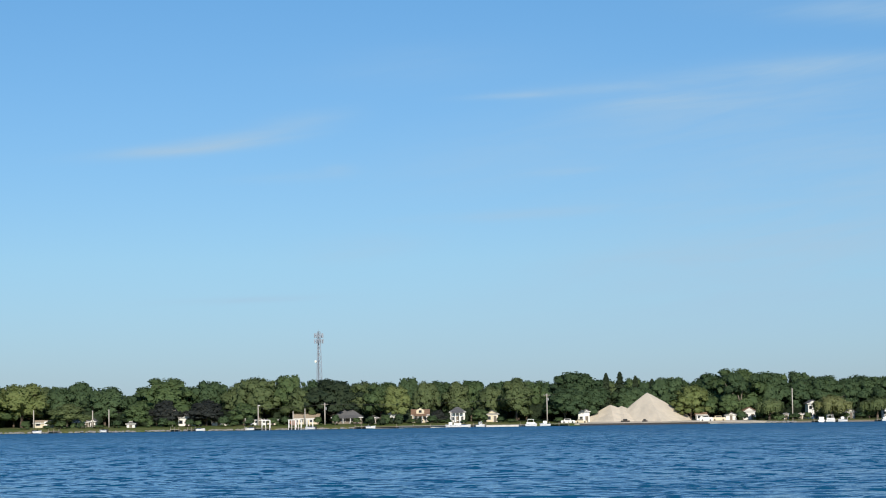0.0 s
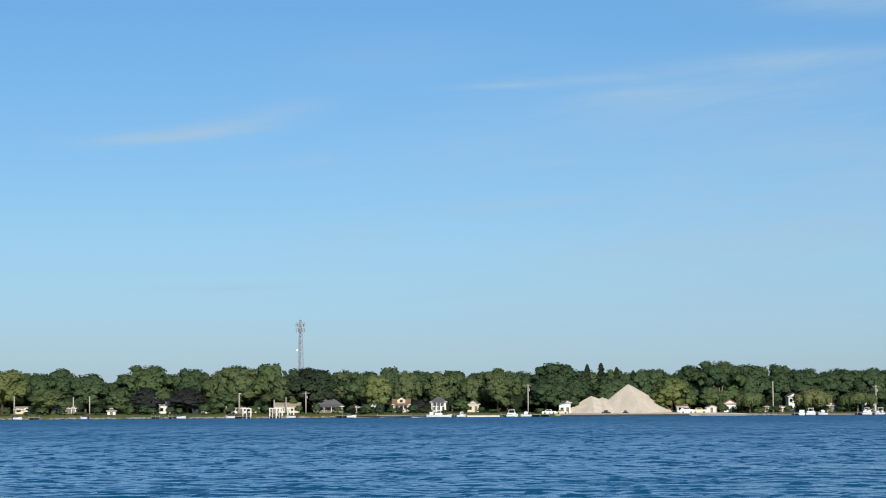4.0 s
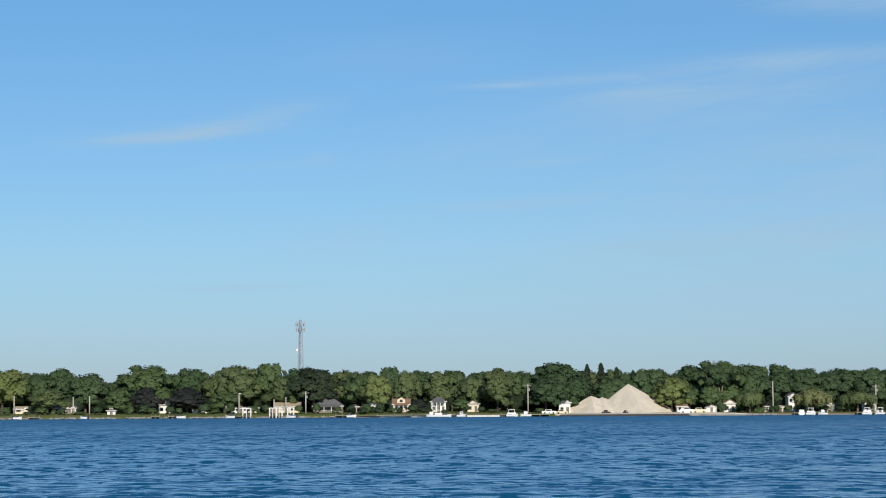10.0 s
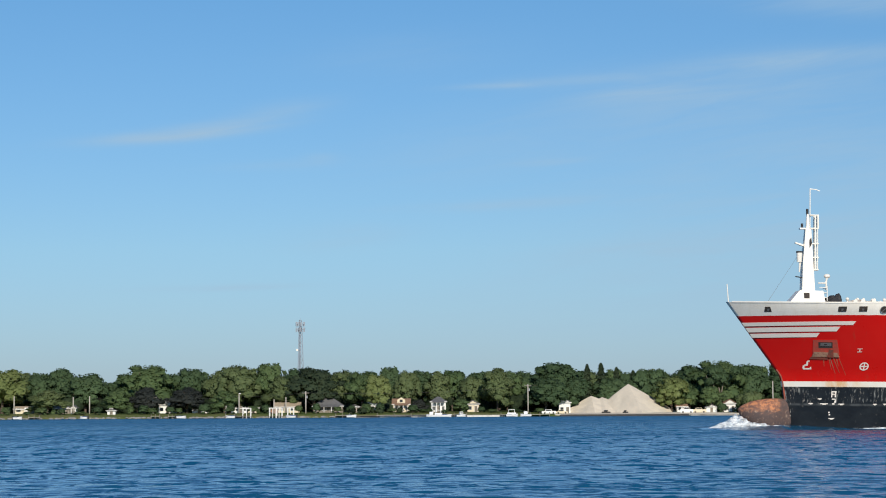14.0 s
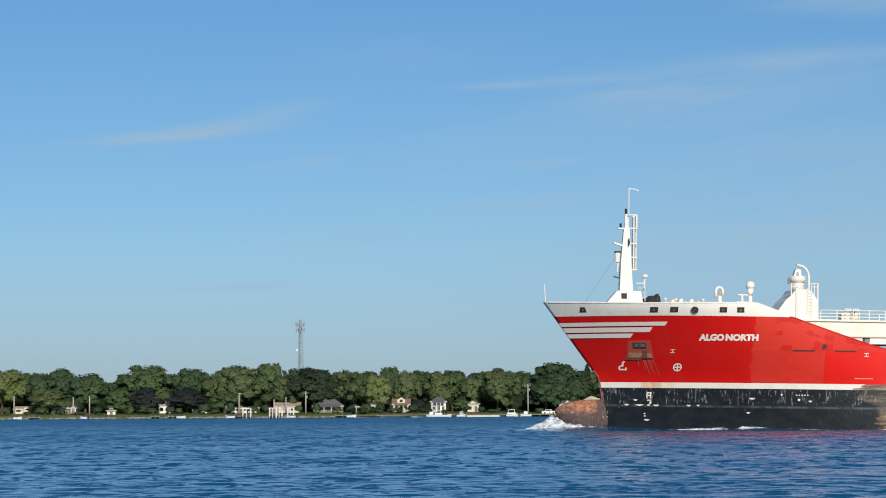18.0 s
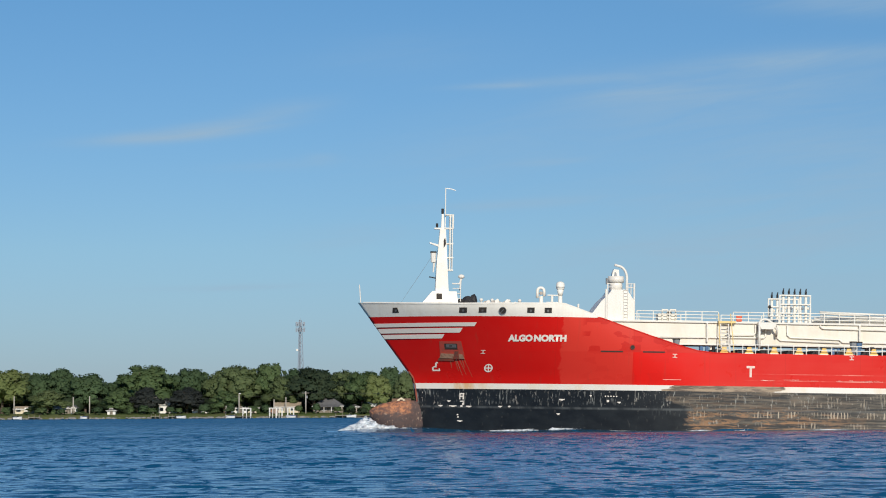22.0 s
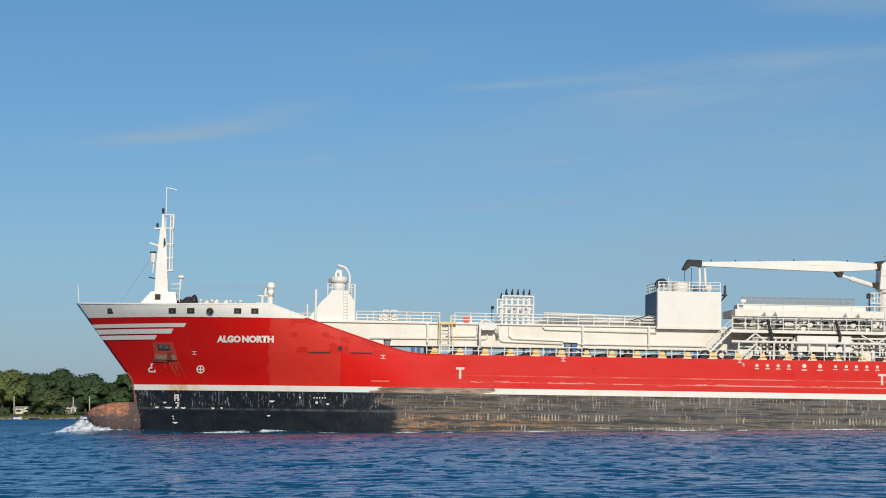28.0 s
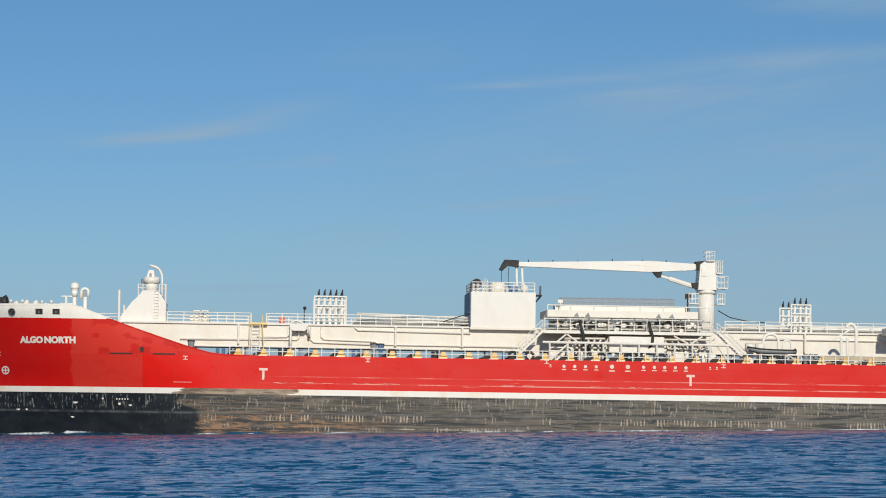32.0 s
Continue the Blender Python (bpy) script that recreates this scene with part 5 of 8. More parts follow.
for x, y, w, h, mat, label in ((-59.0, 766, 1.6, 1.4, BRICKM, "orange-brown garden shelter on the lawn"), (56.5, 768, 1.6, 0.6, DARK, "dark yard machine on the dock"), (63.2, 768, 1.0, 0.5, DARK, "dark yard box on the dock"), (84.5, 768, 2.4, 1.3, SIDING_W, "white parked van in the yard"), (89.0, 769, 2.6, 1.2, SIDING_C, "cream parked car in the yard"), (84.0, 772, 0.9, 1.2, BRICKM, "rust-red yard tank by the heap"), (36.5, 766, 2.6, 0.9, SIDING_W, "white storage box on the dock"), (41.0, 767, 2.2, 0.8, SIDING_C, "cream storage box on the dock")):
    z = ground_z(x, y)
    ob = thing("yard_box", label, "yard object", m=pose(x, y, z))
    part("body", box(B(), (-w, 0, 0), (w * 0.9, 1.6, h), 0.12), mat, ob)
    part("cab", box(B(), (-w * 0.55, 0.1, h), (w * 0.35, 1.5, h + 0.55), 0.12), mat, ob)
    part("opening", box(B(), (-w * 0.45, 0.05, h + 0.1), (w * 0.25, 0.12, h + 0.45)), GLASS, ob)
    for k in (-0.6, 0.55):
        part("wheel", tube(B(), (w * k, -0.05, 0.3), (w * k, 0.15, 0.3), 0.3, n=12), BLACK, ob)


def hedge(x0, x1, y, h, seed, material, label):
    """A ragged row of shrubs."""
    rng = np.random.default_rng(seed)
    ob = thing("hedge", label, "hedge", kind="stuff")
    lobes = [((x0 + (x1 - x0) * rng.random(), y + rng.normal() * 1.2, ground_z(x0, y) + h * (0.25 + 0.4 * rng.random())), h * (0.35 + 0.3 * rng.random())) for i in range(int((x1 - x0) / 1.6) + 2)]
    leaf_part("leaves", leaf_cloud(rng, lobes, int((x1 - x0) * 42), 0.26, 0.9), material, ob)


# most rows take LEAF_SHADE, so the gaps between trunks are coloured as shaded
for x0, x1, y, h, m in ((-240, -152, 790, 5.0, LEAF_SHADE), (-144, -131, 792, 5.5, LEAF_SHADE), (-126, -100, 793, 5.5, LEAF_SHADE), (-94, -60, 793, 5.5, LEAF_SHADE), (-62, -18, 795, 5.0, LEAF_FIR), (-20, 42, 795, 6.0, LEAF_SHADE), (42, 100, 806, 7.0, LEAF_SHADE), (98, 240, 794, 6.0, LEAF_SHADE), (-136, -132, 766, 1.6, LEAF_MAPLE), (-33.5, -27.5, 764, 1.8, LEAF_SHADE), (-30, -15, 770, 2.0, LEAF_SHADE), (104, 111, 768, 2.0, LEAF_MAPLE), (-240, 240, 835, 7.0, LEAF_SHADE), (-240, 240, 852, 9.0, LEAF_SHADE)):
    hedge(x0, x1, y, h, int(abs(x0) + y), m, "ragged green shrubs between the trees, most coloured dark for shade")


# garden shrubs in front of the houses
SHRUBS = [broadleaf(91, LEAF_MAPLE, "rounded green garden shrub on the lawn", 0.5, 0.02, 500, 0.05, "shrub", 8), broadleaf(92, LEAF_OAK, "dark green garden shrub on the lawn", 0.5, 0.02, 500, 0.05, "shrub", 8)]
for ob in SHRUBS:
    tagged(ob, category="shrub", group="garden shrubs")
shrub_rng = np.random.default_rng(31)
SHRUB_AT = [-150, -143.5, -139, -131, -125.5, -119, -108, -104, -100.5, -95, -90.5, -83, -79.5, -74, -66, -61.5, -50.3, -45, -37.2, -33, -26.5, -22.5, -18.2, -10.5, -6, 1.2, 7.6, 12.6, 17, 24, 33, 97.5, 102.3, 115.6, 120.5, 124.5, 133.8, 137.8, 141, 148.5]
for n, x in enumerate(SHRUB_AT):
    plant(SHRUBS[n % 2], USED, x + shrub_rng.normal() * 0.5, shore_y(x) + 12.5 + 2.5 * shrub_rng.random(), 1.6 + 2.6 * shrub_rng.random(), 2.4 + 2.4 * shrub_rng.random(), 53 * n % 360)


# ---- the tanker: x runs aft from the stem head, y to starboard, z up from the water at the bow ----
ship = thing("tanker_ship", "red-hulled product tanker with white deckworks and rusty bulbous bow, under way", "ship")
HALF_BEAM, LENGTH = 11.5, 144.0


def stem_x(z):
    return -0.50 + (12.85 - z) * 0.7477 if z >= 5.4 else 5.07 + 0.75 * min(1, (5.4 - z) / 5)


def half(s, z):
    """Half breadth of the hull at s metres from the stem head and z above the water."""
    u = min(1, max(0, (s - stem_x(z)) / (21 + max(0, 12 - z) * 1.15)))
    b = HALF_BEAM * (1 - (1 - u) ** 2.2)
    if s > 118:
        b *= 1 - 0.30 * ((s - 118) / 26) ** 2
    return b


def curve_at(pts, s):
    for (a, za), (b, zb) in zip(pts, pts[1:]):
        if s <= b:
            return za + (zb - za) * max(0, (s - a)) / (b - a)
    return pts[-1][1]


SHEER = [(0, 11.42), (22.3, 11.25), (24.7, 10.42), (27.4, 9.52), (30.1, 8.66), (31.8, 8.22), (33.4, 8.06), (36, 8.05), (150, 8.05)]
TOP = [(-1, 12.86), (4, 12.66), (9, 12.52), (18.8, 12.54), (20.2, 12.05), (22.3, 11.29), (150, 11.29)]
COLS = [0, 0.002, 0.006, 0.012, 0.02, 0.03, 0.042, 0.055, 0.068, 0.08, 0.092, 0.104, 0.116, 0.127, 0.131, 0.14, 0.1475, 0.1525, 0.164, 0.176, 0.188, 0.2, 0.212, 0.225, 0.238, 0.25, 0.28, 0.32, 0.38, 0.45, 0.55, 0.65, 0.75, 0.83, 0.88, 0.92, 0.96, 1.0]


def hull_band(name, material, low, high, rows, first=0, last=99, out=0.0, label="", parent=None):
    """A strake of plating on both sides between two heights (numbers or curves)."""
    bm = B()
    for side in (-1, 1):
        grid = []
        for v in COLS[first:last]:
            line = []
            nominal = v * LENGTH + stem_x(9) * (1 - v) * (1 if isinstance(high, list) else 0)
            z0 = curve_at(low, nominal) if isinstance(low, list) else low
            z1 = high
            if isinstance(high, list):
                z1 = curve_at(high, nominal)
                for again in range(8):
                    z1 = curve_at(high, stem_x(z1) + v * (LENGTH - stem_x(z1)))
            for r in range(rows + 1):
                z = z0 + (z1 - z0) * r / rows
                s = stem_x(z) + v * (LENGTH - stem_x(z))
                line.append(bm.verts.new((s, side * (half(s, z) + out), z)))
            grid.append(line)
        for a, b in zip(grid, grid[1:]):
            for r in range(rows):
                f = (a[r], b[r], b[r + 1], a[r + 1])
                bm.faces.new(f if side < 0 else f[::-1])
    bmesh.ops.remove_doubles(bm, verts=bm.verts, dist=0.002)
    return part(name, bm, material, parent or ship, label, smooth=True)


topsides = hull_band("topside_plating", RED, 4.92, SHEER, 10, label="glossy red hull side, faded and patched aft of the bow")
hull_band("boot_stripe", STRIPE, 4.38, 4.92, 2, label="white waterline stripe, worn away in places")
hull_band("bottom_plating", BOOT, -3.0, 4.38, 9, label="black boot topping turning to scraped grey-brown")
bulwark = hull_band("bulwark", BULWARK, [(a, b) for a, b in SHEER[:2]], TOP, 4, 0, 18, label="grey-white forecastle bulwark")
hull_band("bulwark_lining", BULWARK, [(a, b - 0.2) for a, b in SHEER[:2]], [(a, b - 0.01) for a, b in TOP], 3, 1, 18, out=-0.16, parent=bulwark)

for side in (-1, 1):
    line = []
    for i in range(60):
        s = 0.05 + i * 22.2 / 59
        z = curve_at(TOP, s)
        line.append(Vector((max(s, stem_x(z)), side * (half(max(s, stem_x(z)), z) - 0.07), z)))
    part("cap_rail", run(B(), line, 0.09, 6), BULWARK, bulwark)

for side in (-1, 1):
    line = []
    for i in range(40):
        s = 22.0 + i * 13.5 / 39
        z = curve_at(SHEER, s)
        line.append(Vector((s, side * (half(s, z) - 0.02), z)))
    part("sheer_rail", run(B(), line, 0.07, 6), RED, topsides)


def deck(name, s0, s1, z, material, n=30):
    bm, rows = B(), []
    for i in range(n + 1):
        s = s0 + (s1 - s0) * i / n
        b = max(0.02, half(s, z) - 0.03)
        rows.append((bm.verts.new((s, -b, z)), bm.verts.new((s, b, z))))
    for a, b in zip(rows, rows[1:]):
        bm.faces.new((a[0], b[0], b[1], a[1]))
    return part(name, bm, material, ship)


deck("forecastle_deck", 1.0, 22.6, 11.25, DECKP)
deck("main_deck", 22.6, LENGTH, 8.0, DECKP)
part("forecastle_bulkhead", box(B(), (22.5, -9.5, 7.9), (22.7, 9.5, 11.3)), WHITE, ship)
part("transom", box(B(), (LENGTH - 0.2, -8.0, -2.9), (LENGTH, 8.0, 8.05)), RED, ship)

# bulbous bow
bm = B()
prof = [(0.80, 2.02, 0.05, 0.05), (1.05, 1.95, 0.42, 0.38), (1.5, 1.85, 0.82, 0.74), (2.1, 1.70, 1.12, 1.14), (2.9, 1.5, 1.36, 1.52), (3.7, 1.3, 1.40, 1.84), (4.5, 1.1, 1.15, 2.08), (5.3, 0.95, 0.70, 2.24), (6.0, 0.9, 0.34, 2.26), (6.8, 0.9, 0.2, 2.2)]
rings = []
for x, zc, r, up in prof:
    rings.append([bm.verts.new((x, r * math.cos(a), zc + (up if math.sin(a) > 0 else 1.5 * r) * math.sin(a))) for a in [i * math.pi / 10 for i in range(20)]])
for a, b in zip(rings, rings[1:]):
    for i in range(20):
        bm.faces.new((a[i], b[i], b[(i + 1) % 20], a[(i + 1) % 20]))
bm.faces.new(rings[0])
bmesh.ops.recalc_face_normals(bm, faces=bm.faces)
part("bulbous_bow", bm, RUST, ship, "rust-scraped bulbous bow above the water", smooth=True)
part("stem_scrape", slab(B(), [(4.62, 6.1), (5.0, 6.15), (5.5, 5.9), (5.35, 5.5), (5.62, 5.1), (5.5, 4.7), (5.85, 4.0), (5.7, 3.2), (5.5, 3.0), (5.3, 4.7), (5.1, 5.4)], 1, -0.2, 0.2), DIRTY, ship, "rust-scraped forefoot")


def on_hull(name, outline, material, parent, label="", out=0.035, cells=10):
    """A painted or plated patch that follows the port side: outline corners (s, z), four in order."""
    bm, (a, b, c, d) = B(), outline
    rows = []
    for j in range(3):
        v = j / 2
        line = []
        for i in range(cells + 1):
            u = i / cells
            s = (a[0] * (1 - u) + b[0] * u) * (1 - v) + (d[0] * (1 - u) + c[0] * u) * v
            z = (a[1] * (1 - u) + b[1] * u) * (1 - v) + (d[1] * (1 - u) + c[1] * u) * v
            line.append(bm.verts.new((s, -half(s, z) - out, z)))
        rows.append(line)
    for p, q in zip(rows, rows[1:]):
        for i in range(cells):
            bm.faces.new((p[i], p[i + 1], q[i + 1], q[i]))
    top = bmesh.ops.extrude_face_region(bm, geom=list(bm.faces))
    bmesh.ops.translate(bm, verts=[v for v in top["geom"] if isinstance(v, bmesh.types.BMVert)], vec=(0, out, 0))
    bmesh.ops.recalc_face_normals(bm, faces=bm.faces)
    return part(name, bm, material, parent, label)


for lo, hi, aft_lo, aft_hi in ((10.39, 10.75, 10.55, 10.76), (9.79, 10.24, 9.25, 9.48), (9.25, 9.65, 7.62, 7.84)):
    on_hull("bow_stripe", [(stem_x(lo) + 0.05, lo), (aft_lo, lo), (aft_hi, hi), (stem_x(hi) + 0.05, hi)], MARK, topsides, "white bow stripe with a slanted end", cells=24)

# thin dark maroon lines just below the stripes, from the stem part of the way aft
for lo, hi, a, b in ((10.29, 10.36, 9.2, 9.4), (9.69, 9.76, 7.9, 8.1), (9.16, 9.22, 6.2, 6.3)):
    on_hull("bow_pinstripe", [(stem_x(lo) + 0.05, lo), (a, lo + 0.05), (b, hi), (stem_x(hi) + 0.05, hi)], MAROON, topsides, "thin dark line under a bow stripe", 0.03, 20)


def lettering(body, s, z, width, height, parent, label, bold=0.018):
    """Painted letters on the port side."""
    cu = bpy.data.curves.new("lettering", "FONT")
    cu.body, cu.size, cu.offset, cu.resolution_u, cu.space_character = body, 1.0, bold, 3, 1.0
    tmp = bpy.data.objects.new("lettering", cu)
    scene.collection.objects.link(tmp)
    bpy.context.view_layer.update()
    me = bpy.data.meshes.new_from_object(tmp.evaluated_get(bpy.context.evaluated_depsgraph_get()))
    bpy.data.objects.remove(tmp)
    bpy.data.curves.remove(cu)
    bm = B()
    bm.from_mesh(me)
    bpy.data.meshes.remove(me)
    bmesh.ops.triangulate(bm, faces=bm.faces)
    xs, zs = [v.co.x for v in bm.verts], [v.co.y for v in bm.verts]
    x0, x1, z0, z1 = min(xs), max(xs), min(zs), max(zs)
    for v in bm.verts:
        a = s + (v.co.x - x0) / (x1 - x0) * width
        b = z + (v.co.y - z0) / (z1 - z0) * height
        v.co = (a, -half(a, b) - 0.045, b)
    return part("lettering", bm, MARK, parent, label)


lettering("ALGO", 13.72, 8.93, 2.28, 0.66, topsides, "white ship's name, first word", 0.062)
lettering("NORTH", 16.12, 8.93, 3.02, 0.66, topsides, "white ship's name, second word", 0.062)


def ring_mark(s, z, r, cross=True):
    bm = B()
    for i in range(16):
        a, b = i * math.pi / 8, (i + 1) * math.pi / 8
        p = [(s + k * math.cos(t), z + k * math.sin(t)) for t, k in ((a, r), (b, r), (b, r * 0.72), (a, r * 0.72))]
        bm.faces.new([bm.verts.new((x, -half(x, y) - 0.04, y)) for x, y in p])
    if cross:
        for w, h in ((r * 0.14, r * 0.72), (r * 0.72, r * 0.14)):
            bm.faces.new([bm.verts.new((s + x, -half(s + x, z + y) - 0.04, z + y)) for x, y in ((-w, -h), (w, -h), (w, h), (-w, h))])
    return part("thruster_mark", bm, MARK, topsides, "white ringed cross painted on the hull")


def disc_mark(s, z, r):
    bm = B()
    bm.faces.new([bm.verts.new((s + r * math.cos(i * math.pi / 5), -HALF_BEAM - 0.03, z + r * math.sin(i * math.pi / 5))) for i in range(10)])
    bar = 0.55 * r
    bm.faces.new([bm.verts.new((s + x, -HALF_BEAM - 0.03, z - 1.9 * r + y)) for x, y in ((-r * 1.3, -bar * 0.5), (r * 1.3, -bar * 0.5), (r * 1.3, bar * 0.5), (-r * 1.3, bar * 0.5))])
    return part("manifold_mark", bm, MARK2, topsides, "white disc and bar painted under the manifold")


def bars(name, rects, label, material=None):
    """A painted mark made of flat bars (s0, z0, s1, z1) on the port side."""
    bm = B()
    for a, b, c, d in rects:
        bm.faces.new([bm.verts.new((x, -half(x, z) - 0.03, z)) for x, z in ((a, b), (c, b), (c, d), (a, d))])
    return part(name, bm, material or MARK, topsides, label)


ring_mark(12.12, 6.40, 0.40)
for s, z in ((63.95, 7.6), (65.25, 7.5), (66.28, 7.5), (67.31, 7.5), (68.34, 7.5), (69.85, 7.53), (71.37, 7.53), (72.89, 7.53), (73.93, 7.53), (74.91, 7.53), (75.94, 7.53), (76.97, 7.53), (79.3, 7.6), (79.95, 7.6)):
    disc_mark(s, z, 0.21 if s in (69.85, 71.37) else 0.16 if 65 < s < 77 else 0.09)
for s in (36.79, 77.42):
    bars("tug_mark", [(s - 0.11, 5.80, s + 0.11, 6.66), (s - 0.40, 6.66, s + 0.40, 6.88)], "white capital T tug mark", MARK2)
for s, z in ((11.52, 7.95), (29.47, 7.74), (46.61, 7.77), (63.6, 7.9), (80.6, 7.75)):
    bars("frame_mark", [(s - 0.22, z + 0.11, s + 0.22, z + 0.18), (s - 0.05, z - 0.11, s + 0.05, z + 0.11), (s - 0.22, z - 0.18, s + 0.22, z - 0.11)], "small white frame mark", MARK2)
bars("bulb_mark", [(6.95, 6.10, 7.65, 6.24), (6.88, 6.2, 7.04, 6.5), (7.0, 6.46, 7.3, 6.6), (7.14, 6.58, 7.3, 6.9), (7.2, 6.86, 7.4, 6.98), (7.5, 6.24, 7.62, 6.36)], "white bulbous bow mark")
def worn_figure(s, z, w, h, strokes):
    """One painted draught figure, worn past reading, as short bars in a grid of three by three."""
    bars("draught_mark", [(s + w * a, z + h * b, s + w * c, z + h * d) for a, b, c, d in strokes], "worn white draught figure")


worn_figure(9.55, 3.35, 0.5, 0.62, ((0, 0.8, 0.9, 1), (0, 0, 0.2, 0.9), (0.6, 0, 0.85, 0.85), (0.1, 0.4, 0.7, 0.55)))
worn_figure(9.62, 2.62, 0.42, 0.6, ((0, 0.82, 0.8, 1), (0.5, 0.3, 0.9, 0.62), (0.1, 0, 0.6, 0.25), (0.6, 0.6, 0.8, 0.8)))
worn_figure(9.35, 1.55, 0.3, 0.4, ((0.2, 0, 0.6, 0.35), (0, 0.6, 0.5, 0.9)))
for s, z, w in ((8.4, 3.15, 0.35), (8.6, 2.66, 0.7), (10.2, 2.64, 0.5), (13.2, 2.66, 0.34), (14.1, 2.68, 0.24), (7.6, 2.68, 0.4), (18.6, 2.02, 0.34), (18.8, 3.4, 0.5), (21.6, 3.8, 0.2), (24.2, 3.2, 0.3), (9.4, 1.2, 0.5)):
    bars("draught_mark", [(s, z, s + w, z + 0.09), (s + w * 0.3, z - 0.06, s + w * 0.75, z + 0.02)], "worn white draught figure")
for i in range(8):
    bars("draught_mark", [(6.02 + 0.03 * (i % 3), 0.9 + 0.42 * i + 0.1 * (i % 2), 6.06 + 0.03 * (i % 2), 1.0 + 0.42 * i + 0.12 * (i % 3))], "white draught figure on the stem")
for i in range(5):
    bars("plate_mark", [(23.0 + 0.26 * i, 3.74, 23.12 + 0.26 * i, 3.86)], "white small marking on the boot topping")
bars("plate_mark", [(23.2, 3.25, 23.42, 3.45)], "white small marking on the boot topping")
bars("pilot_mark", [(28.4, 5.44, 30.1, 5.48)], "thin white weld line", MARK2)
for a, b in ((44.5, 49.0), (36.6, 43.0), (58.5, 61.5), (67.3, 72.5)):
    scr = np.random.default_rng(int(a))
    bars("scrape_mark", [(k, h, k + 0.25 + 0.9 * scr.random(), h + 0.012 + 0.015 * scr.random()) for k, h in [(a + (b - a) * scr.random(), 5.46 + 0.14 * scr.random()) for i in range(9)]], "pale scrape along the hull side", MARK2)

# fairleads in the bulwark, the anchor in its pocket, the hull eye and rubbing slots
for s, z, w, h in ((3.15, 12.0, 0.62, 0.5), (9.4, 11.9, 0.72, 0.5), (11.2, 11.9, 0.72, 0.5), (15.68, 11.88, 0.68, 0.5), (17.3, 11.88, 0.68, 0.5)):
    f = on_hull("fairlead", [(s - w / 2, z - h / 2), (s + w / 2, z - h / 2), (s + w / 2 - (0.2 if s < 4 else 0), z + h / 2), (s - w / 2, z + h / 2)], DARK, bulwark, "dark rectangular mooring opening", cells=3)
    on_hull("fairlead_roller", [(s - w * 0.15, z - h * 0.3), (s + w * 0.1, z - h * 0.3), (s + w * 0.1, z + h * 0.1), (s - w * 0.15, z + h * 0.1)], STEEL, f, out=0.07, cells=2)


def round_port(s, z, r, parent, name, rim):
    at3 = lambda a, k, o: Vector((s + r * k * math.cos(a), -half(s + r * k * math.cos(a), z + r * k * math.sin(a)) - o, z + r * k * math.sin(a)))
    bm = B()
    bm.faces.new([bm.verts.new(at3(i * math.pi / 10, 1.12, 0.07)) for i in range(20)])
    ob = part(name, bm, DARK, parent, "round dark hull opening with a steel rim")
    bm = B()
    for i in range(20):
        a, b = i * math.pi / 10, (i + 1) * math.pi / 10
        tube(bm, at3(a, 1.12, 0.08), at3(b, 1.12, 0.08), 0.03, n=5, caps=False)
    part("rim", bm, rim, ob)
    if name == "hull_eye":
        return ob
    bm = B()
    tube(bm, at3(0.8, 0.5, 0.09), at3(0.8 + math.pi, 0.9, 0.09), 0.05, n=5)
    part("roller_bar", bm, STEEL, ob)
    return ob


round_port(13.04, 11.82, 0.30, bulwark, "panama_fairlead", GREYP)
round_port(25.4, 8.48, 0.18, topsides, "hull_eye", DIRTY)
for a, b in ((22.4, 24.5), (26.4, 28.5)):
    on_hull("rubbing_slot", [(a, 8.0), (b, 8.0), (b, 8.13), (a, 8.13)], DARK, topsides, "narrow dark slot in the plating", cells=6)
pocket = on_hull("anchor_pocket", [(7.55, 7.62), (9.85, 7.5), (9.42, 8.98), (7.38, 8.98)], POCKETM, topsides, "recessed rust-stained anchor pocket", 0.06, 8)
on_hull("pocket_recess", [(7.95, 8.2), (9.15, 8.17), (9.05, 8.74), (7.85, 8.76)], DARK, pocket, out=0.09, cells=6)
on_hull("anchor_crown", [(8.05, 8.38), (9.0, 8.36), (8.95, 8.66), (8.05, 8.68)], STEEL, pocket, "grey steel anchor crown", 0.16, 6)
on_hull("anchor_eye", [(8.35, 8.46), (8.6, 8.46), (8.6, 8.58), (8.35, 8.58)], DARK, pocket, out=0.18, cells=2)
on_hull("anchor_fluke", [(7.5, 7.35), (9.85, 7.28), (9.6, 7.72), (7.62, 7.82)], TAN, pocket, "rusty anchor flukes", 0.20, 6)
on_hull("anchor_fluke", [(8.75, 7.28), (9.35, 7.25), (9.2, 8.0), (8.9, 8.05)], DIRTY, pocket, "rusty anchor flukes", 0.24, 4)
on_hull("pocket_lip", [(7.35, 7.12), (8.9, 7.05), (8.9, 7.28), (7.42, 7.34)], DIRTY, pocket, out=0.12, cells=6)
for s0, z0, s1, z1, w, mat in ((9.25, 7.35, 10.1, 5.75, 0.12, STREAK), (8.95, 7.2, 9.35, 6.1, 0.10, STREAK), (9.5, 7.4, 9.9, 6.4, 0.14, STREAK), (9.7, 7.4, 10.7, 5.5, 0.08, STREAK), (8.5, 7.1, 8.7, 6.4, 0.12, STREAK), (9.05, 7.25, 9.75, 5.7, 0.07, TAN)):
    on_hull("rust_streak", [(s1, z1), (s1 + w * 0.3, z1), (s0 + w, z0), (s0, z0)], mat, pocket, "thin rust streak below the anchor", 0.012, 2)


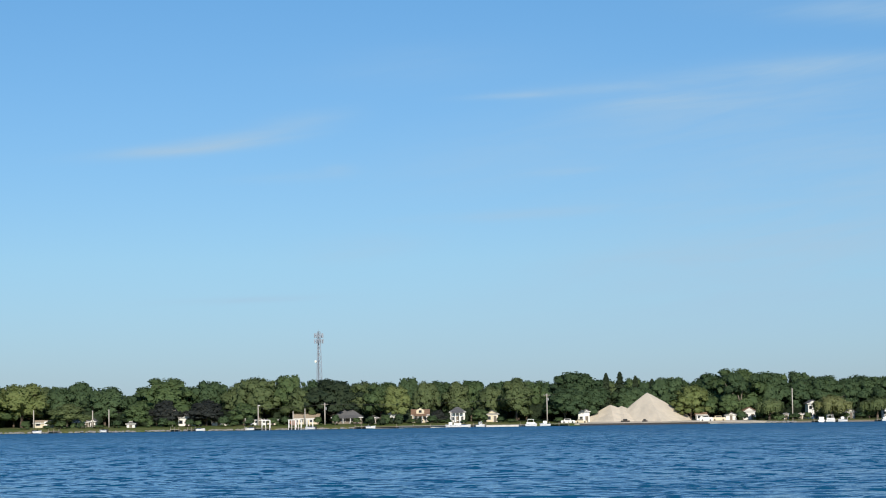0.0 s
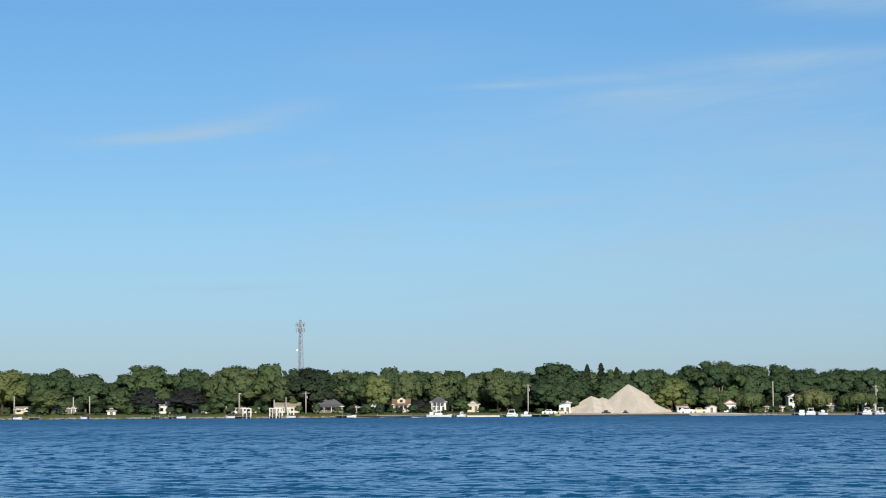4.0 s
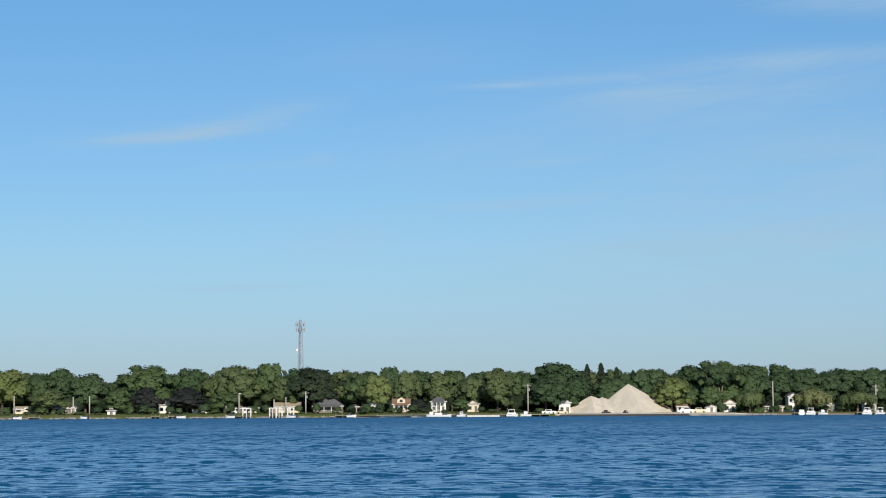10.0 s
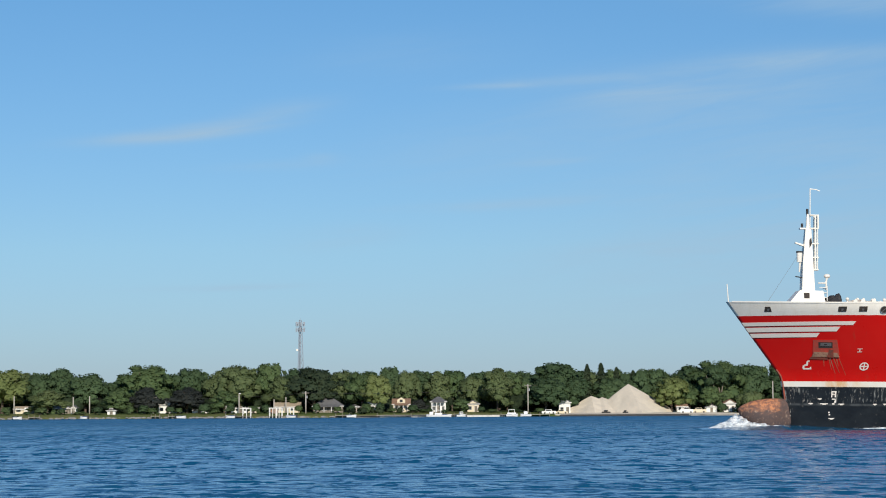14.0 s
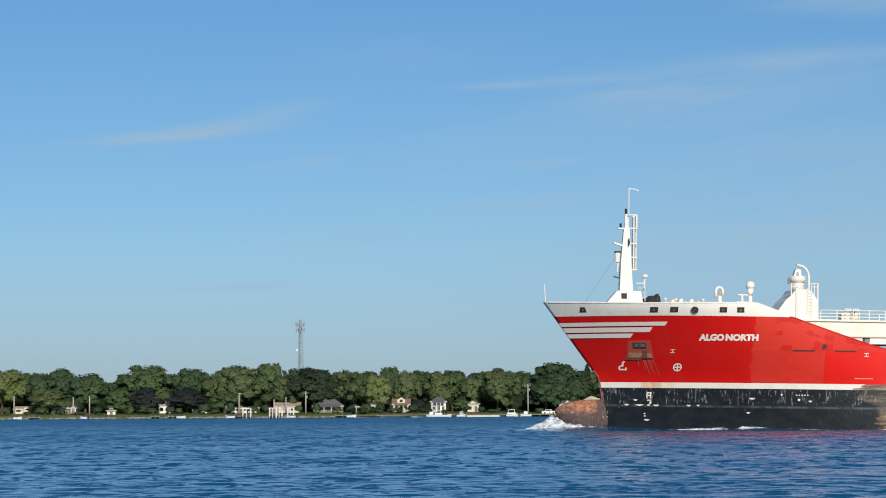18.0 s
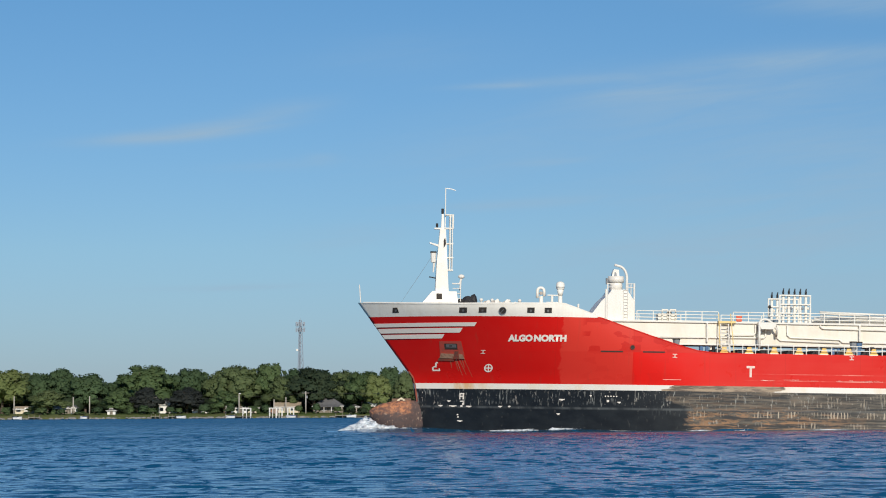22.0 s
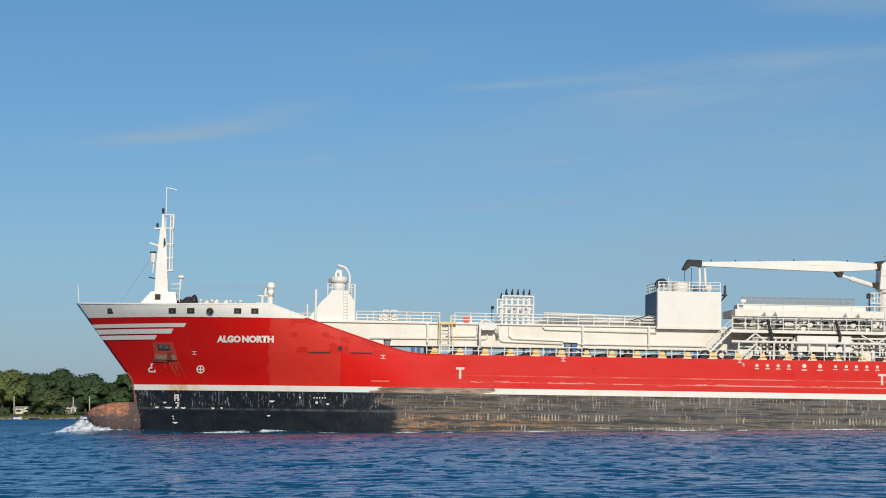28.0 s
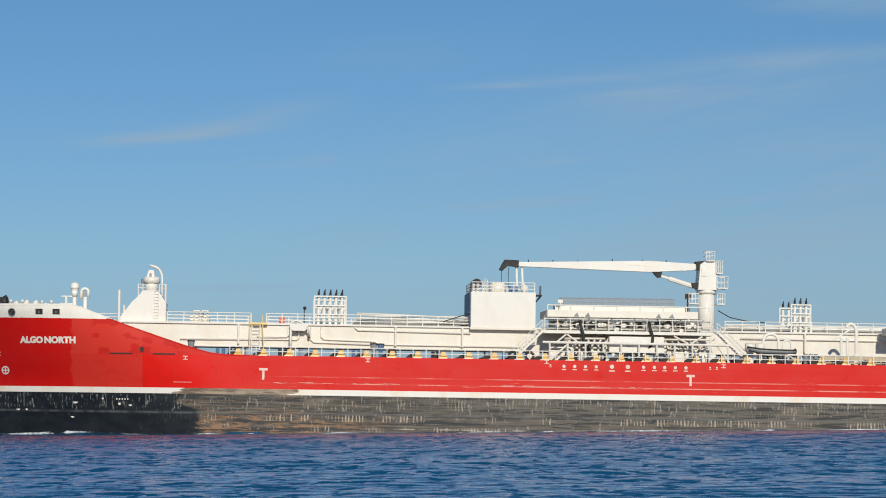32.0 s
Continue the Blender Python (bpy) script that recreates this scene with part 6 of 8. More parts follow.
def mesh_piece(name, me, parent, at, turn=(0, 0, 0)):
    ob = new(name, me)
    ob.parent = parent
    ob.matrix_basis = pose(*at, *turn)
    return ob


def shared(name, bm, material):
    me = bpy.data.meshes.new(name)
    bm.normal_update()
    bm.to_mesh(me)
    bm.free()
    me.materials.append(material)
    return me


POSTS = {}


def railing(s0, s1, y, z, height, gap=1.5, rails=3, material=None, r=0.042, name="railing", along=0, other=0.0):
    """A pipe rail along the ship (along=0) or across it (along=1), with a post every gap metres."""
    material = material or PIPEW
    bm = B()
    for k in range(rails):
        zz = z + height * (k + 1) / rails
        if along == 0:
            tube(bm, (s0, y, zz), (s1, y, zz), r, n=6)
        else:
            tube(bm, (y, s0, zz), (y, s1, zz), r, n=6)
    ob = part(name, bm, material, ship)
    key = (round(height, 2), r, material.name)
    if key not in POSTS:
        POSTS[key] = shared("post", tube(B(), (0, 0, 0), (0, 0, height), r * 1.15, n=6), material)
    n = max(1, round((s1 - s0) / gap))
    for i in range(n + 1):
        a = s0 + (s1 - s0) * i / n
        mesh_piece("post", POSTS[key], ob, (a, y, z) if along == 0 else (y, a, z))
    return ob


def ladder(p, q, width, rungs, parent, material=None, sideways=(0, 1, 0), r=0.04):
    p, q, w = Vector(p), Vector(q), Vector(sideways) * width / 2
    bm = B()
    for k in (-1, 1):
        tube(bm, p + w * k, q + w * k, r, n=6)
    for i in range(rungs):
        c = p.lerp(q, (i + 0.5) / rungs)
        tube(bm, c - w, c + w, r * 0.7, n=5)
    return part("ladder", bm, material or WHITE, parent)


# ---- foremast and forecastle gear ----
bm = B()
for za, zb, a0, a1, b0, b1, w0, w1 in ((11.25, 12.7, 5.0, 9.7, 5.5, 9.55, 1.6, 1.4), (12.7, 14.1, 5.7, 9.5, 6.9, 9.3, 1.2, 0.9), (13.9, 17.0, 7.2, 8.55, 7.32, 8.37, 0.6, 0.5),
                                       (17.0, 20.4, 7.32, 8.37, 7.62, 8.2, 0.5, 0.3), (20.4, 21.9, 7.72, 8.05, 7.78, 7.98, 0.2, 0.12)):
    lo = [bm.verts.new(p) for p in ((a0, -w0, za), (a1, -w0, za), (a1, w0, za), (a0, w0, za))]
    hi = [bm.verts.new(p) for p in ((b0, -w1, zb), (b1, -w1, zb), (b1, w1, zb), (b0, w1, zb))]
    bm.faces.new(lo[::-1])
    bm.faces.new(hi)
    for i in range(4):
        bm.faces.new((lo[i], lo[(i + 1) % 4], hi[(i + 1) % 4], hi[i]))
mast = part("foremast", bm, WHITE, ship, "white plated foremast with lamps and a ladder cage")
part("mast_lamp", tube(B(), (7.86, 0, 21.9), (7.86, 0, 22.45), 0.13), BLACK, mast, "black masthead lamp")
part("mast_lamp", tube(B(), (7.32, 0, 20.55), (7.32, 0, 20.95), 0.12), BLACK, mast, "black lamp on a bracket")
part("lamp_bracket", box(B(), (7.05, -0.25, 20.35), (7.75, 0.25, 20.5)), WHITE, mast)
part("lamp_bracket", slab(B(), [(6.6, 19.05), (7.5, 18.8), (7.5, 18.6), (6.6, 18.9)], 1, -0.2, 0.2), WHITE, mast)
part("horn", tube(tube(B(), (6.98, -0.3, 17.0), (6.98, -0.3, 17.95), 0.26, 0.30, 10), (6.98, -0.3, 16.0), (7.05, -0.3, 17.0), 0.07, 0.12, 8), WHITE, mast, "white cylindrical fog horn")
part("horn_cap", tube(B(), (6.98, -0.3, 17.95), (6.98, -0.3, 18.1), 0.33, 0.33, 10), BLACK, mast, "black cap")
part("horn_bracket", tube(B(), (6.6, -0.2, 15.55), (7.4, -0.2, 15.4), 0.06), DARK, mast)
part("radar_reflector", slab(B(), [(8.0, 18.5), (8.22, 18.9), (8.12, 19.5), (8.0, 19.3)], 1, -0.62, -0.52), DARK, mast, "dark hanging cable bundle")
part("antenna_pole", run(B(), [(8.14, 0, 20.3), (8.14, 0, 24.5), (8.7, 0, 24.45), (9.15, 0, 24.3)], 0.05), PIPEW, mast, "thin white pole with a bent tip")
bm = B()
for z in (16.25, 17.5, 18.9, 20.45, 21.8):
    run(bm, [(8.1, -0.3, z), (8.92, -0.3, z), (8.92, 0.3, z), (8.1, 0.3, z)], 0.07)
for y in (-0.3, 0.3):
    tube(bm, (8.9, y, 20.4), (8.9, y, 21.85), 0.10)
    tube(bm, (8.62, y, 16.2), (8.62, y, 21.85), 0.075)
    tube(bm, (8.86, y, 16.2), (8.86, y, 20.5), 0.05)
part("ladder_cage", bm, PIPEW, mast)
part("mast_window", box(B(), (7.3, -1.12, 13.3), (7.85, -0.9, 13.85)), DARK, mast, "dark square opening")
bm = run(B(), [(8.9, -0.4, 14.9), (9.6, -0.4, 14.9), (9.9, -0.4, 15.5)], 0.07)
ball(tube(bm, (9.7, -0.4, 14.2), (9.75, -0.4, 15.4), 0.09), (9.8, -0.4, 15.62), 0.28, (1.2, 1, 0.8))
part("floodlight", bm, WHITE, mast, "white floodlight on a bracket")
bm = B()
for z in (13.25, 13.75, 14.25):
    run(bm, [(8.9, -0.9, z + 0.15), (9.7, -0.9, z + 0.15), (9.7, 0.9, z + 0.15)], 0.035)
tube(bm, (9.7, -0.9, 13.1), (9.7, -0.9, 14.6), 0.045)
part("mast_railing", bm, WHITE, mast)
part("jackstaff", tube(B(), (-0.2, 0, 12.7), (-0.36, 0, 14.65), 0.06, 0.05), WHITE, ship, "thin white jackstaff at the stem")
part("forestay", tube(B(), (3.6, 0, 12.6), (7.3, 0, 18.3), 0.014, n=5), STEEL, ship, "thin wire stay")

bm = B()
for s, y, z, r, wide, tall in ((10.85, 0.2, 12.85, 0.55, 1.0, 2.0), (10.3, 0.4, 12.85, 0.55, 1.1, 1.8), (9.75, 0.0, 12.75, 0.5, 1.2, 1.5), (10.5, -0.5, 12.5, 0.6, 1.3, 1.6)):
    bmesh.ops.create_icosphere(bm, subdivisions=2, radius=r, matrix=Matrix.Translation((s, y, z)) @ Matrix.Rotation(radians(20), 4, "Y") @ Matrix.Diagonal((wide, 1.3, tall, 1)))
for v in bm.verts:
    v.co += Vector(noise.noise_vector(v.co * 1.7)) * 0.16
part("rope_pile", bm, BLACK, ship, "black tarpaulin-covered drums on the forecastle")
part("rope_pile_stand", box(B(), (9.4, -0.8, 11.25), (11.4, 1.0, 12.3)), GREYP, ship)


def winch(s, y, drum=0.62, tall=13.75):
    bm = B()
    box(bm, (s - 0.9, y - 1.3, 11.25), (s + 0.9, y + 1.3, 11.7))
    w = part("mooring_winch", bm, GREYP, ship, "grey mooring winch on the forecastle")
    part("drum", tube(B(), (s, y - 1.0, 12.6), (s, y + 0.9, 12.6), drum, n=14), STEEL, w)
    for k in (-1.05, -0.1, 0.9):
        part("drum_flange", tube(B(), (s, y + k, 12.6), (s, y + k + 0.1, 12.6), drum + 0.12, n=16), STEEL, w)
    part("winch_frame", slab(B(), [(s - 0.32, 11.7), (s + 0.3, 11.7), (s + 0.24, tall - 0.1), (s + 0.08, tall), (s - 0.14, tall - 0.2)], 1, y - 1.25, y - 1.12), WHITE, w)
    part("gear_case", box(B(), (s + 0.3, y - 1.0, 11.7), (s + 0.62, y + 0.6, tall - 0.3), 0.05), DARK if drum < 0.55 else CREAM, w)


for s, y, drum, tall in ((12.35, -0.4, 0.5, 13.3), (13.3, 0.2, 0.6, 13.45), (14.25, -0.4, 0.5, 13.4), (15.1, 0.4, 0.4, 13.2)):
    winch(s, y, drum, tall)
bm = B()
for s, y, r in ((12.9, -0.6, 0.08), (14.7, 0.4, 0.1), (15.7, -0.4, 0.08), (11.8, -0.8, 0.08)):
    ball(tube(bm, (s, y, 11.3), (s, y, 13.15), r, n=8), (s, y, 13.3), 0.19, n=6)
part("air_pipe", bm, WHITE, ship, "white deck air pipes")


HOOD_Y, DOME_Y = 5.1, -8.7      # the two stand on opposite sides of the forecastle
d = part("searchlight_post", tube(B(), (18.5, HOOD_Y, 11.25), (18.5, HOOD_Y, 14.1), 0.24, 0.2, 10), PIPEW, ship, "white searchlight post with a rounded hood", smooth=True)
hood = [(18.1, HOOD_Y, 13.9), (18.1, HOOD_Y, 14.5)] + [(18.45 - 0.35 * math.cos(a), HOOD_Y, 14.62 + 0.35 * math.sin(a)) for a in [i * math.pi / 10 for i in range(11)]] + [(18.8, HOOD_Y, 14.1)]
part("hood", run(B(), hood, 0.15, 10), PIPEW, d, smooth=True)
part("searchlight", tube(B(), (18.45, HOOD_Y + 0.1, 14.4), (18.45, HOOD_Y - 0.3, 14.4), 0.16, 0.18, 10), STEEL, d)
part("lamp_railing", run(B(), [(16.6, HOOD_Y, 12.6), (16.9, HOOD_Y, 13.05), (18.2, HOOD_Y, 13.1)], 0.07), PIPEW, d)
d = part("satellite_dome_post", tube(tube(B(), (18.75, DOME_Y, 11.25), (18.75, DOME_Y, 13.4), 0.24, 0.2, 10), (18.75, DOME_Y, 13.4), (18.75, DOME_Y, 14.0), 0.2, 0.34, 12), PIPEW, ship, "white satellite dome on a tapered post", smooth=True)
part("dome", tube(ball(ball(B(), (18.75, DOME_Y, 14.5), 0.42, (1, 1, 0.75), 14), (18.75, DOME_Y, 14.15), 0.40, (1, 1, 0.6), 14), (18.75, DOME_Y, 14.15), (18.75, DOME_Y, 14.5), 0.40, 0.42, 16), PIPEW, d, smooth=True)
bm = run(B(), [(17.4, DOME_Y, 12.75), (18.6, DOME_Y, 12.75)], 0.07)
run(bm, [(17.5, DOME_Y, 13.45), (18.6, DOME_Y, 13.45)], 0.07)
part("dome_bracket", run(bm, [(17.95, DOME_Y, 12.7), (17.95, DOME_Y, 13.5)], 0.12), PIPEW, d)
part("signal_pole", tube(B(), (23.05, -9.9, 11.0), (23.05, -9.9, 14.1), 0.13, 0.12), PIPEW, ship, "white pole")
part("signal_pole", tube(B(), (22.4, 5.5, 11.2), (22.4, 5.5, 13.4), 0.10, 0.10), PIPEW, ship, "short white pole")

# ventilator house behind the forecastle
house = part("ventilator_house", slab(B(), [(21.9, 10.9), (23.7, 13.35), (24.35, 13.95), (24.75, 14.5), (26.2, 14.5), (26.6, 14.0), (26.95, 13.4), (26.98, 10.9)], 1, -2.3, 2.3), WHITE, ship, "white sloping ventilator house with a cowl top")
part("cowl", tube(tube(B(), (25.45, 0, 14.5), (25.45, 0, 15.55), 0.68, 0.66, 16), (25.45, 0, 15.35), (25.45, 0, 15.95), 0.84, 0.80, 16), WHITE, house, smooth=True)
part("cowl_top", slab(B(), [(25.0, 15.9), (25.75, 15.9), (25.7, 16.6), (25.2, 16.66), (25.05, 16.3)], 1, -0.4, 0.4), WHITE, house)
part("cowl_mouth", slab(B(), [(25.2, 15.97), (25.5, 15.97), (25.42, 16.35), (25.27, 16.35)], 1, -0.43, -0.38), GREYP, house)
arc = [(26.5, -0.4, 13.0), (26.52, -0.4, 15.6)] + [(25.55 + 0.97 * math.cos(a), -0.4, 15.75 + 1.25 * math.sin(a)) for a in [i * math.pi / 48 for i in range(0, 24)]] + [(25.25, -0.4, 17.1)]
part("gooseneck_pipe", run(B(), arc, 0.13, 8), WHITE, house, "white gooseneck vent pipe", smooth=True)
ladder((26.1, -2.36, 11.3), (26.1, -2.36, 14.6), 0.42, 11, house, sideways=(1, 0, 0))
bm = B()
for s, z, r in ((24.3, 13.9, 0.07), (24.75, 14.4, 0.05), (26.35, 14.2, 0.05), (26.98, 11.0, 0.10), (26.65, 14.0, 0.05)):
    tube(bm, (s, -2.2, z), (s, -2.2, 15.15), r)
for z in (14.75, 15.1):
    run(bm, [(24.3, -2.2, z), (25.0, -2.2, z)], 0.04)
    run(bm, [(26.3, -2.2, z), (26.98, -2.2, z)], 0.04)
part("house_railing", bm, WHITE, house)
part("cowl_motor", tube(B(), (24.62, 0.0, 15.15), (24.62, 0.0, 15.75), 0.2), GREYP, house)

# ---- the cargo trunk: a long cream pipe house on legs along the middle of the deck ----
# Its gear is laid out about a face at y = -7.5, and the whole then stands further inboard.
before_trunk = list(ship.children)
trunk = part("cargo_trunk", box(B(), (23.0, -7.5, 9.0), (136, -0.6, 11.16)), CREAM, ship, "long cream raised cargo trunk")
leg = shared("trunk_leg", box(B(), (-0.09, -0.09, 7.8), (0.09, 0.09, 9.25)), CREAM)
for i in range(23):
    for y in (-7.0, -1.2):
        mesh_piece("trunk_leg", leg, trunk, (25.0 + 4.86 * i, y, 0))
part("trunk_lip", box(B(), (22.6, -7.72, 11.1), (136, -0.4, 11.26)), WHITE, trunk)
part("trunk_kick", box(B(), (24.0, -7.56, 8.94), (136, -7.44, 9.04)), WHITE, trunk)
seam = shared("plate_seam", box(B(), (-0.02, -0.012, 9.1), (0.02, 0.0, 11.08)), CREAM)
for i in range(18):
    mesh_piece("plate_seam", seam, trunk, (28.0 + 6.1 * i, -7.5, 0))

for s0, s1 in ((27.2, 35.4), (36.9, 56.9), (82.5, 86.0), (86.6, 110.0)):
    railing(s0, s1, -7.3, 11.26, 0.95, 1.55)
for s0, s1 in ((19.8, 35.0), (37.0, 56.0), (84.0, 110.0)):
    railing(s0, s1, -0.6, 11.26, 0.95, 2.2)
railing(33.6, 62.0, -11.25, 8.0, 0.92, 1.22, 2, r=0.04, name="deck_edge_railing")
railing(62.0, 110.0, -11.25, 8.0, 0.92, 1.22, 2, r=0.04, name="deck_edge_railing")

# deck-edge frames: yellow ends, dark webs behind, an added black block forward of each end
web = shared("frame_web", slab(B(), [(-10.6, 0), (10.6, 0), (10.6, 0.55), (-10.2, 0.6), (-10.5, 0.5)], 0, -0.06, 0.06), DARK)
end = shared("frame_end", slab(B(), [(-0.50, -0.05), (0.50, -0.05), (0.26, 0.36), (0.19, 0.66), (-0.19, 0.66), (-0.26, 0.36)], 1, -0.12, 0.12), YELLOW)
black_block = shared("frame_chock", slab(B(), [(-0.55, 0.0), (0.35, 0.0), (0.4, 0.52), (0.1, 0.6), (-0.2, 0.42), (-0.5, 0.2)], 1, -0.2, 0.2), BLACK)
foot = shared("frame_foot", box(B(), (-0.42, -0.14, -0.02), (0.42, 0.14, 0.1)), MARK)
frames = part("frame_rail", box(B(), (34.0, -10.9, 8.0), (110, -10.78, 8.10)), RED, ship)
for i in range(31):
    s = 34.37 + 2.43 * i
    mesh_piece("frame_web", web, frames, (s, 0, 8.0))
    mesh_piece("frame_end", end, frames, (s, -10.75, 8.04))
    mesh_piece("frame_foot", foot, frames, (s - 0.1, -11.0, 8.03))
    mesh_piece("frame_chock", black_block, frames, (s - 0.55, -10.1, 8.02))

# deck fittings between the frames
for s, mat in ((29.9, GREYP), (47.2, GREYP), (47.9, BLUEP)):
    y = -9.8 if mat is GREYP else -9.2
    w = part("deck_vent", tube(tube(B(), (s, y, 7.95), (s, y, 9.0), 0.2, 0.2, 10), (s, y, 8.8), (s, y, 9.36), 0.28, 0.36, 10), mat, ship, "mushroom deck vent")
    part("vent_top", tube(B(), (s, y, 9.34), (s, y, 9.45), 0.4, 0.34, 10), DARK, w)
for i, s in enumerate((32.4, 33.6, 38.3, 45.3, 48.6, 52.9, 59.7, 66.1, 71.0, 78.2, 86.5)):
    bm = B()
    tube(bm, (s, -9.4, 7.95), (s, -9.4, 8.75), 0.17, n=8)
    tube(bm, (s + 0.55, -9.4, 7.95), (s + 0.55, -9.4, 8.75), 0.17, n=8)
    box(bm, (s - 0.35, -9.65, 7.95), (s + 0.9, -9.15, 8.1))
    part("bollard", bm, BLACK if i % 3 else BLUEP, ship, "double deck bollard")
for s in (48.9, 60.5, 62.1, 69.0, 71.6, 74.8, 85.9):
    bm = B()
    for i in range(14):
        a, b = i * math.pi / 7, (i + 1) * math.pi / 7
        tube(bm, (s + 0.38 * math.cos(a), -10.2, 8.46 + 0.38 * math.sin(a)), (s + 0.38 * math.cos(b), -10.2, 8.46 + 0.38 * math.sin(b)), 0.13, n=6)
    part("tyre_fender", bm, BLACK, ship, "black tyre fender on deck")

# long pipes on the trunk side and top
for r, line in ((0.085, [(28.5, 9.62), (39.9, 9.72), (40.1, 9.9), (40.1, 11.0)]), (0.085, [(36.0, 9.9), (38.9, 9.98), (39.1, 10.2), (39.1, 11.0)]),
                (0.085, [(41.3, 11.0), (41.3, 9.75), (41.6, 9.5), (47.6, 9.36)]), (0.085, [(42.3, 11.0), (42.3, 10.05), (42.6, 9.8), (47.6, 9.68), (47.9, 9.4), (62.0, 9.34)]),
                (0.10, [(45.6, 11.0), (45.9, 10.75), (57.0, 10.6)]), (0.10, [(84.0, 10.55), (110, 10.5)])):
    part("trunk_pipe", run(B(), [(s, -7.65, z) for s, z in line], r, 8), PIPEW, trunk, smooth=True)
for s in (34.2, 49.6, 56.2, 90.5):
    part("trunk_standpipe", tube(B(), (s, -7.8, 9.25), (s, -7.8, 11.1), 0.10, n=8), PIPEW, trunk)
for y, z in ((-6.4, 11.6), (-5.6, 11.75), (-4.6, 11.6), (-3.0, 11.7), (-2.0, 11.6)):
    part("cargo_pipe", tube(B(), (45.5, y, z), (57.0, y, z + 0.05), 0.16, n=8), PIPEW, trunk, "white cargo pipe along the trunk top", smooth=True)
    part("cargo_pipe", tube(B(), (83.0, y, z), (112.0, y, z), 0.18, n=8), PIPEW, trunk, "white cargo pipe along the trunk top", smooth=True)
for z0, z1, y in ((11.75, 12.25, -6.9), (11.5, 12.0, -7.0), (12.1, 12.4, -6.7)):
    part("cargo_pipe", tube(B(), (57.0, y, z0), (45.8, y, z1), 0.09, n=8), PIPEW, trunk, "white pipe sloping down to the deckhouse", smooth=True)

# deck stair and pipe platform
st = ladder((35.9, -8.4, 8.3), (35.9, -7.9, 11.2), 0.8, 9, ship, WHITE, (1, 0, 0), 0.06)
part("stair_rail", run(run(B(), [(36.7, -8.8, 8.2), (36.5, -8.0, 12.0)], 0.05), [(35.3, -8.8, 8.2), (35.3, -8.0, 12.0)], 0.05), CREAMY, st, "pale yellow stair handrails")
part("stair_landing", box(B(), (35.3, -8.1, 11.1), (37.0, -7.3, 11.3)), CREAMY, st)
pl = part("pipe_platform", slab(B(), [(39.2, 11.2), (41.0, 11.2), (41.0, 11.05), (40.7, 10.55), (39.5, 10.55), (39.2, 11.05)], 1, -8.6, -7.5), WHITE, ship, "small white platform bracketed on the trunk side")
part("pipe_bend", run(B(), [(39.3, -8.5, 8.6), (39.3, -8.5, 11.1)] + [(39.85 - 0.55 * math.cos(a), -8.5, 11.1 + 0.42 * math.sin(a)) for a in [i * math.pi / 10 for i in range(9)]] + [(40.6, -8.5, 11.15), (41.1, -8.4, 10.5), (41.1, -8.0, 9.9)], 0.12, 8), WHITE, ship, "white bent pipe beside the trunk", smooth=True)
part("lifebuoy", box(B(), (38.1, -3.0, 11.45), (38.7, -2.85, 12.1), 0.05), ORANGE, ship, "red lifebuoy box on the rail")
part("deck_lamp", ball(tube(B(), (40.6, -7.0, 11.2), (40.6, -7.0, 12.7), 0.05), (40.65, -7.0, 12.8), 0.18, n=6), DARK, ship)
eq = part("valve_station", box(B(), (29.4, -6.9, 11.26), (31.3, -5.5, 12.0)), CREAM, ship, "cream valve station on the trunk top")
for k in (29.8, 30.6):
    part("valve_frame", run(B(), [(k, -7.0, 11.3), (k, -7.0, 12.35), (k + 0.55, -7.0, 12.35), (k + 0.55, -7.0, 11.3)], 0.07), CREAM, eq)
part("valve_wheel", tube(B(), (30.5, -7.05, 12.0), (30.5, -6.95, 12.0), 0.25, n=12), DARK, eq)


# set everything but the deck-edge gear inboard
for ob in ship.children:
    if ob not in before_trunk and ob.name.split(".")[0] not in ("deck_edge_railing", "frame_rail", "deck_vent", "bollard", "tyre_fender"):
        ob.matrix_basis = Matrix.Translation((0, 4.7, -0.044)) @ Matrix.Diagonal((1, 1, 1.022, 1)) @ ob.matrix_basis


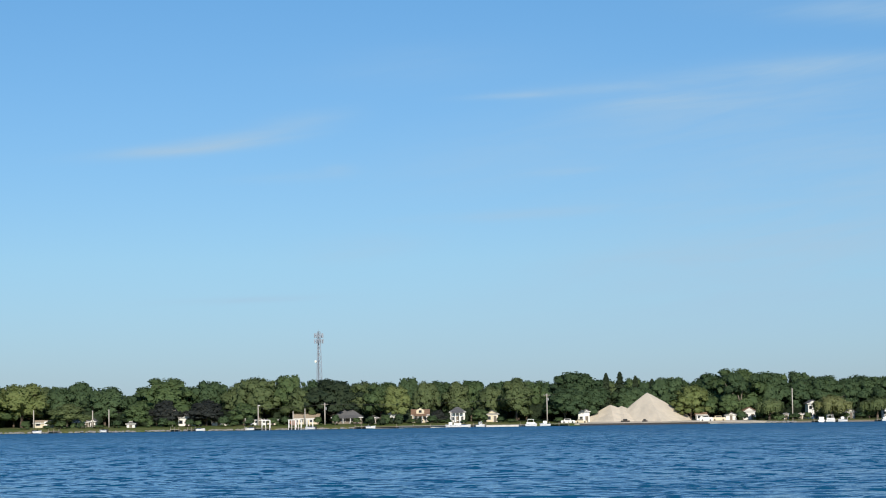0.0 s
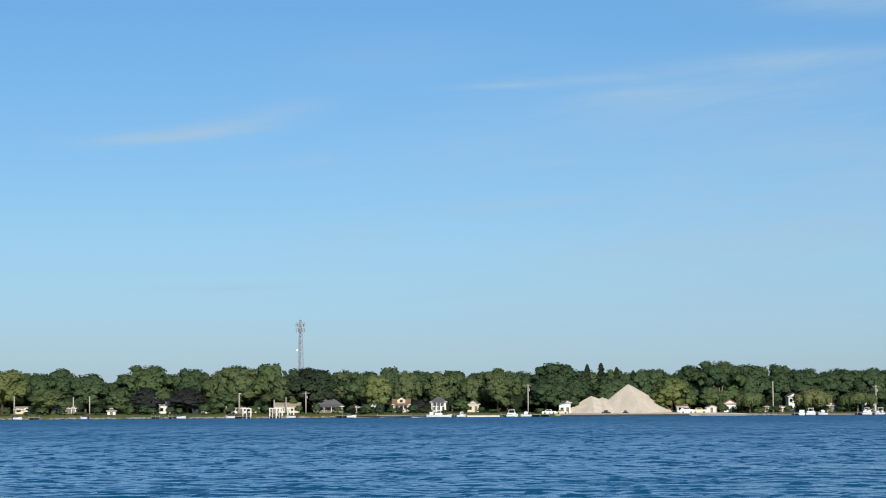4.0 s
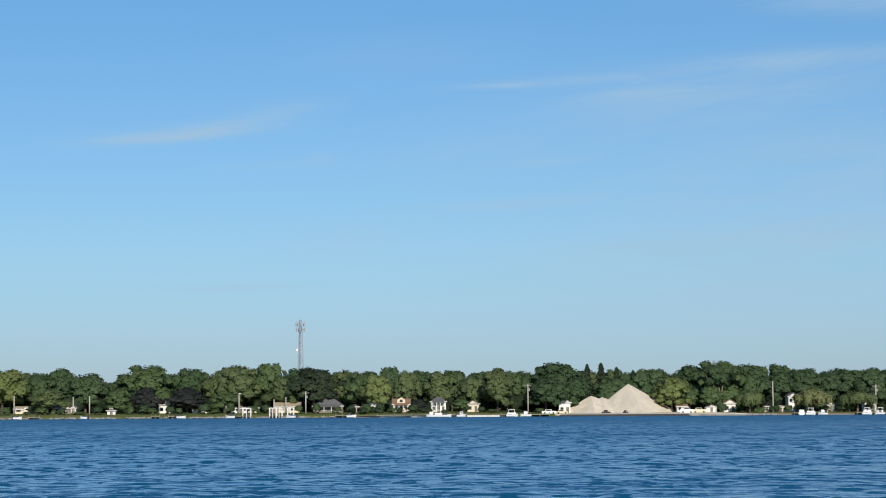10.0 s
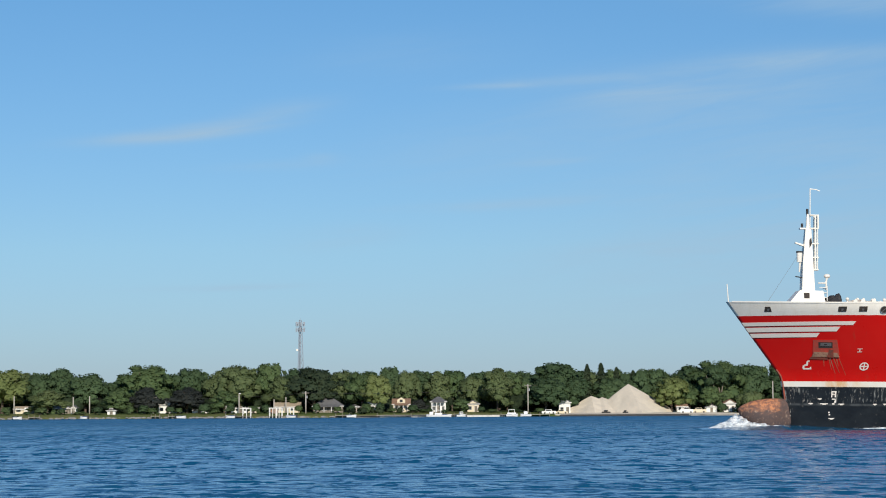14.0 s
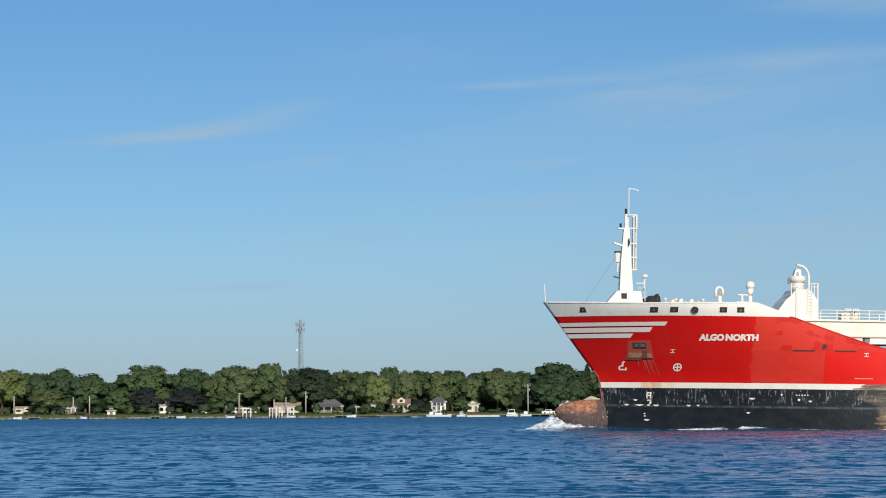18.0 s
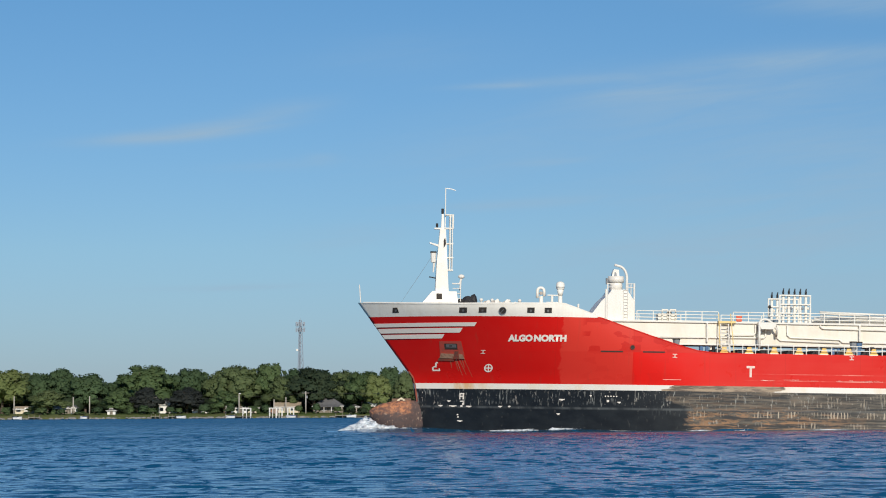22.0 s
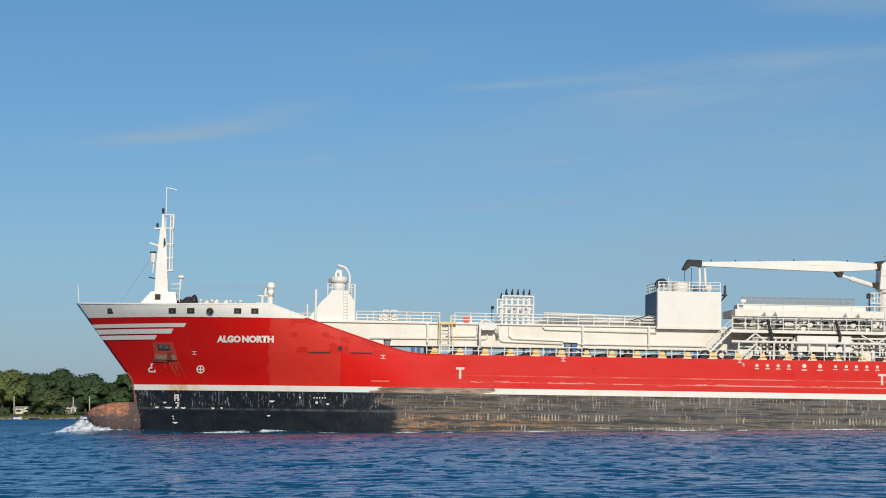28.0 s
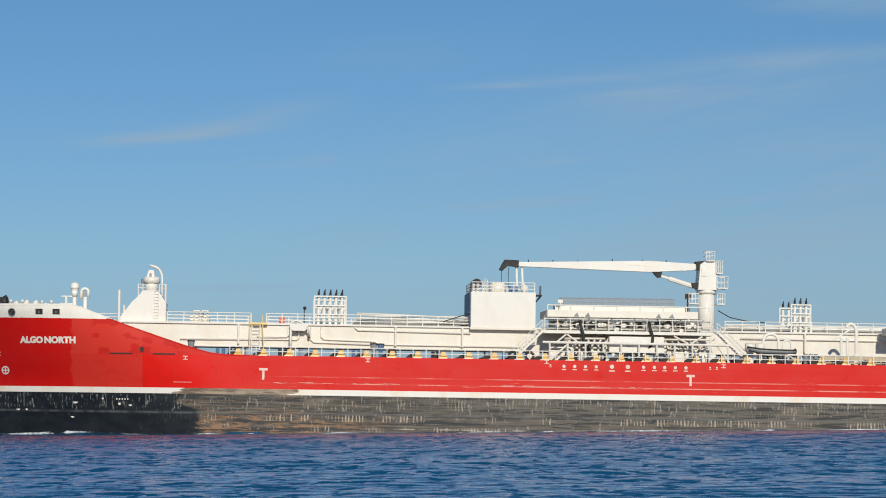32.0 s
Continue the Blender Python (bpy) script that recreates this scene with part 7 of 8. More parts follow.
def vent_stack(s0, n, far, gap, base, top):
    """A rack of vent risers with black tips: n tall ones on the port side, more behind them to starboard."""
    rack = part("vent_rack", box(B(), (s0 - 0.45, -2.6, base - 0.05), (s0 + (n - 1) * gap + 0.45, 3.0, base + 0.05)), WHITE, ship, "white rack of cargo vent risers with black tips")
    for y, m, up in ((-2.4, n, 0.0), (2.8, far, -0.1)):
        bm = B()
        wide = (m - 1) * gap
        for s in (s0 - 0.4, s0 + wide + 0.4):
            tube(bm, (s, y - 0.25, base), (s, y - 0.25, top + up - 0.3), 0.08, n=6)
        for z in (base + (top - base) * 0.34, base + (top - base) * 0.62, top + up - 0.3):
            tube(bm, (s0 - 0.45, y - 0.25, z), (s0 + wide + 0.45, y - 0.25, z), 0.08, n=6)
            box(bm, (s0 - 0.4, y - 0.2, z - 0.06), (s0 + wide + 0.4, y + 0.3, z - 0.02))
        part("rack_frame", bm, PIPEW, rack)
        for i in range(m):
            s = s0 + gap * i
            part("riser", tube(B(), (s, y, base - 0.3), (s, y, top + up - 0.2), 0.14, n=8), PIPEW, rack)
            part("riser_valve", ball(B(), (s + 0.2, y - 0.05, base + (top - base) * 0.5), 0.16, n=6), GREYP if i % 2 else CREAM, rack)
            tip = tube(tube(B(), (s, y, top + up - 0.2), (s, y, top + up + 0.1), 0.10, 0.12, 8), (s, y, top + up + 0.1), (s + 0.05, y, top + up + 0.42), 0.09, 0.05, 8)
            part("vent_tip", tip, BLACK, rack, "black pressure valve tip")
    return rack


vent_stack(42.0, 5, 5, 0.575, 11.35, 14.5)
vent_stack(89.6, 3, 5, 0.58, 11.35, 14.5)
for s in (42.3, 90.2):
    for y in (-3.0, 0.0):
        part("riser_pipe", run(B(), [(s, 3.0, 11.7), (s, y, 11.7), (s, y, 11.5)], 0.12, 8), PIPEW, trunk)

# ---- pump-room block, crane rest ----
before_block = list(ship.children)
blk = part("deckhouse", box(B(), (57.0, -6.0, 11.3), (63.4, 1.0, 14.92), 0.03), WHITE, ship, "plain white deckhouse block")
# added panel: the shade of the front wall is put into its colour
part("deckhouse_front", box(B(), (56.9, -5.97, 11.45), (57.005, 0.97, 14.9)), FRONTP, blk, "thin blue-grey panel on the deckhouse front, coloured as its shade")
part("deckhouse_skirt", box(B(), (56.92, -6.08, 11.18), (63.5, 1.08, 11.42)), CREAM, blk)
for y0, y1 in ((-5.9, 0.9),):
    for s0, s1, yy in ((57.1, 63.3, -5.9), (57.1, 63.3, 0.9)):
        railing(s0, s1, yy, 14.92, 0.95, 1.05, 3)
railing(-5.9, 0.9, 57.1, 14.92, 0.95, 1.1, 3, along=1)
part("roof_tank", tube(tube(B(), (59.9, -2.5, 14.9), (59.9, -2.5, 15.95), 0.85, 0.85, 18), (59.9, -2.5, 15.95), (59.9, -2.5, 16.1), 0.88, 0.5, 18), CREAM, blk, "round cream roof tank", smooth=True)
part("roof_reel", tube(B(), (57.6, -5.2, 15.75), (57.6, -3.6, 15.75), 0.5, n=14), BLACK, blk, "black hose reel")
for s in (57.25, 57.7, 58.2):
    part("roof_vent", ball(tube(B(), (s, -5.4, 14.9), (s, -5.4, 15.5), 0.13, n=8), (s, -5.4, 15.6), 0.2, n=6), WHITE, blk)
part("roof_mast", run(run(B(), [(58.6, -3.0, 14.9), (58.6, -3.0, 16.5)], 0.05), [(58.8, -3.0, 14.9), (58.85, -3.0, 16.3)], 0.05), WHITE, blk)
part("roof_machine", box(B(), (61.0, -4.5, 14.92), (61.8, -3.4, 15.6), 0.05), BLUEP, blk, "blue roof winch")
part("roof_machine", ball(B(), (62.5, -3.8, 15.4), 0.42, n=8), WHITE, blk)
part("side_platform", box(B(), (63.4, -5.5, 14.6), (64.1, -4.3, 14.75)), DARK, blk)
part("platform_screen", box(B(), (63.95, -5.5, 14.75), (64.05, -4.3, 15.65)), GREYP, blk)
part("platform_brace", tube(B(), (63.4, -4.9, 13.9), (64.0, -4.9, 14.6), 0.08), DARK, blk)
part("slack_hose", run(B(), [(54.3, -5.4, 11.9), (55.6, -5.6, 12.35), (56.6, -5.7, 12.65), (57.05, -5.8, 12.8)], 0.05), BLACK, ship, "black hose led to the deckhouse")
rest = part("boom_rest", tube(tube(B(), (61.9, -2.6, 14.9), (61.8, -2.6, 17.75), 0.13), (62.5, -2.6, 14.9), (62.35, -2.6, 17.75), 0.13), PIPEW, ship, "white twin-post crane boom rest")

for ob in ship.children:
    if ob not in before_block:
        ob.matrix_basis = Matrix.Translation((0, 2.6, 0)) @ ob.matrix_basis

# ---- cargo crane ----
crane = part("crane_pedestal", tube(tube(B(), (81.1, 0, 11.1), (81.1, 0, 15.6), 0.86, 0.82, 22), (81.1, 0, 15.3), (81.1, 0, 15.65), 1.0, 1.0, 22), WHITE, ship, "white deck crane with its boom laid forward", smooth=True)
part("crane_house", slab(B(), [(80.1, 15.65), (82.0, 15.65), (81.95, 18.2), (81.65, 18.6), (80.9, 18.6), (80.3, 18.2)], 1, -1.0, 1.0), WHITE, crane)
part("crane_hatch", box(B(), (80.4, -1.08, 17.0), (80.95, -0.98, 17.8), 0.03), WHITE, crane)
bm = B()
top = [(61.8, 18.12), (75.3, 18.5), (79.4, 18.3), (80.6, 18.25), (80.6, 17.85), (79.4, 17.62), (75.3, 17.38), (61.8, 17.72)]
slab(bm, top, 1, -0.42, 0.42)
part("crane_boom", bm, WHITE, crane, "long white box-section boom")
part("boom_head", slab(B(), [(62.0, 18.3), (60.6, 18.35), (60.3, 17.85), (60.05, 17.35), (60.4, 17.25), (60.95, 17.75), (62.0, 17.65)], 1, -0.45, 0.45), BLACK, crane, "black boom head with sheaves")
part("boom_foot", slab(B(), [(79.9, 18.5), (80.7, 18.6), (80.7, 17.6), (80.0, 17.7)], 1, -0.5, 0.5), DARK, crane)
part("luffing_ram", tube(tube(B(), (76.3, 0, 17.05), (78.2, 0, 16.5), 0.14, 0.14), (77.3, 0, 16.76), (79.8, 0, 16.02), 0.25, 0.25), WHITE, crane, "white hydraulic luffing ram")
part("ram_lug", slab(B(), [(75.5, 17.5), (76.6, 17.5), (76.4, 16.85), (76.1, 16.85)], 1, -0.3, 0.3), DARK, crane)
part("ram_lug", slab(B(), [(79.5, 16.35), (80.15, 16.4), (80.15, 15.8), (79.6, 15.85)], 1, -0.3, 0.3), DARK, crane)
bm = B()
for s in (63.0, 65.5, 68.0, 71.5, 74.6, 77.0):
    tube(bm, (s, 0, 18.2), (s, 0, 18.62 if s > 70 else 18.42), 0.06, n=6)
part("boom_lug", bm, DARK, crane)
bars_bm = B()
box(bars_bm, (72.9, -0.45, 17.98), (75.6, -0.425, 18.1))
part("boom_lettering", bars_bm, CREAM, crane, "faded grey lettering band")
part("hoist_wire", tube(tube(B(), (60.3, 0, 15.5), (60.3, 0, 17.4), 0.03, n=5), (61.0, 0, 15.3), (61.0, 0, 17.6), 0.03, n=5), DARK, crane)


def cage_platform(s0, s1, z, h, name="crane_platform"):
    bm = box(B(), (s0, -1.3, z - 0.08), (s1, 0.3, z))
    for k in range(3):
        zz = z + h * k / 2
        run(bm, [(s0, -1.3, zz), (s1, -1.3, zz), (s1, 0.3, zz), (s0, 0.3, zz), (s0, -1.3, zz)], 0.032)
    for i in range(4):
        s = s0 + (s1 - s0) * i / 3
        tube(bm, (s, -1.3, z), (s, -1.3, z + h), 0.032, n=6)
    return part(name, bm, PIPEW, crane, "white caged service platform")


cage_platform(79.1, 80.1, 14.25, 1.0)
cage_platform(82.0, 82.75, 14.25, 1.0)
cage_platform(82.0, 83.05, 15.85, 1.15)
cage_platform(81.9, 82.5, 17.35, 1.2)
cage_platform(80.85, 81.7, 18.6, 0.9)
part("floodlight", box(tube(B(), (79.1, -0.6, 13.2), (79.1, -0.6, 14.9), 0.07), (78.85, -0.75, 14.7), (79.4, -0.45, 15.2)), DARK, ship, "dark floodlight on a post")

# ---- cargo manifold amidships ----
man = part("manifold_tray", box(B(), (64.3, -8.3, 12.32), (79.2, -2.0, 13.02), 0.03), CREAM, ship, "cream manifold cover with rails and loading arms below")
part("manifold_deck", box(B(), (63.8, -9.0, 10.72), (80.6, -4.0, 11.02)), WHITE, man)
part("manifold_back", box(B(), (65.0, -3.6, 9.0), (80.0, -3.4, 12.4)), CREAM, man)
railing(64.0, 79.8, -8.4, 13.02, 0.45, 2.2, 1, r=0.06, name="manifold_railing")
for i, s in enumerate([65.4 + 1.08 * k for k in range(14)]):
    flange = part("manifold_branch", tube(tube(B(), (s, -4.0, 11.65), (s, -7.6, 11.65), 0.2, n=10), (s, -7.6, 11.65), (s, -7.85, 11.65), 0.28, 0.28, 14), WHITE, man, "white manifold branch with a bolted flange")
    part("blank_flange", tube(B(), (s, -7.85, 11.65), (s, -7.95, 11.65), 0.22, n=12), (CREAM, STEEL, WHITE, DARK)[i % 4], flange)
    part("valve", ball(tube(B(), (s + 0.35, -6.4, 11.6), (s + 0.35, -6.4, 12.2), 0.08, n=6), (s + 0.35, -6.6, 11.55 + 0.12 * (i % 3)), 0.3, (0.8, 1, 1), 7), CREAM if i % 2 else GREYP, man)
    if i % 2:
        part("elbow", run(B(), [(s - 0.3, -7.3, 11.15), (s - 0.3, -7.3, 11.9), (s + 0.1, -7.5, 12.15)], 0.14, 7), WHITE, man)
for s in (66.9, 68.0, 75.0, 76.3):
    part("tray_gusset", slab(B(), [(s, 12.42), (s + 0.5, 12.42), (s + 0.32, 12.8)], 1, -8.38, -8.3), GREYP, man)
fr = part("manifold_beam", tube(B(), (63.7, -9.6, 9.82), (82.2, -9.6, 9.78), 0.13, n=8), WHITE, man, "long white pipe guard")
post = shared("guard_post", tube(B(), (0, 0, 0), (0, 0, 1.85), 0.10, n=6), WHITE)
for i in range(11):
    mesh_piece("guard_post", post, man, (64.4 + 1.75 * i, -9.6, 8.0))
post2 = shared("upper_post", tube(B(), (0, 0, 0), (0, 0, 1.4), 0.055, n=6), WHITE)
for i in range(14):
    mesh_piece("upper_post", post2, man, (64.0 + 1.26 * i, -8.6, 11.0))
part("upper_rail", run(run(B(), [(63.9, -8.6, 12.15), (80.6, -8.6, 12.15)], 0.06), [(63.9, -8.6, 11.6), (80.6, -8.6, 11.6)], 0.045), WHITE, man)
bm = B()
for a, b in (((64.5, 8.1), (66.2, 9.7)), ((65.1, 9.85), (66.0, 10.6)), ((67.2, 9.85), (66.1, 10.6)), ((78.3, 9.9), (79.4, 10.6)), ((76.6, 10.6), (78.0, 9.9)), ((80.9, 9.7), (82.1, 8.1)), ((79.8, 9.85), (80.6, 10.5))):
    part("brace", tube(B(), (a[0], -9.5, a[1]), (b[0], -9.5, b[1]), 0.09, n=6), WHITE, man)
part("drip_tank", box(B(), (70.3, -9.2, 8.95), (75.7, -8.0, 10.5), 0.04), WHITE, man, "white drip tank")
for i in range(7):
    s = 66.2 + i * 0.62
    part("drain_pipe", run(B(), [(s, -8.6, 8.1), (s, -8.6, 9.4 + 0.2 * (i % 3)), (s + 0.4, -8.2, 10.3)], 0.10, 6), CREAM, man)
for i in range(6):
    s = 76.2 + i * 0.62
    bm = run(B(), [(s, -8.4, 8.1), (s + 0.1, -8.4, 9.3 + 0.25 * (i % 2)), (s - 0.3, -8.1, 10.4)], 0.09, 6)
    part("drain_pipe", box(bm, (s - 0.1, -8.5, 9.0 + 0.3 * (i % 3)), (s + 0.35, -8.1, 9.25 + 0.3 * (i % 3))), CREAM, man)
clutter = np.random.default_rng(17)
for i in range(46):
    s, z = 64.3 + 16.6 * clutter.random(), 8.1 + 2.2 * clutter.random()
    y, kind = -7.6 - 1.0 * clutter.random(), i % 4
    if kind == 0:
        part("small_valve", ball(tube(B(), (s, y, 8.0), (s, y, z), 0.06, n=6), (s, y, z), 0.2 + 0.1 * clutter.random(), (1.2, 1, 0.8), 6), (CREAM, WHITE, GREYP)[i % 3], man)
    elif kind == 1:
        part("small_pipe", run(B(), [(s, y, 8.0), (s, y, z), (s + 0.7 * clutter.random(), y, z + 0.3)], 0.07, 6), WHITE, man)
    elif kind == 2:
        part("small_pipe", run(B(), [(s - 0.8, y, z), (s + 0.9, y, z), (s + 0.9, y, 8.0)], 0.06, 6), CREAM, man)
    else:
        part("junction_box", box(B(), (s - 0.2, y - 0.15, z - 0.25), (s + 0.2, y + 0.15, z + 0.25), 0.03), (CREAM, GREYP, WHITE)[i % 3], man)
for i in range(34):
    s, z = 64.6 + 15.6 * clutter.random(), 11.2 + 0.95 * clutter.random()
    part("valve_gear", ball(box(B(), (s - 0.12, -8.2, z - 0.2), (s + 0.12, -7.9, z + 0.2), 0.03), (s + 0.15, -8.05, z), 0.16 + 0.12 * clutter.random(), (1, 1, 0.8), 6), (WHITE, CREAM, DARK, WHITE, GREYP)[i % 5], man)
for s in (67.4, 74.2):
    part("cargo_hose", run(B(), [(s, -8.9, 11.95), (s + 0.15, -9.2, 11.2), (s + 0.35, -9.3, 10.5), (s + 0.3, -9.2, 9.8), (s - 0.2 if s > 70 else s + 1.0, -9.0, 9.2)], 0.15, 8), BLACK, man, "black cargo hose hanging from the manifold", smooth=True)
for i, (a, b, z) in enumerate(((64.2, 70.2, 8.5), (64.6, 69.6, 9.35), (66.0, 70.0, 10.25), (75.9, 82.0, 8.55), (76.2, 80.6, 9.4), (75.8, 80.8, 10.3), (64.0, 81.0, 11.25), (64.6, 80.4, 12.05))):
    part("header_pipe", run(B(), [(a, -7.9 - 0.25 * (i % 3), z), (b, -7.9 - 0.25 * (i % 3), z + 0.04)], 0.10, 8), PIPEW if i % 2 else CREAM, man, smooth=True)
for i in range(16):
    s = 64.6 + 1.02 * i
    part("valve_stand", tube(tube(B(), (s, -8.9, 8.0), (s, -8.9, 8.75 + 0.25 * (i % 3)), 0.05, n=6), (s, -8.95, 8.8 + 0.25 * (i % 3)), (s, -8.85, 8.8 + 0.25 * (i % 3)), 0.16, n=10), CREAM if i % 3 else PIPEW, man)
for a, b in ((64.4, 66.9), (68.6, 70.0), (76.3, 78.2), (79.2, 80.9)):
    part("equipment_locker", box(B(), (a, -8.7, 8.0), (b, -8.0, 9.1), 0.05), (CREAM, WHITE)[int(a) % 2], man, "cream steel deck locker")
fence = part("catwalk_fence", run(run(run(B(), [(66.3, 1.0, 14.68), (78.0, 1.0, 14.72)], 0.05), [(66.3, 1.0, 14.3), (78.0, 1.0, 14.3)], 0.03), [(66.3, 1.0, 13.9), (78.0, 1.0, 13.9)], 0.06), GREYP, ship, "grey slatted catwalk fence over the manifold")
slat = shared("slat", box(B(), (0, -0.02, 0), (0.07, 0.02, 0.75)), GREYP)
for i in range(98):
    mesh_piece("slat", slat, fence, (66.35 + 0.12 * i, 1.0, 13.93))
part("catwalk", box(B(), (65.8, 0.2, 13.1), (79.5, 2.2, 13.9)), CREAM, ship)
part("catwalk_lamp", box(tube(B(), (66.2, -0.6, 13.0), (66.2, -0.6, 14.2), 0.05), (65.95, -0.7, 14.1), (66.45, -0.5, 14.4)), WHITE, ship)


def side_stair(s0, z0, s1, z1, y):
    bm = B()
    for k in (-0.45, 0.45):
        slab(bm, [(s0, z0), (s0 + 0.3, z0), (s1 + 0.3, z1), (s1, z1)], 1, y + k - 0.05, y + k + 0.05)
    n = 12
    for i in range(n):
        f = (i + 0.5) / n
        s, z = s0 + (s1 - s0) * f, z0 + (z1 - z0) * f
        box(bm, (s - 0.1, y - 0.45, z - 0.02), (s + 0.3, y + 0.45, z + 0.03))
    stair = part("deck_stair", bm, WHITE, ship, "white steel deck stair")
    bm = B()
    for k in (0.5, 0.95):
        tube(bm, (s0, y - 0.5, z0 + k), (s1, y - 0.5, z1 + k), 0.04, n=6)
    for i in range(5):
        f = i / 4
        s, z = s0 + (s1 - s0) * f, z0 + (z1 - z0) * f
        tube(bm, (s, y - 0.5, z), (s, y - 0.5, z + 0.95), 0.04, n=6)
    part("handrail", bm, WHITE, stair)


side_stair(60.6, 8.05, 63.7, 11.15, -6.7)
side_stair(84.0, 8.05, 80.8, 11.1, -6.7)
part("valve_box", box(B(), (62.4, -7.9, 8.0), (63.6, -7.0, 9.6)), CREAM, man)

man.matrix_basis = Matrix.Translation((0, 2.5, -0.024)) @ Matrix.Diagonal((1, 1, 1.012, 1))

# aft of the manifold


def boat_shell(rows):
    """An open boat: sections (s, half width, keel z, gunwale z), with an inner skin."""
    bm, rings = B(), []
    for s, w, k, g in rows:
        rim = [(-w, g), (-w * 0.92, k + (g - k) * 0.35), (-w * 0.45, k), (w * 0.45, k), (w * 0.92, k + (g - k) * 0.35), (w, g)]
        inner = [(y * 0.86, max(z, k + 0.12) if i in (2, 3) else z) for i, (y, z) in enumerate(rim)][::-1]
        rings.append([bm.verts.new((s, -9.0 + y, z)) for y, z in rim + inner])
    for p, q in zip(rings, rings[1:]):
        for i in range(12):
            bm.faces.new((p[i], q[i], q[(i + 1) % 12], p[(i + 1) % 12]))
    bm.faces.new(rings[0])
    bm.faces.new(rings[-1][::-1])
    bmesh.ops.recalc_face_normals(bm, faces=bm.faces)
    return bm


workboat = part("workboat", boat_shell(((83.4, 0.10, 9.52, 9.70), (83.8, 0.42, 9.26, 9.62), (84.5, 0.70, 9.08, 9.50), (85.6, 0.82, 9.02, 9.44), (87.0, 0.82, 9.02, 9.42), (88.0, 0.72, 9.06, 9.42))), GREYP, ship, "grey open workboat in its cradle", smooth=True)
part("gunwale", run(B(), [(83.4, -9.1, 9.72), (83.8, -9.42, 9.64), (84.5, -9.7, 9.52), (85.6, -9.83, 9.46), (87.0, -9.83, 9.44), (88.0, -9.73, 9.44)], 0.07, 6), DARK, workboat)
part("thwart", box(B(), (85.2, -9.6, 9.26), (85.5, -8.4, 9.32)), CREAM, workboat)
motor = part("outboard_motor", box(B(), (87.95, -9.2, 9.1), (88.25, -8.8, 9.62), 0.08), BLACK, workboat)
part("motor_leg", tube(B(), (88.15, -9.0, 9.2), (88.2, -9.0, 8.7), 0.07, n=7), BLACK, motor)
for s in (84.7, 87.2):
    part("boat_cradle", run(B(), [(s, -9.8, 8.0), (s, -9.3, 9.05), (s, -8.7, 9.05), (s, -8.2, 8.0)], 0.08), WHITE, workboat)
# raft canisters and the pipe loops behind the boat
for s in (83.9, 84.9):
    can = part("raft_canister", tube(B(), (s - 0.42, -7.9, 9.75), (s + 0.42, -7.9, 9.75), 0.36, 0.36, 14), CREAM, ship, "cream liferaft canister", smooth=True)
    part("canister_cradle", box(B(), (s - 0.3, -8.15, 8.0), (s + 0.3, -7.65, 9.45)), CREAM, can)


def pipe_loop(s0, s1, low, high, r, y):
    """A bent pipe that rises from the deck, arches over and goes down again."""
    w = (s1 - s0) / 2
    arch = [(s0, y, low), (s0, y, high - w)] + [(s0 + w - w * math.cos(a), y, high - w + w * math.sin(a)) for a in [i * math.pi / 10 for i in range(1, 10)]] + [(s1, y, high - w), (s1, y, low)]
    loop = part("pipe_loop", run(B(), arch, r, 8), PIPEW, ship, "white arched pipe loop")
    for s in (s0, s1):
        part("pipe_flange", tube(B(), (s, y, low + 0.3), (s, y, low + 0.42), r * 1.7, r * 1.7, 10), PIPEW, loop)


pipe_loop(85.2, 86.7, 8.3, 11.05, 0.15, -8.0)
pipe_loop(87.1, 87.9, 8.3, 10.45, 0.09, -8.2)
brace = part("cross_brace", run(B(), [(87.2, -10.1, 8.05), (88.4, -10.1, 8.95)], 0.05), PIPEW, ship, "white crossed deck braces")
part("brace_bar", run(B(), [(87.2, -10.1, 8.95), (88.4, -10.1, 8.05)], 0.05), PIPEW, brace)
part("brace_frame", run(B(), [(87.15, -10.1, 8.0), (87.15, -10.1, 9.0), (88.45, -10.1, 9.0), (88.45, -10.1, 8.0)], 0.05), PIPEW, brace)
s = 94.4
arc = [(s, -8.0, 9.0), (s, -8.0, 11.3)] + [(s - 0.55 * (1 - math.cos(a)), -8.0, 11.3 + 0.85 * math.sin(a)) for a in [i * math.pi / 10 for i in range(1, 9)]]
dv = part("davit", run(B(), arc, 0.17, 8), PIPEW, ship, "white curved davit")
part("davit_brace", tube(B(), (s - 2.2, -8.0, 10.6), (s - 0.6, -8.0, 11.6), 0.09, n=6), PIPEW, dv)
for k in (s - 1.5, s - 0.9):
    part("davit_leg", tube(B(), (k, -8.0, 8.0), (k, -8.0, 10.8), 0.14, n=8), PIPEW, dv)
part("davit_base", box(B(), (s - 0.3, -8.3, 7.9), (s + 0.3, -7.7, 9.1)), PIPEW, dv)
gang = part("gangway", box(B(), (89.9, -10.2, 8.2), (110.0, -9.3, 8.35)), BEIGE, ship, "beige stowed accommodation ladder")
gp = shared("gangway_stay", box(B(), (-0.07, -0.09, 0), (0.07, 0.04, 0.62)), BEIGE)
for i in range(27):
    mesh_piece("gangway_stay", gp, gang, (90.5 + 0.72 * i, -10.15, 8.33))
part("gangway_side", box(B(), (90.3, -10.22, 8.5), (110.0, -10.18, 8.9)), BEIGE, gang)
part("gangway_rail", tube(B(), (90.3, -10.15, 8.95), (110.0, -10.15, 8.95), 0.05, n=6), BEIGE, gang)
bm = B()
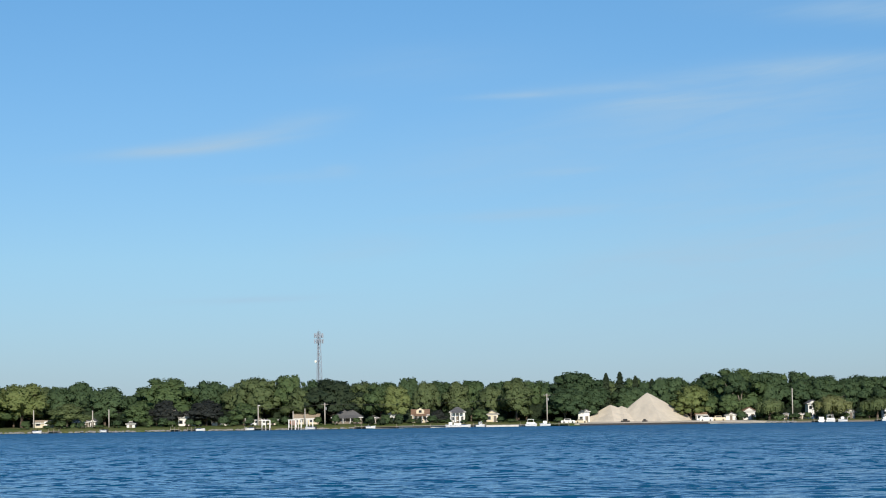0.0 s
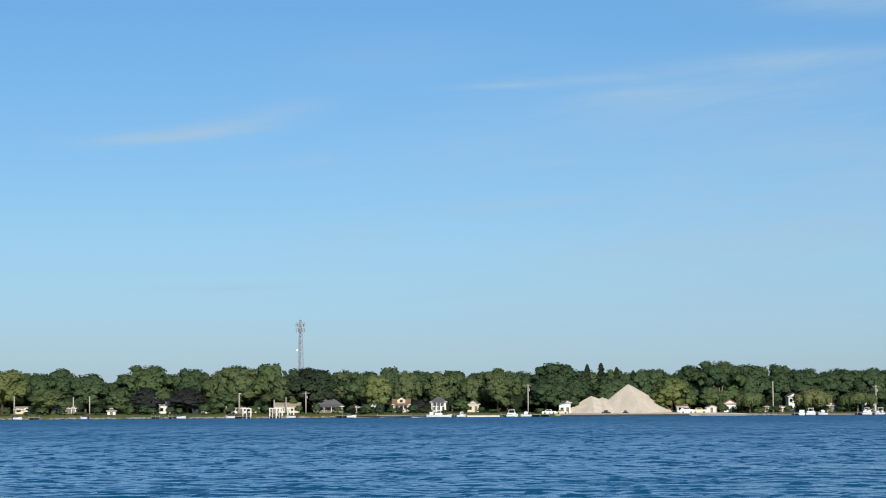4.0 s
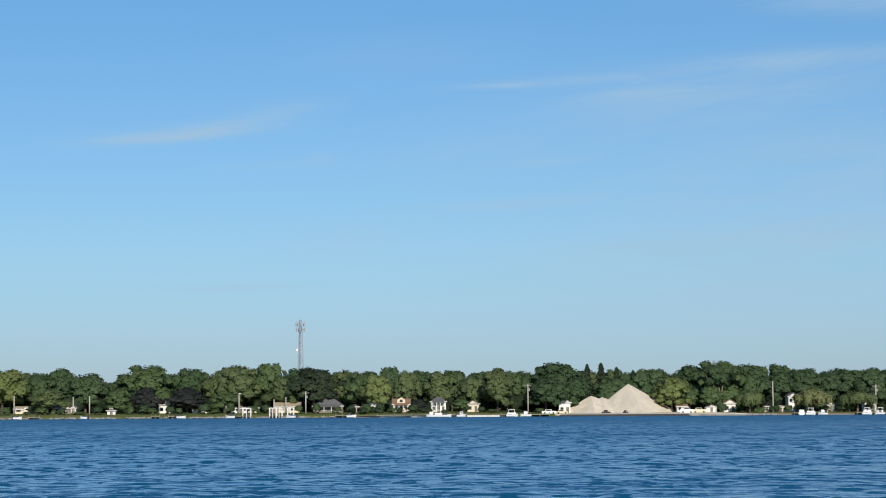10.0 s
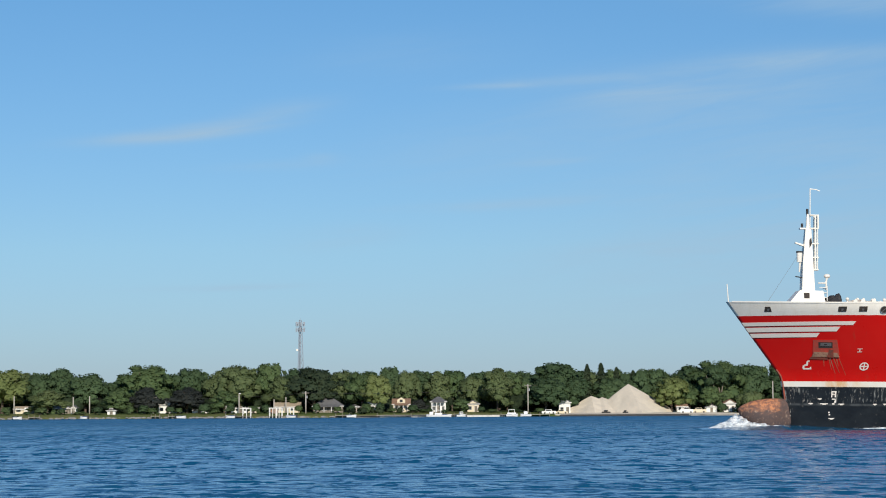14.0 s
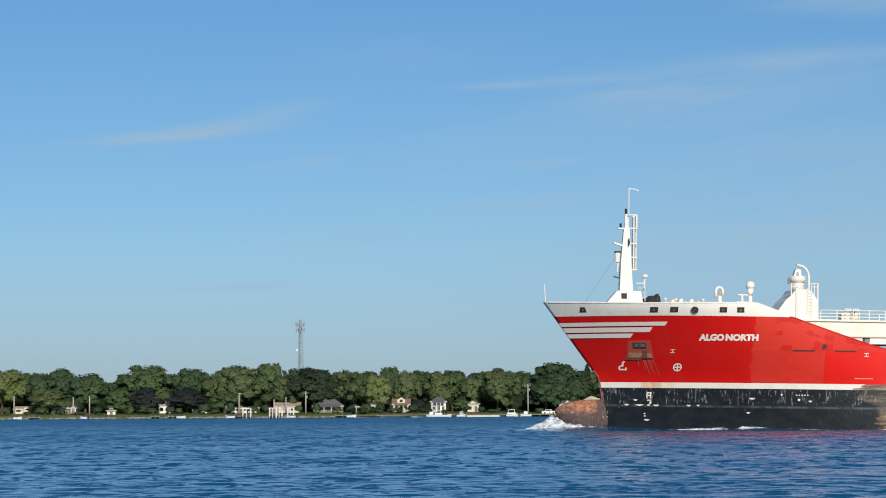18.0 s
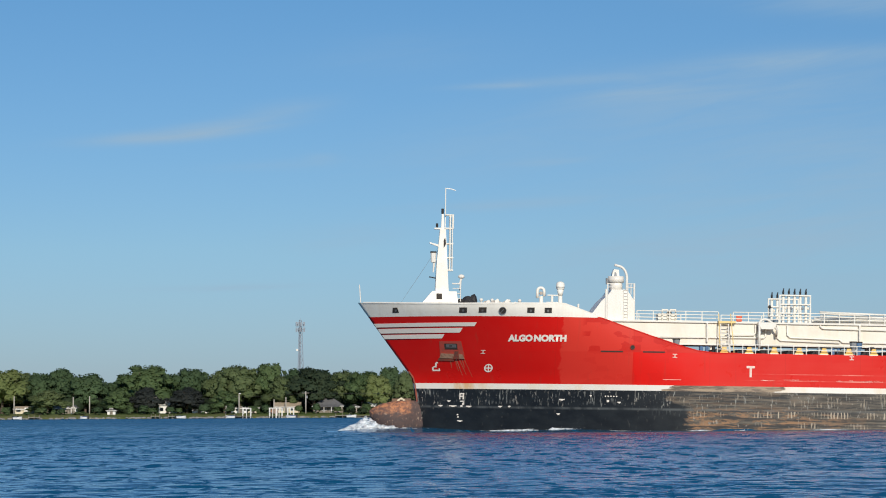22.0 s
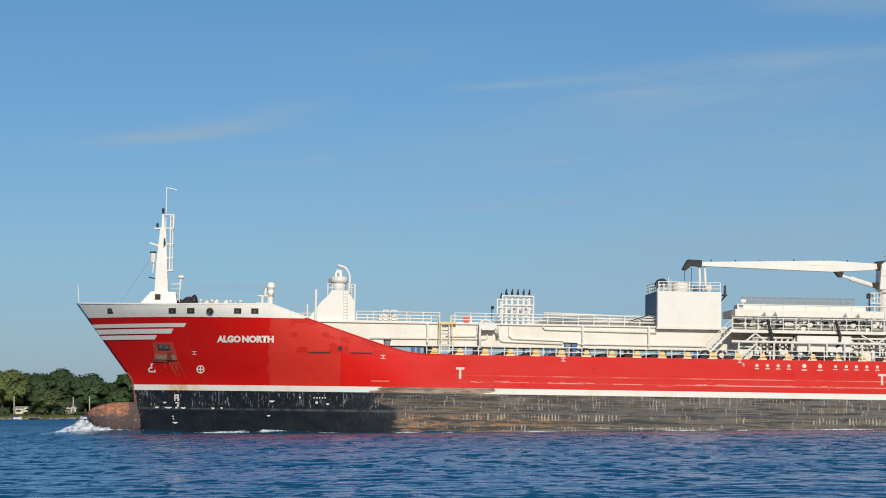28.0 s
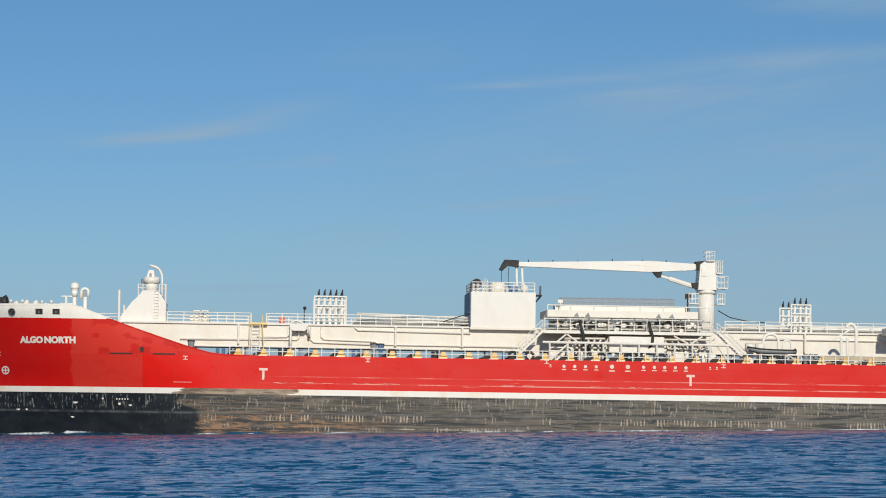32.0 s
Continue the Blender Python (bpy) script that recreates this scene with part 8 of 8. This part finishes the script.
for s in (88.9, 89.4, 89.9):
    tube(bm, (s, -10.0, 8.0), (s, -10.0, 9.1), 0.2, n=10)
part("drum_stand", bm, GREYP, ship, "grey deck drums")
part("trunk_hatch", box(B(), (98.0, -6.5, 11.16), (101.0, -4.0, 11.9), 0.05), CREAM, ship)
part("wire_slack", run(B(), [(82.2, -0.5, 13.6), (83.4, -0.8, 12.9), (85.0, -1.2, 12.55), (86.8, -1.5, 12.4)], 0.05), BLACK, ship)


# ---- bow wave and foam, carried along by the ship ----
def foam_ridge(path, parent, seed, spread=1.0, spray=60, name="crest"):
    """A ragged ridge of foam along (x, y, half width, height), with flecks of spray over it."""
    rng = np.random.default_rng(seed)
    bm, rows, n, m = B(), [], (len(path) - 1) * 14, 11
    for i in range(n + 1):
        t = i / n * (len(path) - 1)
        k = min(int(t), len(path) - 2)
        x, y, w, h = [path[k][j] * (1 - t + k) + path[k + 1][j] * (t - k) for j in range(4)]
        line = []
        for j in range(m):
            v = j / (m - 1) * 2 - 1
            g = noise.fractal((x * 1.4, v * 1.6 + seed, 0.3), 0.8, 2.2, 4)
            lift = max(0.0, 1 - abs(v) ** 1.5) * h * (1 + 0.22 * g) - 0.10 - 0.12 * abs(v)
            line.append(bm.verts.new((x + 0.18 * g, y + v * w * spread * (1 + 0.35 * noise.noise((x * 0.9, seed, v))), lift)))
        rows.append(line)
    for a, b in zip(rows, rows[1:]):
        for j in range(m - 1):
            bm.faces.new((a[j], b[j], b[j + 1], a[j + 1]))
    bmesh.ops.recalc_face_normals(bm, faces=bm.faces)
    ridge = part(name, bm, FOAM, parent, smooth=True)
    bm = B()
    for i in range(spray):
        t = rng.random() * (len(path) - 1)
        k = min(int(t), len(path) - 2)
        x, y, w, h = [path[k][j] * (1 - t + k) + path[k + 1][j] * (t - k) for j in range(4)]
        p = (x + rng.normal() * 0.2, y + rng.normal() * w * 0.6, max(0.02, h * (0.5 + 0.6 * rng.random())))
        bmesh.ops.create_icosphere(bm, subdivisions=1, radius=0.012 + 0.018 * rng.random(), matrix=Matrix.Translation(p) @ Matrix.Diagonal((2.0, 1.0, 0.8, 1)))
    tagged(part("spray", bm, FOAM, ridge), kind="stuff")
    return ridge


wake = thing("bow_wave", "white breaking bow wave and foam along the hull", "bow wave")
foam_ridge([(-2.7, -0.4, 0.3, 0.10), (-1.5, -0.5, 0.6, 0.55), (-0.4, -0.6, 0.8, 1.10), (0.5, -0.7, 0.85, 1.62), (1.2, -1.1, 0.8, 1.20), (2.3, -1.7, 0.6, 0.78), (3.8, -2.0, 0.35, 0.55), (5.4, -2.3, 0.2, 0.42), (7.2, -3.0, 0.08, 0.26)], wake, 5, 1.0, 20)
foam_ridge([(-1.4, 0.6, 0.4, 0.2), (0.4, 1.0, 0.8, 0.9), (2.4, 2.0, 0.8, 0.7), (5.2, 2.7, 0.4, 0.25)], wake, 6, 1.0, 14)
foam_ridge([(s, -half(s, 0.3) - 0.3, w, h) for s, w, h in ((9.4, 0.04, 0.10), (10.4, 0.07, 0.16), (12.2, 0.07, 0.18), (13.6, 0.06, 0.24), (15.0, 0.03, 0.30), (16.4, 0.02, 0.34), (17.0, 0.02, 0.3))], wake, 7, 0.8, 8, "foam")
foam_ridge([(s, -half(s, 0.3) - 0.3, w, h) for s, w, h in ((17.5, 0.05, 0.12), (18.2, 0.16, 0.44), (19.4, 0.16, 0.42), (21.5, 0.12, 0.24), (24.0, 0.08, 0.15), (26.0, 0.05, 0.10), (28.0, 0.04, 0.06))], wake, 8, 0.8, 14, "foam")
for i, (a, b) in enumerate(((30.5, 33.0), (35.0, 36.2), (42.0, 46.5), (55.0, 60.0), (63.0, 64.5), (68.0, 77.0), (83.0, 86.0), (88.0, 104.0))):
    foam_ridge([(a, -12.4, 0.08, 0.10), (a * 0.7 + b * 0.3, -12.7, 0.10, 0.17), (a * 0.3 + b * 0.7, -12.8, 0.12, 0.19), (b, -12.4, 0.05, 0.08)], wake, 20 + i, 1.0, 4, "foam")
# raised shoulder of water pushed up by the bow
bm = B()
rows = []
for i in range(40):
    x = -4.0 + i * 0.9
    lift = 0.50 * math.exp(-((x - 4.0) / 6.5) ** 2) + 0.25 * math.exp(-((x - 20.0) / 4.0) ** 2)
    line = []
    for j in range(14):
        d = j * 0.8
        y = -max(0.0, half(max(x, 5.9), 0.3)) + 0.6 - d
        fall = math.cos(min(1.0, d / 10.4) * math.pi / 2) ** 2
        line.append(bm.verts.new((x, y, lift * fall - 0.13 * (1 - fall) - 0.05 + 0.05 * noise.noise((x * 0.7, y * 0.7, 2)))))
    rows.append(line)
for a, b in zip(rows, rows[1:]):
    for j in range(13):
        bm.faces.new((a[j + 1], b[j + 1], b[j], a[j]))
part("bow_swell", bm, WATER, wake, "smooth blue swell pushed up beside the bow", smooth=True)

# low wash that runs along the flat of the side
bm, rows = B(), []
for i in range(400):
    x = 25.0 + i * 0.225
    g = 0.5 + 0.9 * noise.fractal((x * 0.16, 4.0, 0.0), 0.9, 2.0, 3)
    near = 12.2 + 0.7 * noise.noise((x * 0.11, 9.0, 1.0))
    line = []
    for j in range(12):
        d = -0.4 + j * 0.3
        v = (11.3 + d - near) / 0.8
        z = max(0.0, 0.40 * g) * math.exp(-v * v * (2.2 if v > 0 else 0.6)) - 0.10 - 0.03 * j + 0.03 * noise.noise((x * 1.3, d * 2.0, 5.0))
        line.append(bm.verts.new((x, -11.3 - d, z)))
    rows.append(line)
for a, b in zip(rows, rows[1:]):
    for j in range(11):
        bm.faces.new((a[j + 1], b[j + 1], b[j], a[j]))
part("side_wash", bm, WATER, wake, "low dark wash along the hull", smooth=True)


# ---- what moves: the ship with its bow wave, and the drifting river surface ----
SHIP_AT_23 = Vector((-12.93, 219.5, 0.0))
SHIP_SPEED = Vector((-4.632, -0.334, 0.0))
HEADING, TRIM = 4.124, 1.15


def motions():
    times = [0.0, 4.0, 8.0, 12.0, 16.0, 20.0, 24.0, 28.0, 32.0]
    walk(ship, [(t, Matrix.Translation(SHIP_AT_23 + SHIP_SPEED * (t - 23)) @ pose(0, 0, 0, 0, 0, HEADING) @ pose(0, 0, 0, 0, TRIM, 0)) for t in times])
    walk(wake, [(t, Matrix.Translation(SHIP_AT_23 + SHIP_SPEED * (t - 23)) @ pose(0, 0, 0, 0, 0, HEADING)) for t in times])
    walk(water, [(t, pose(2.0 - 0.12 * t, 8.0 - 0.5 * t, 0)) for t in times])


motions()
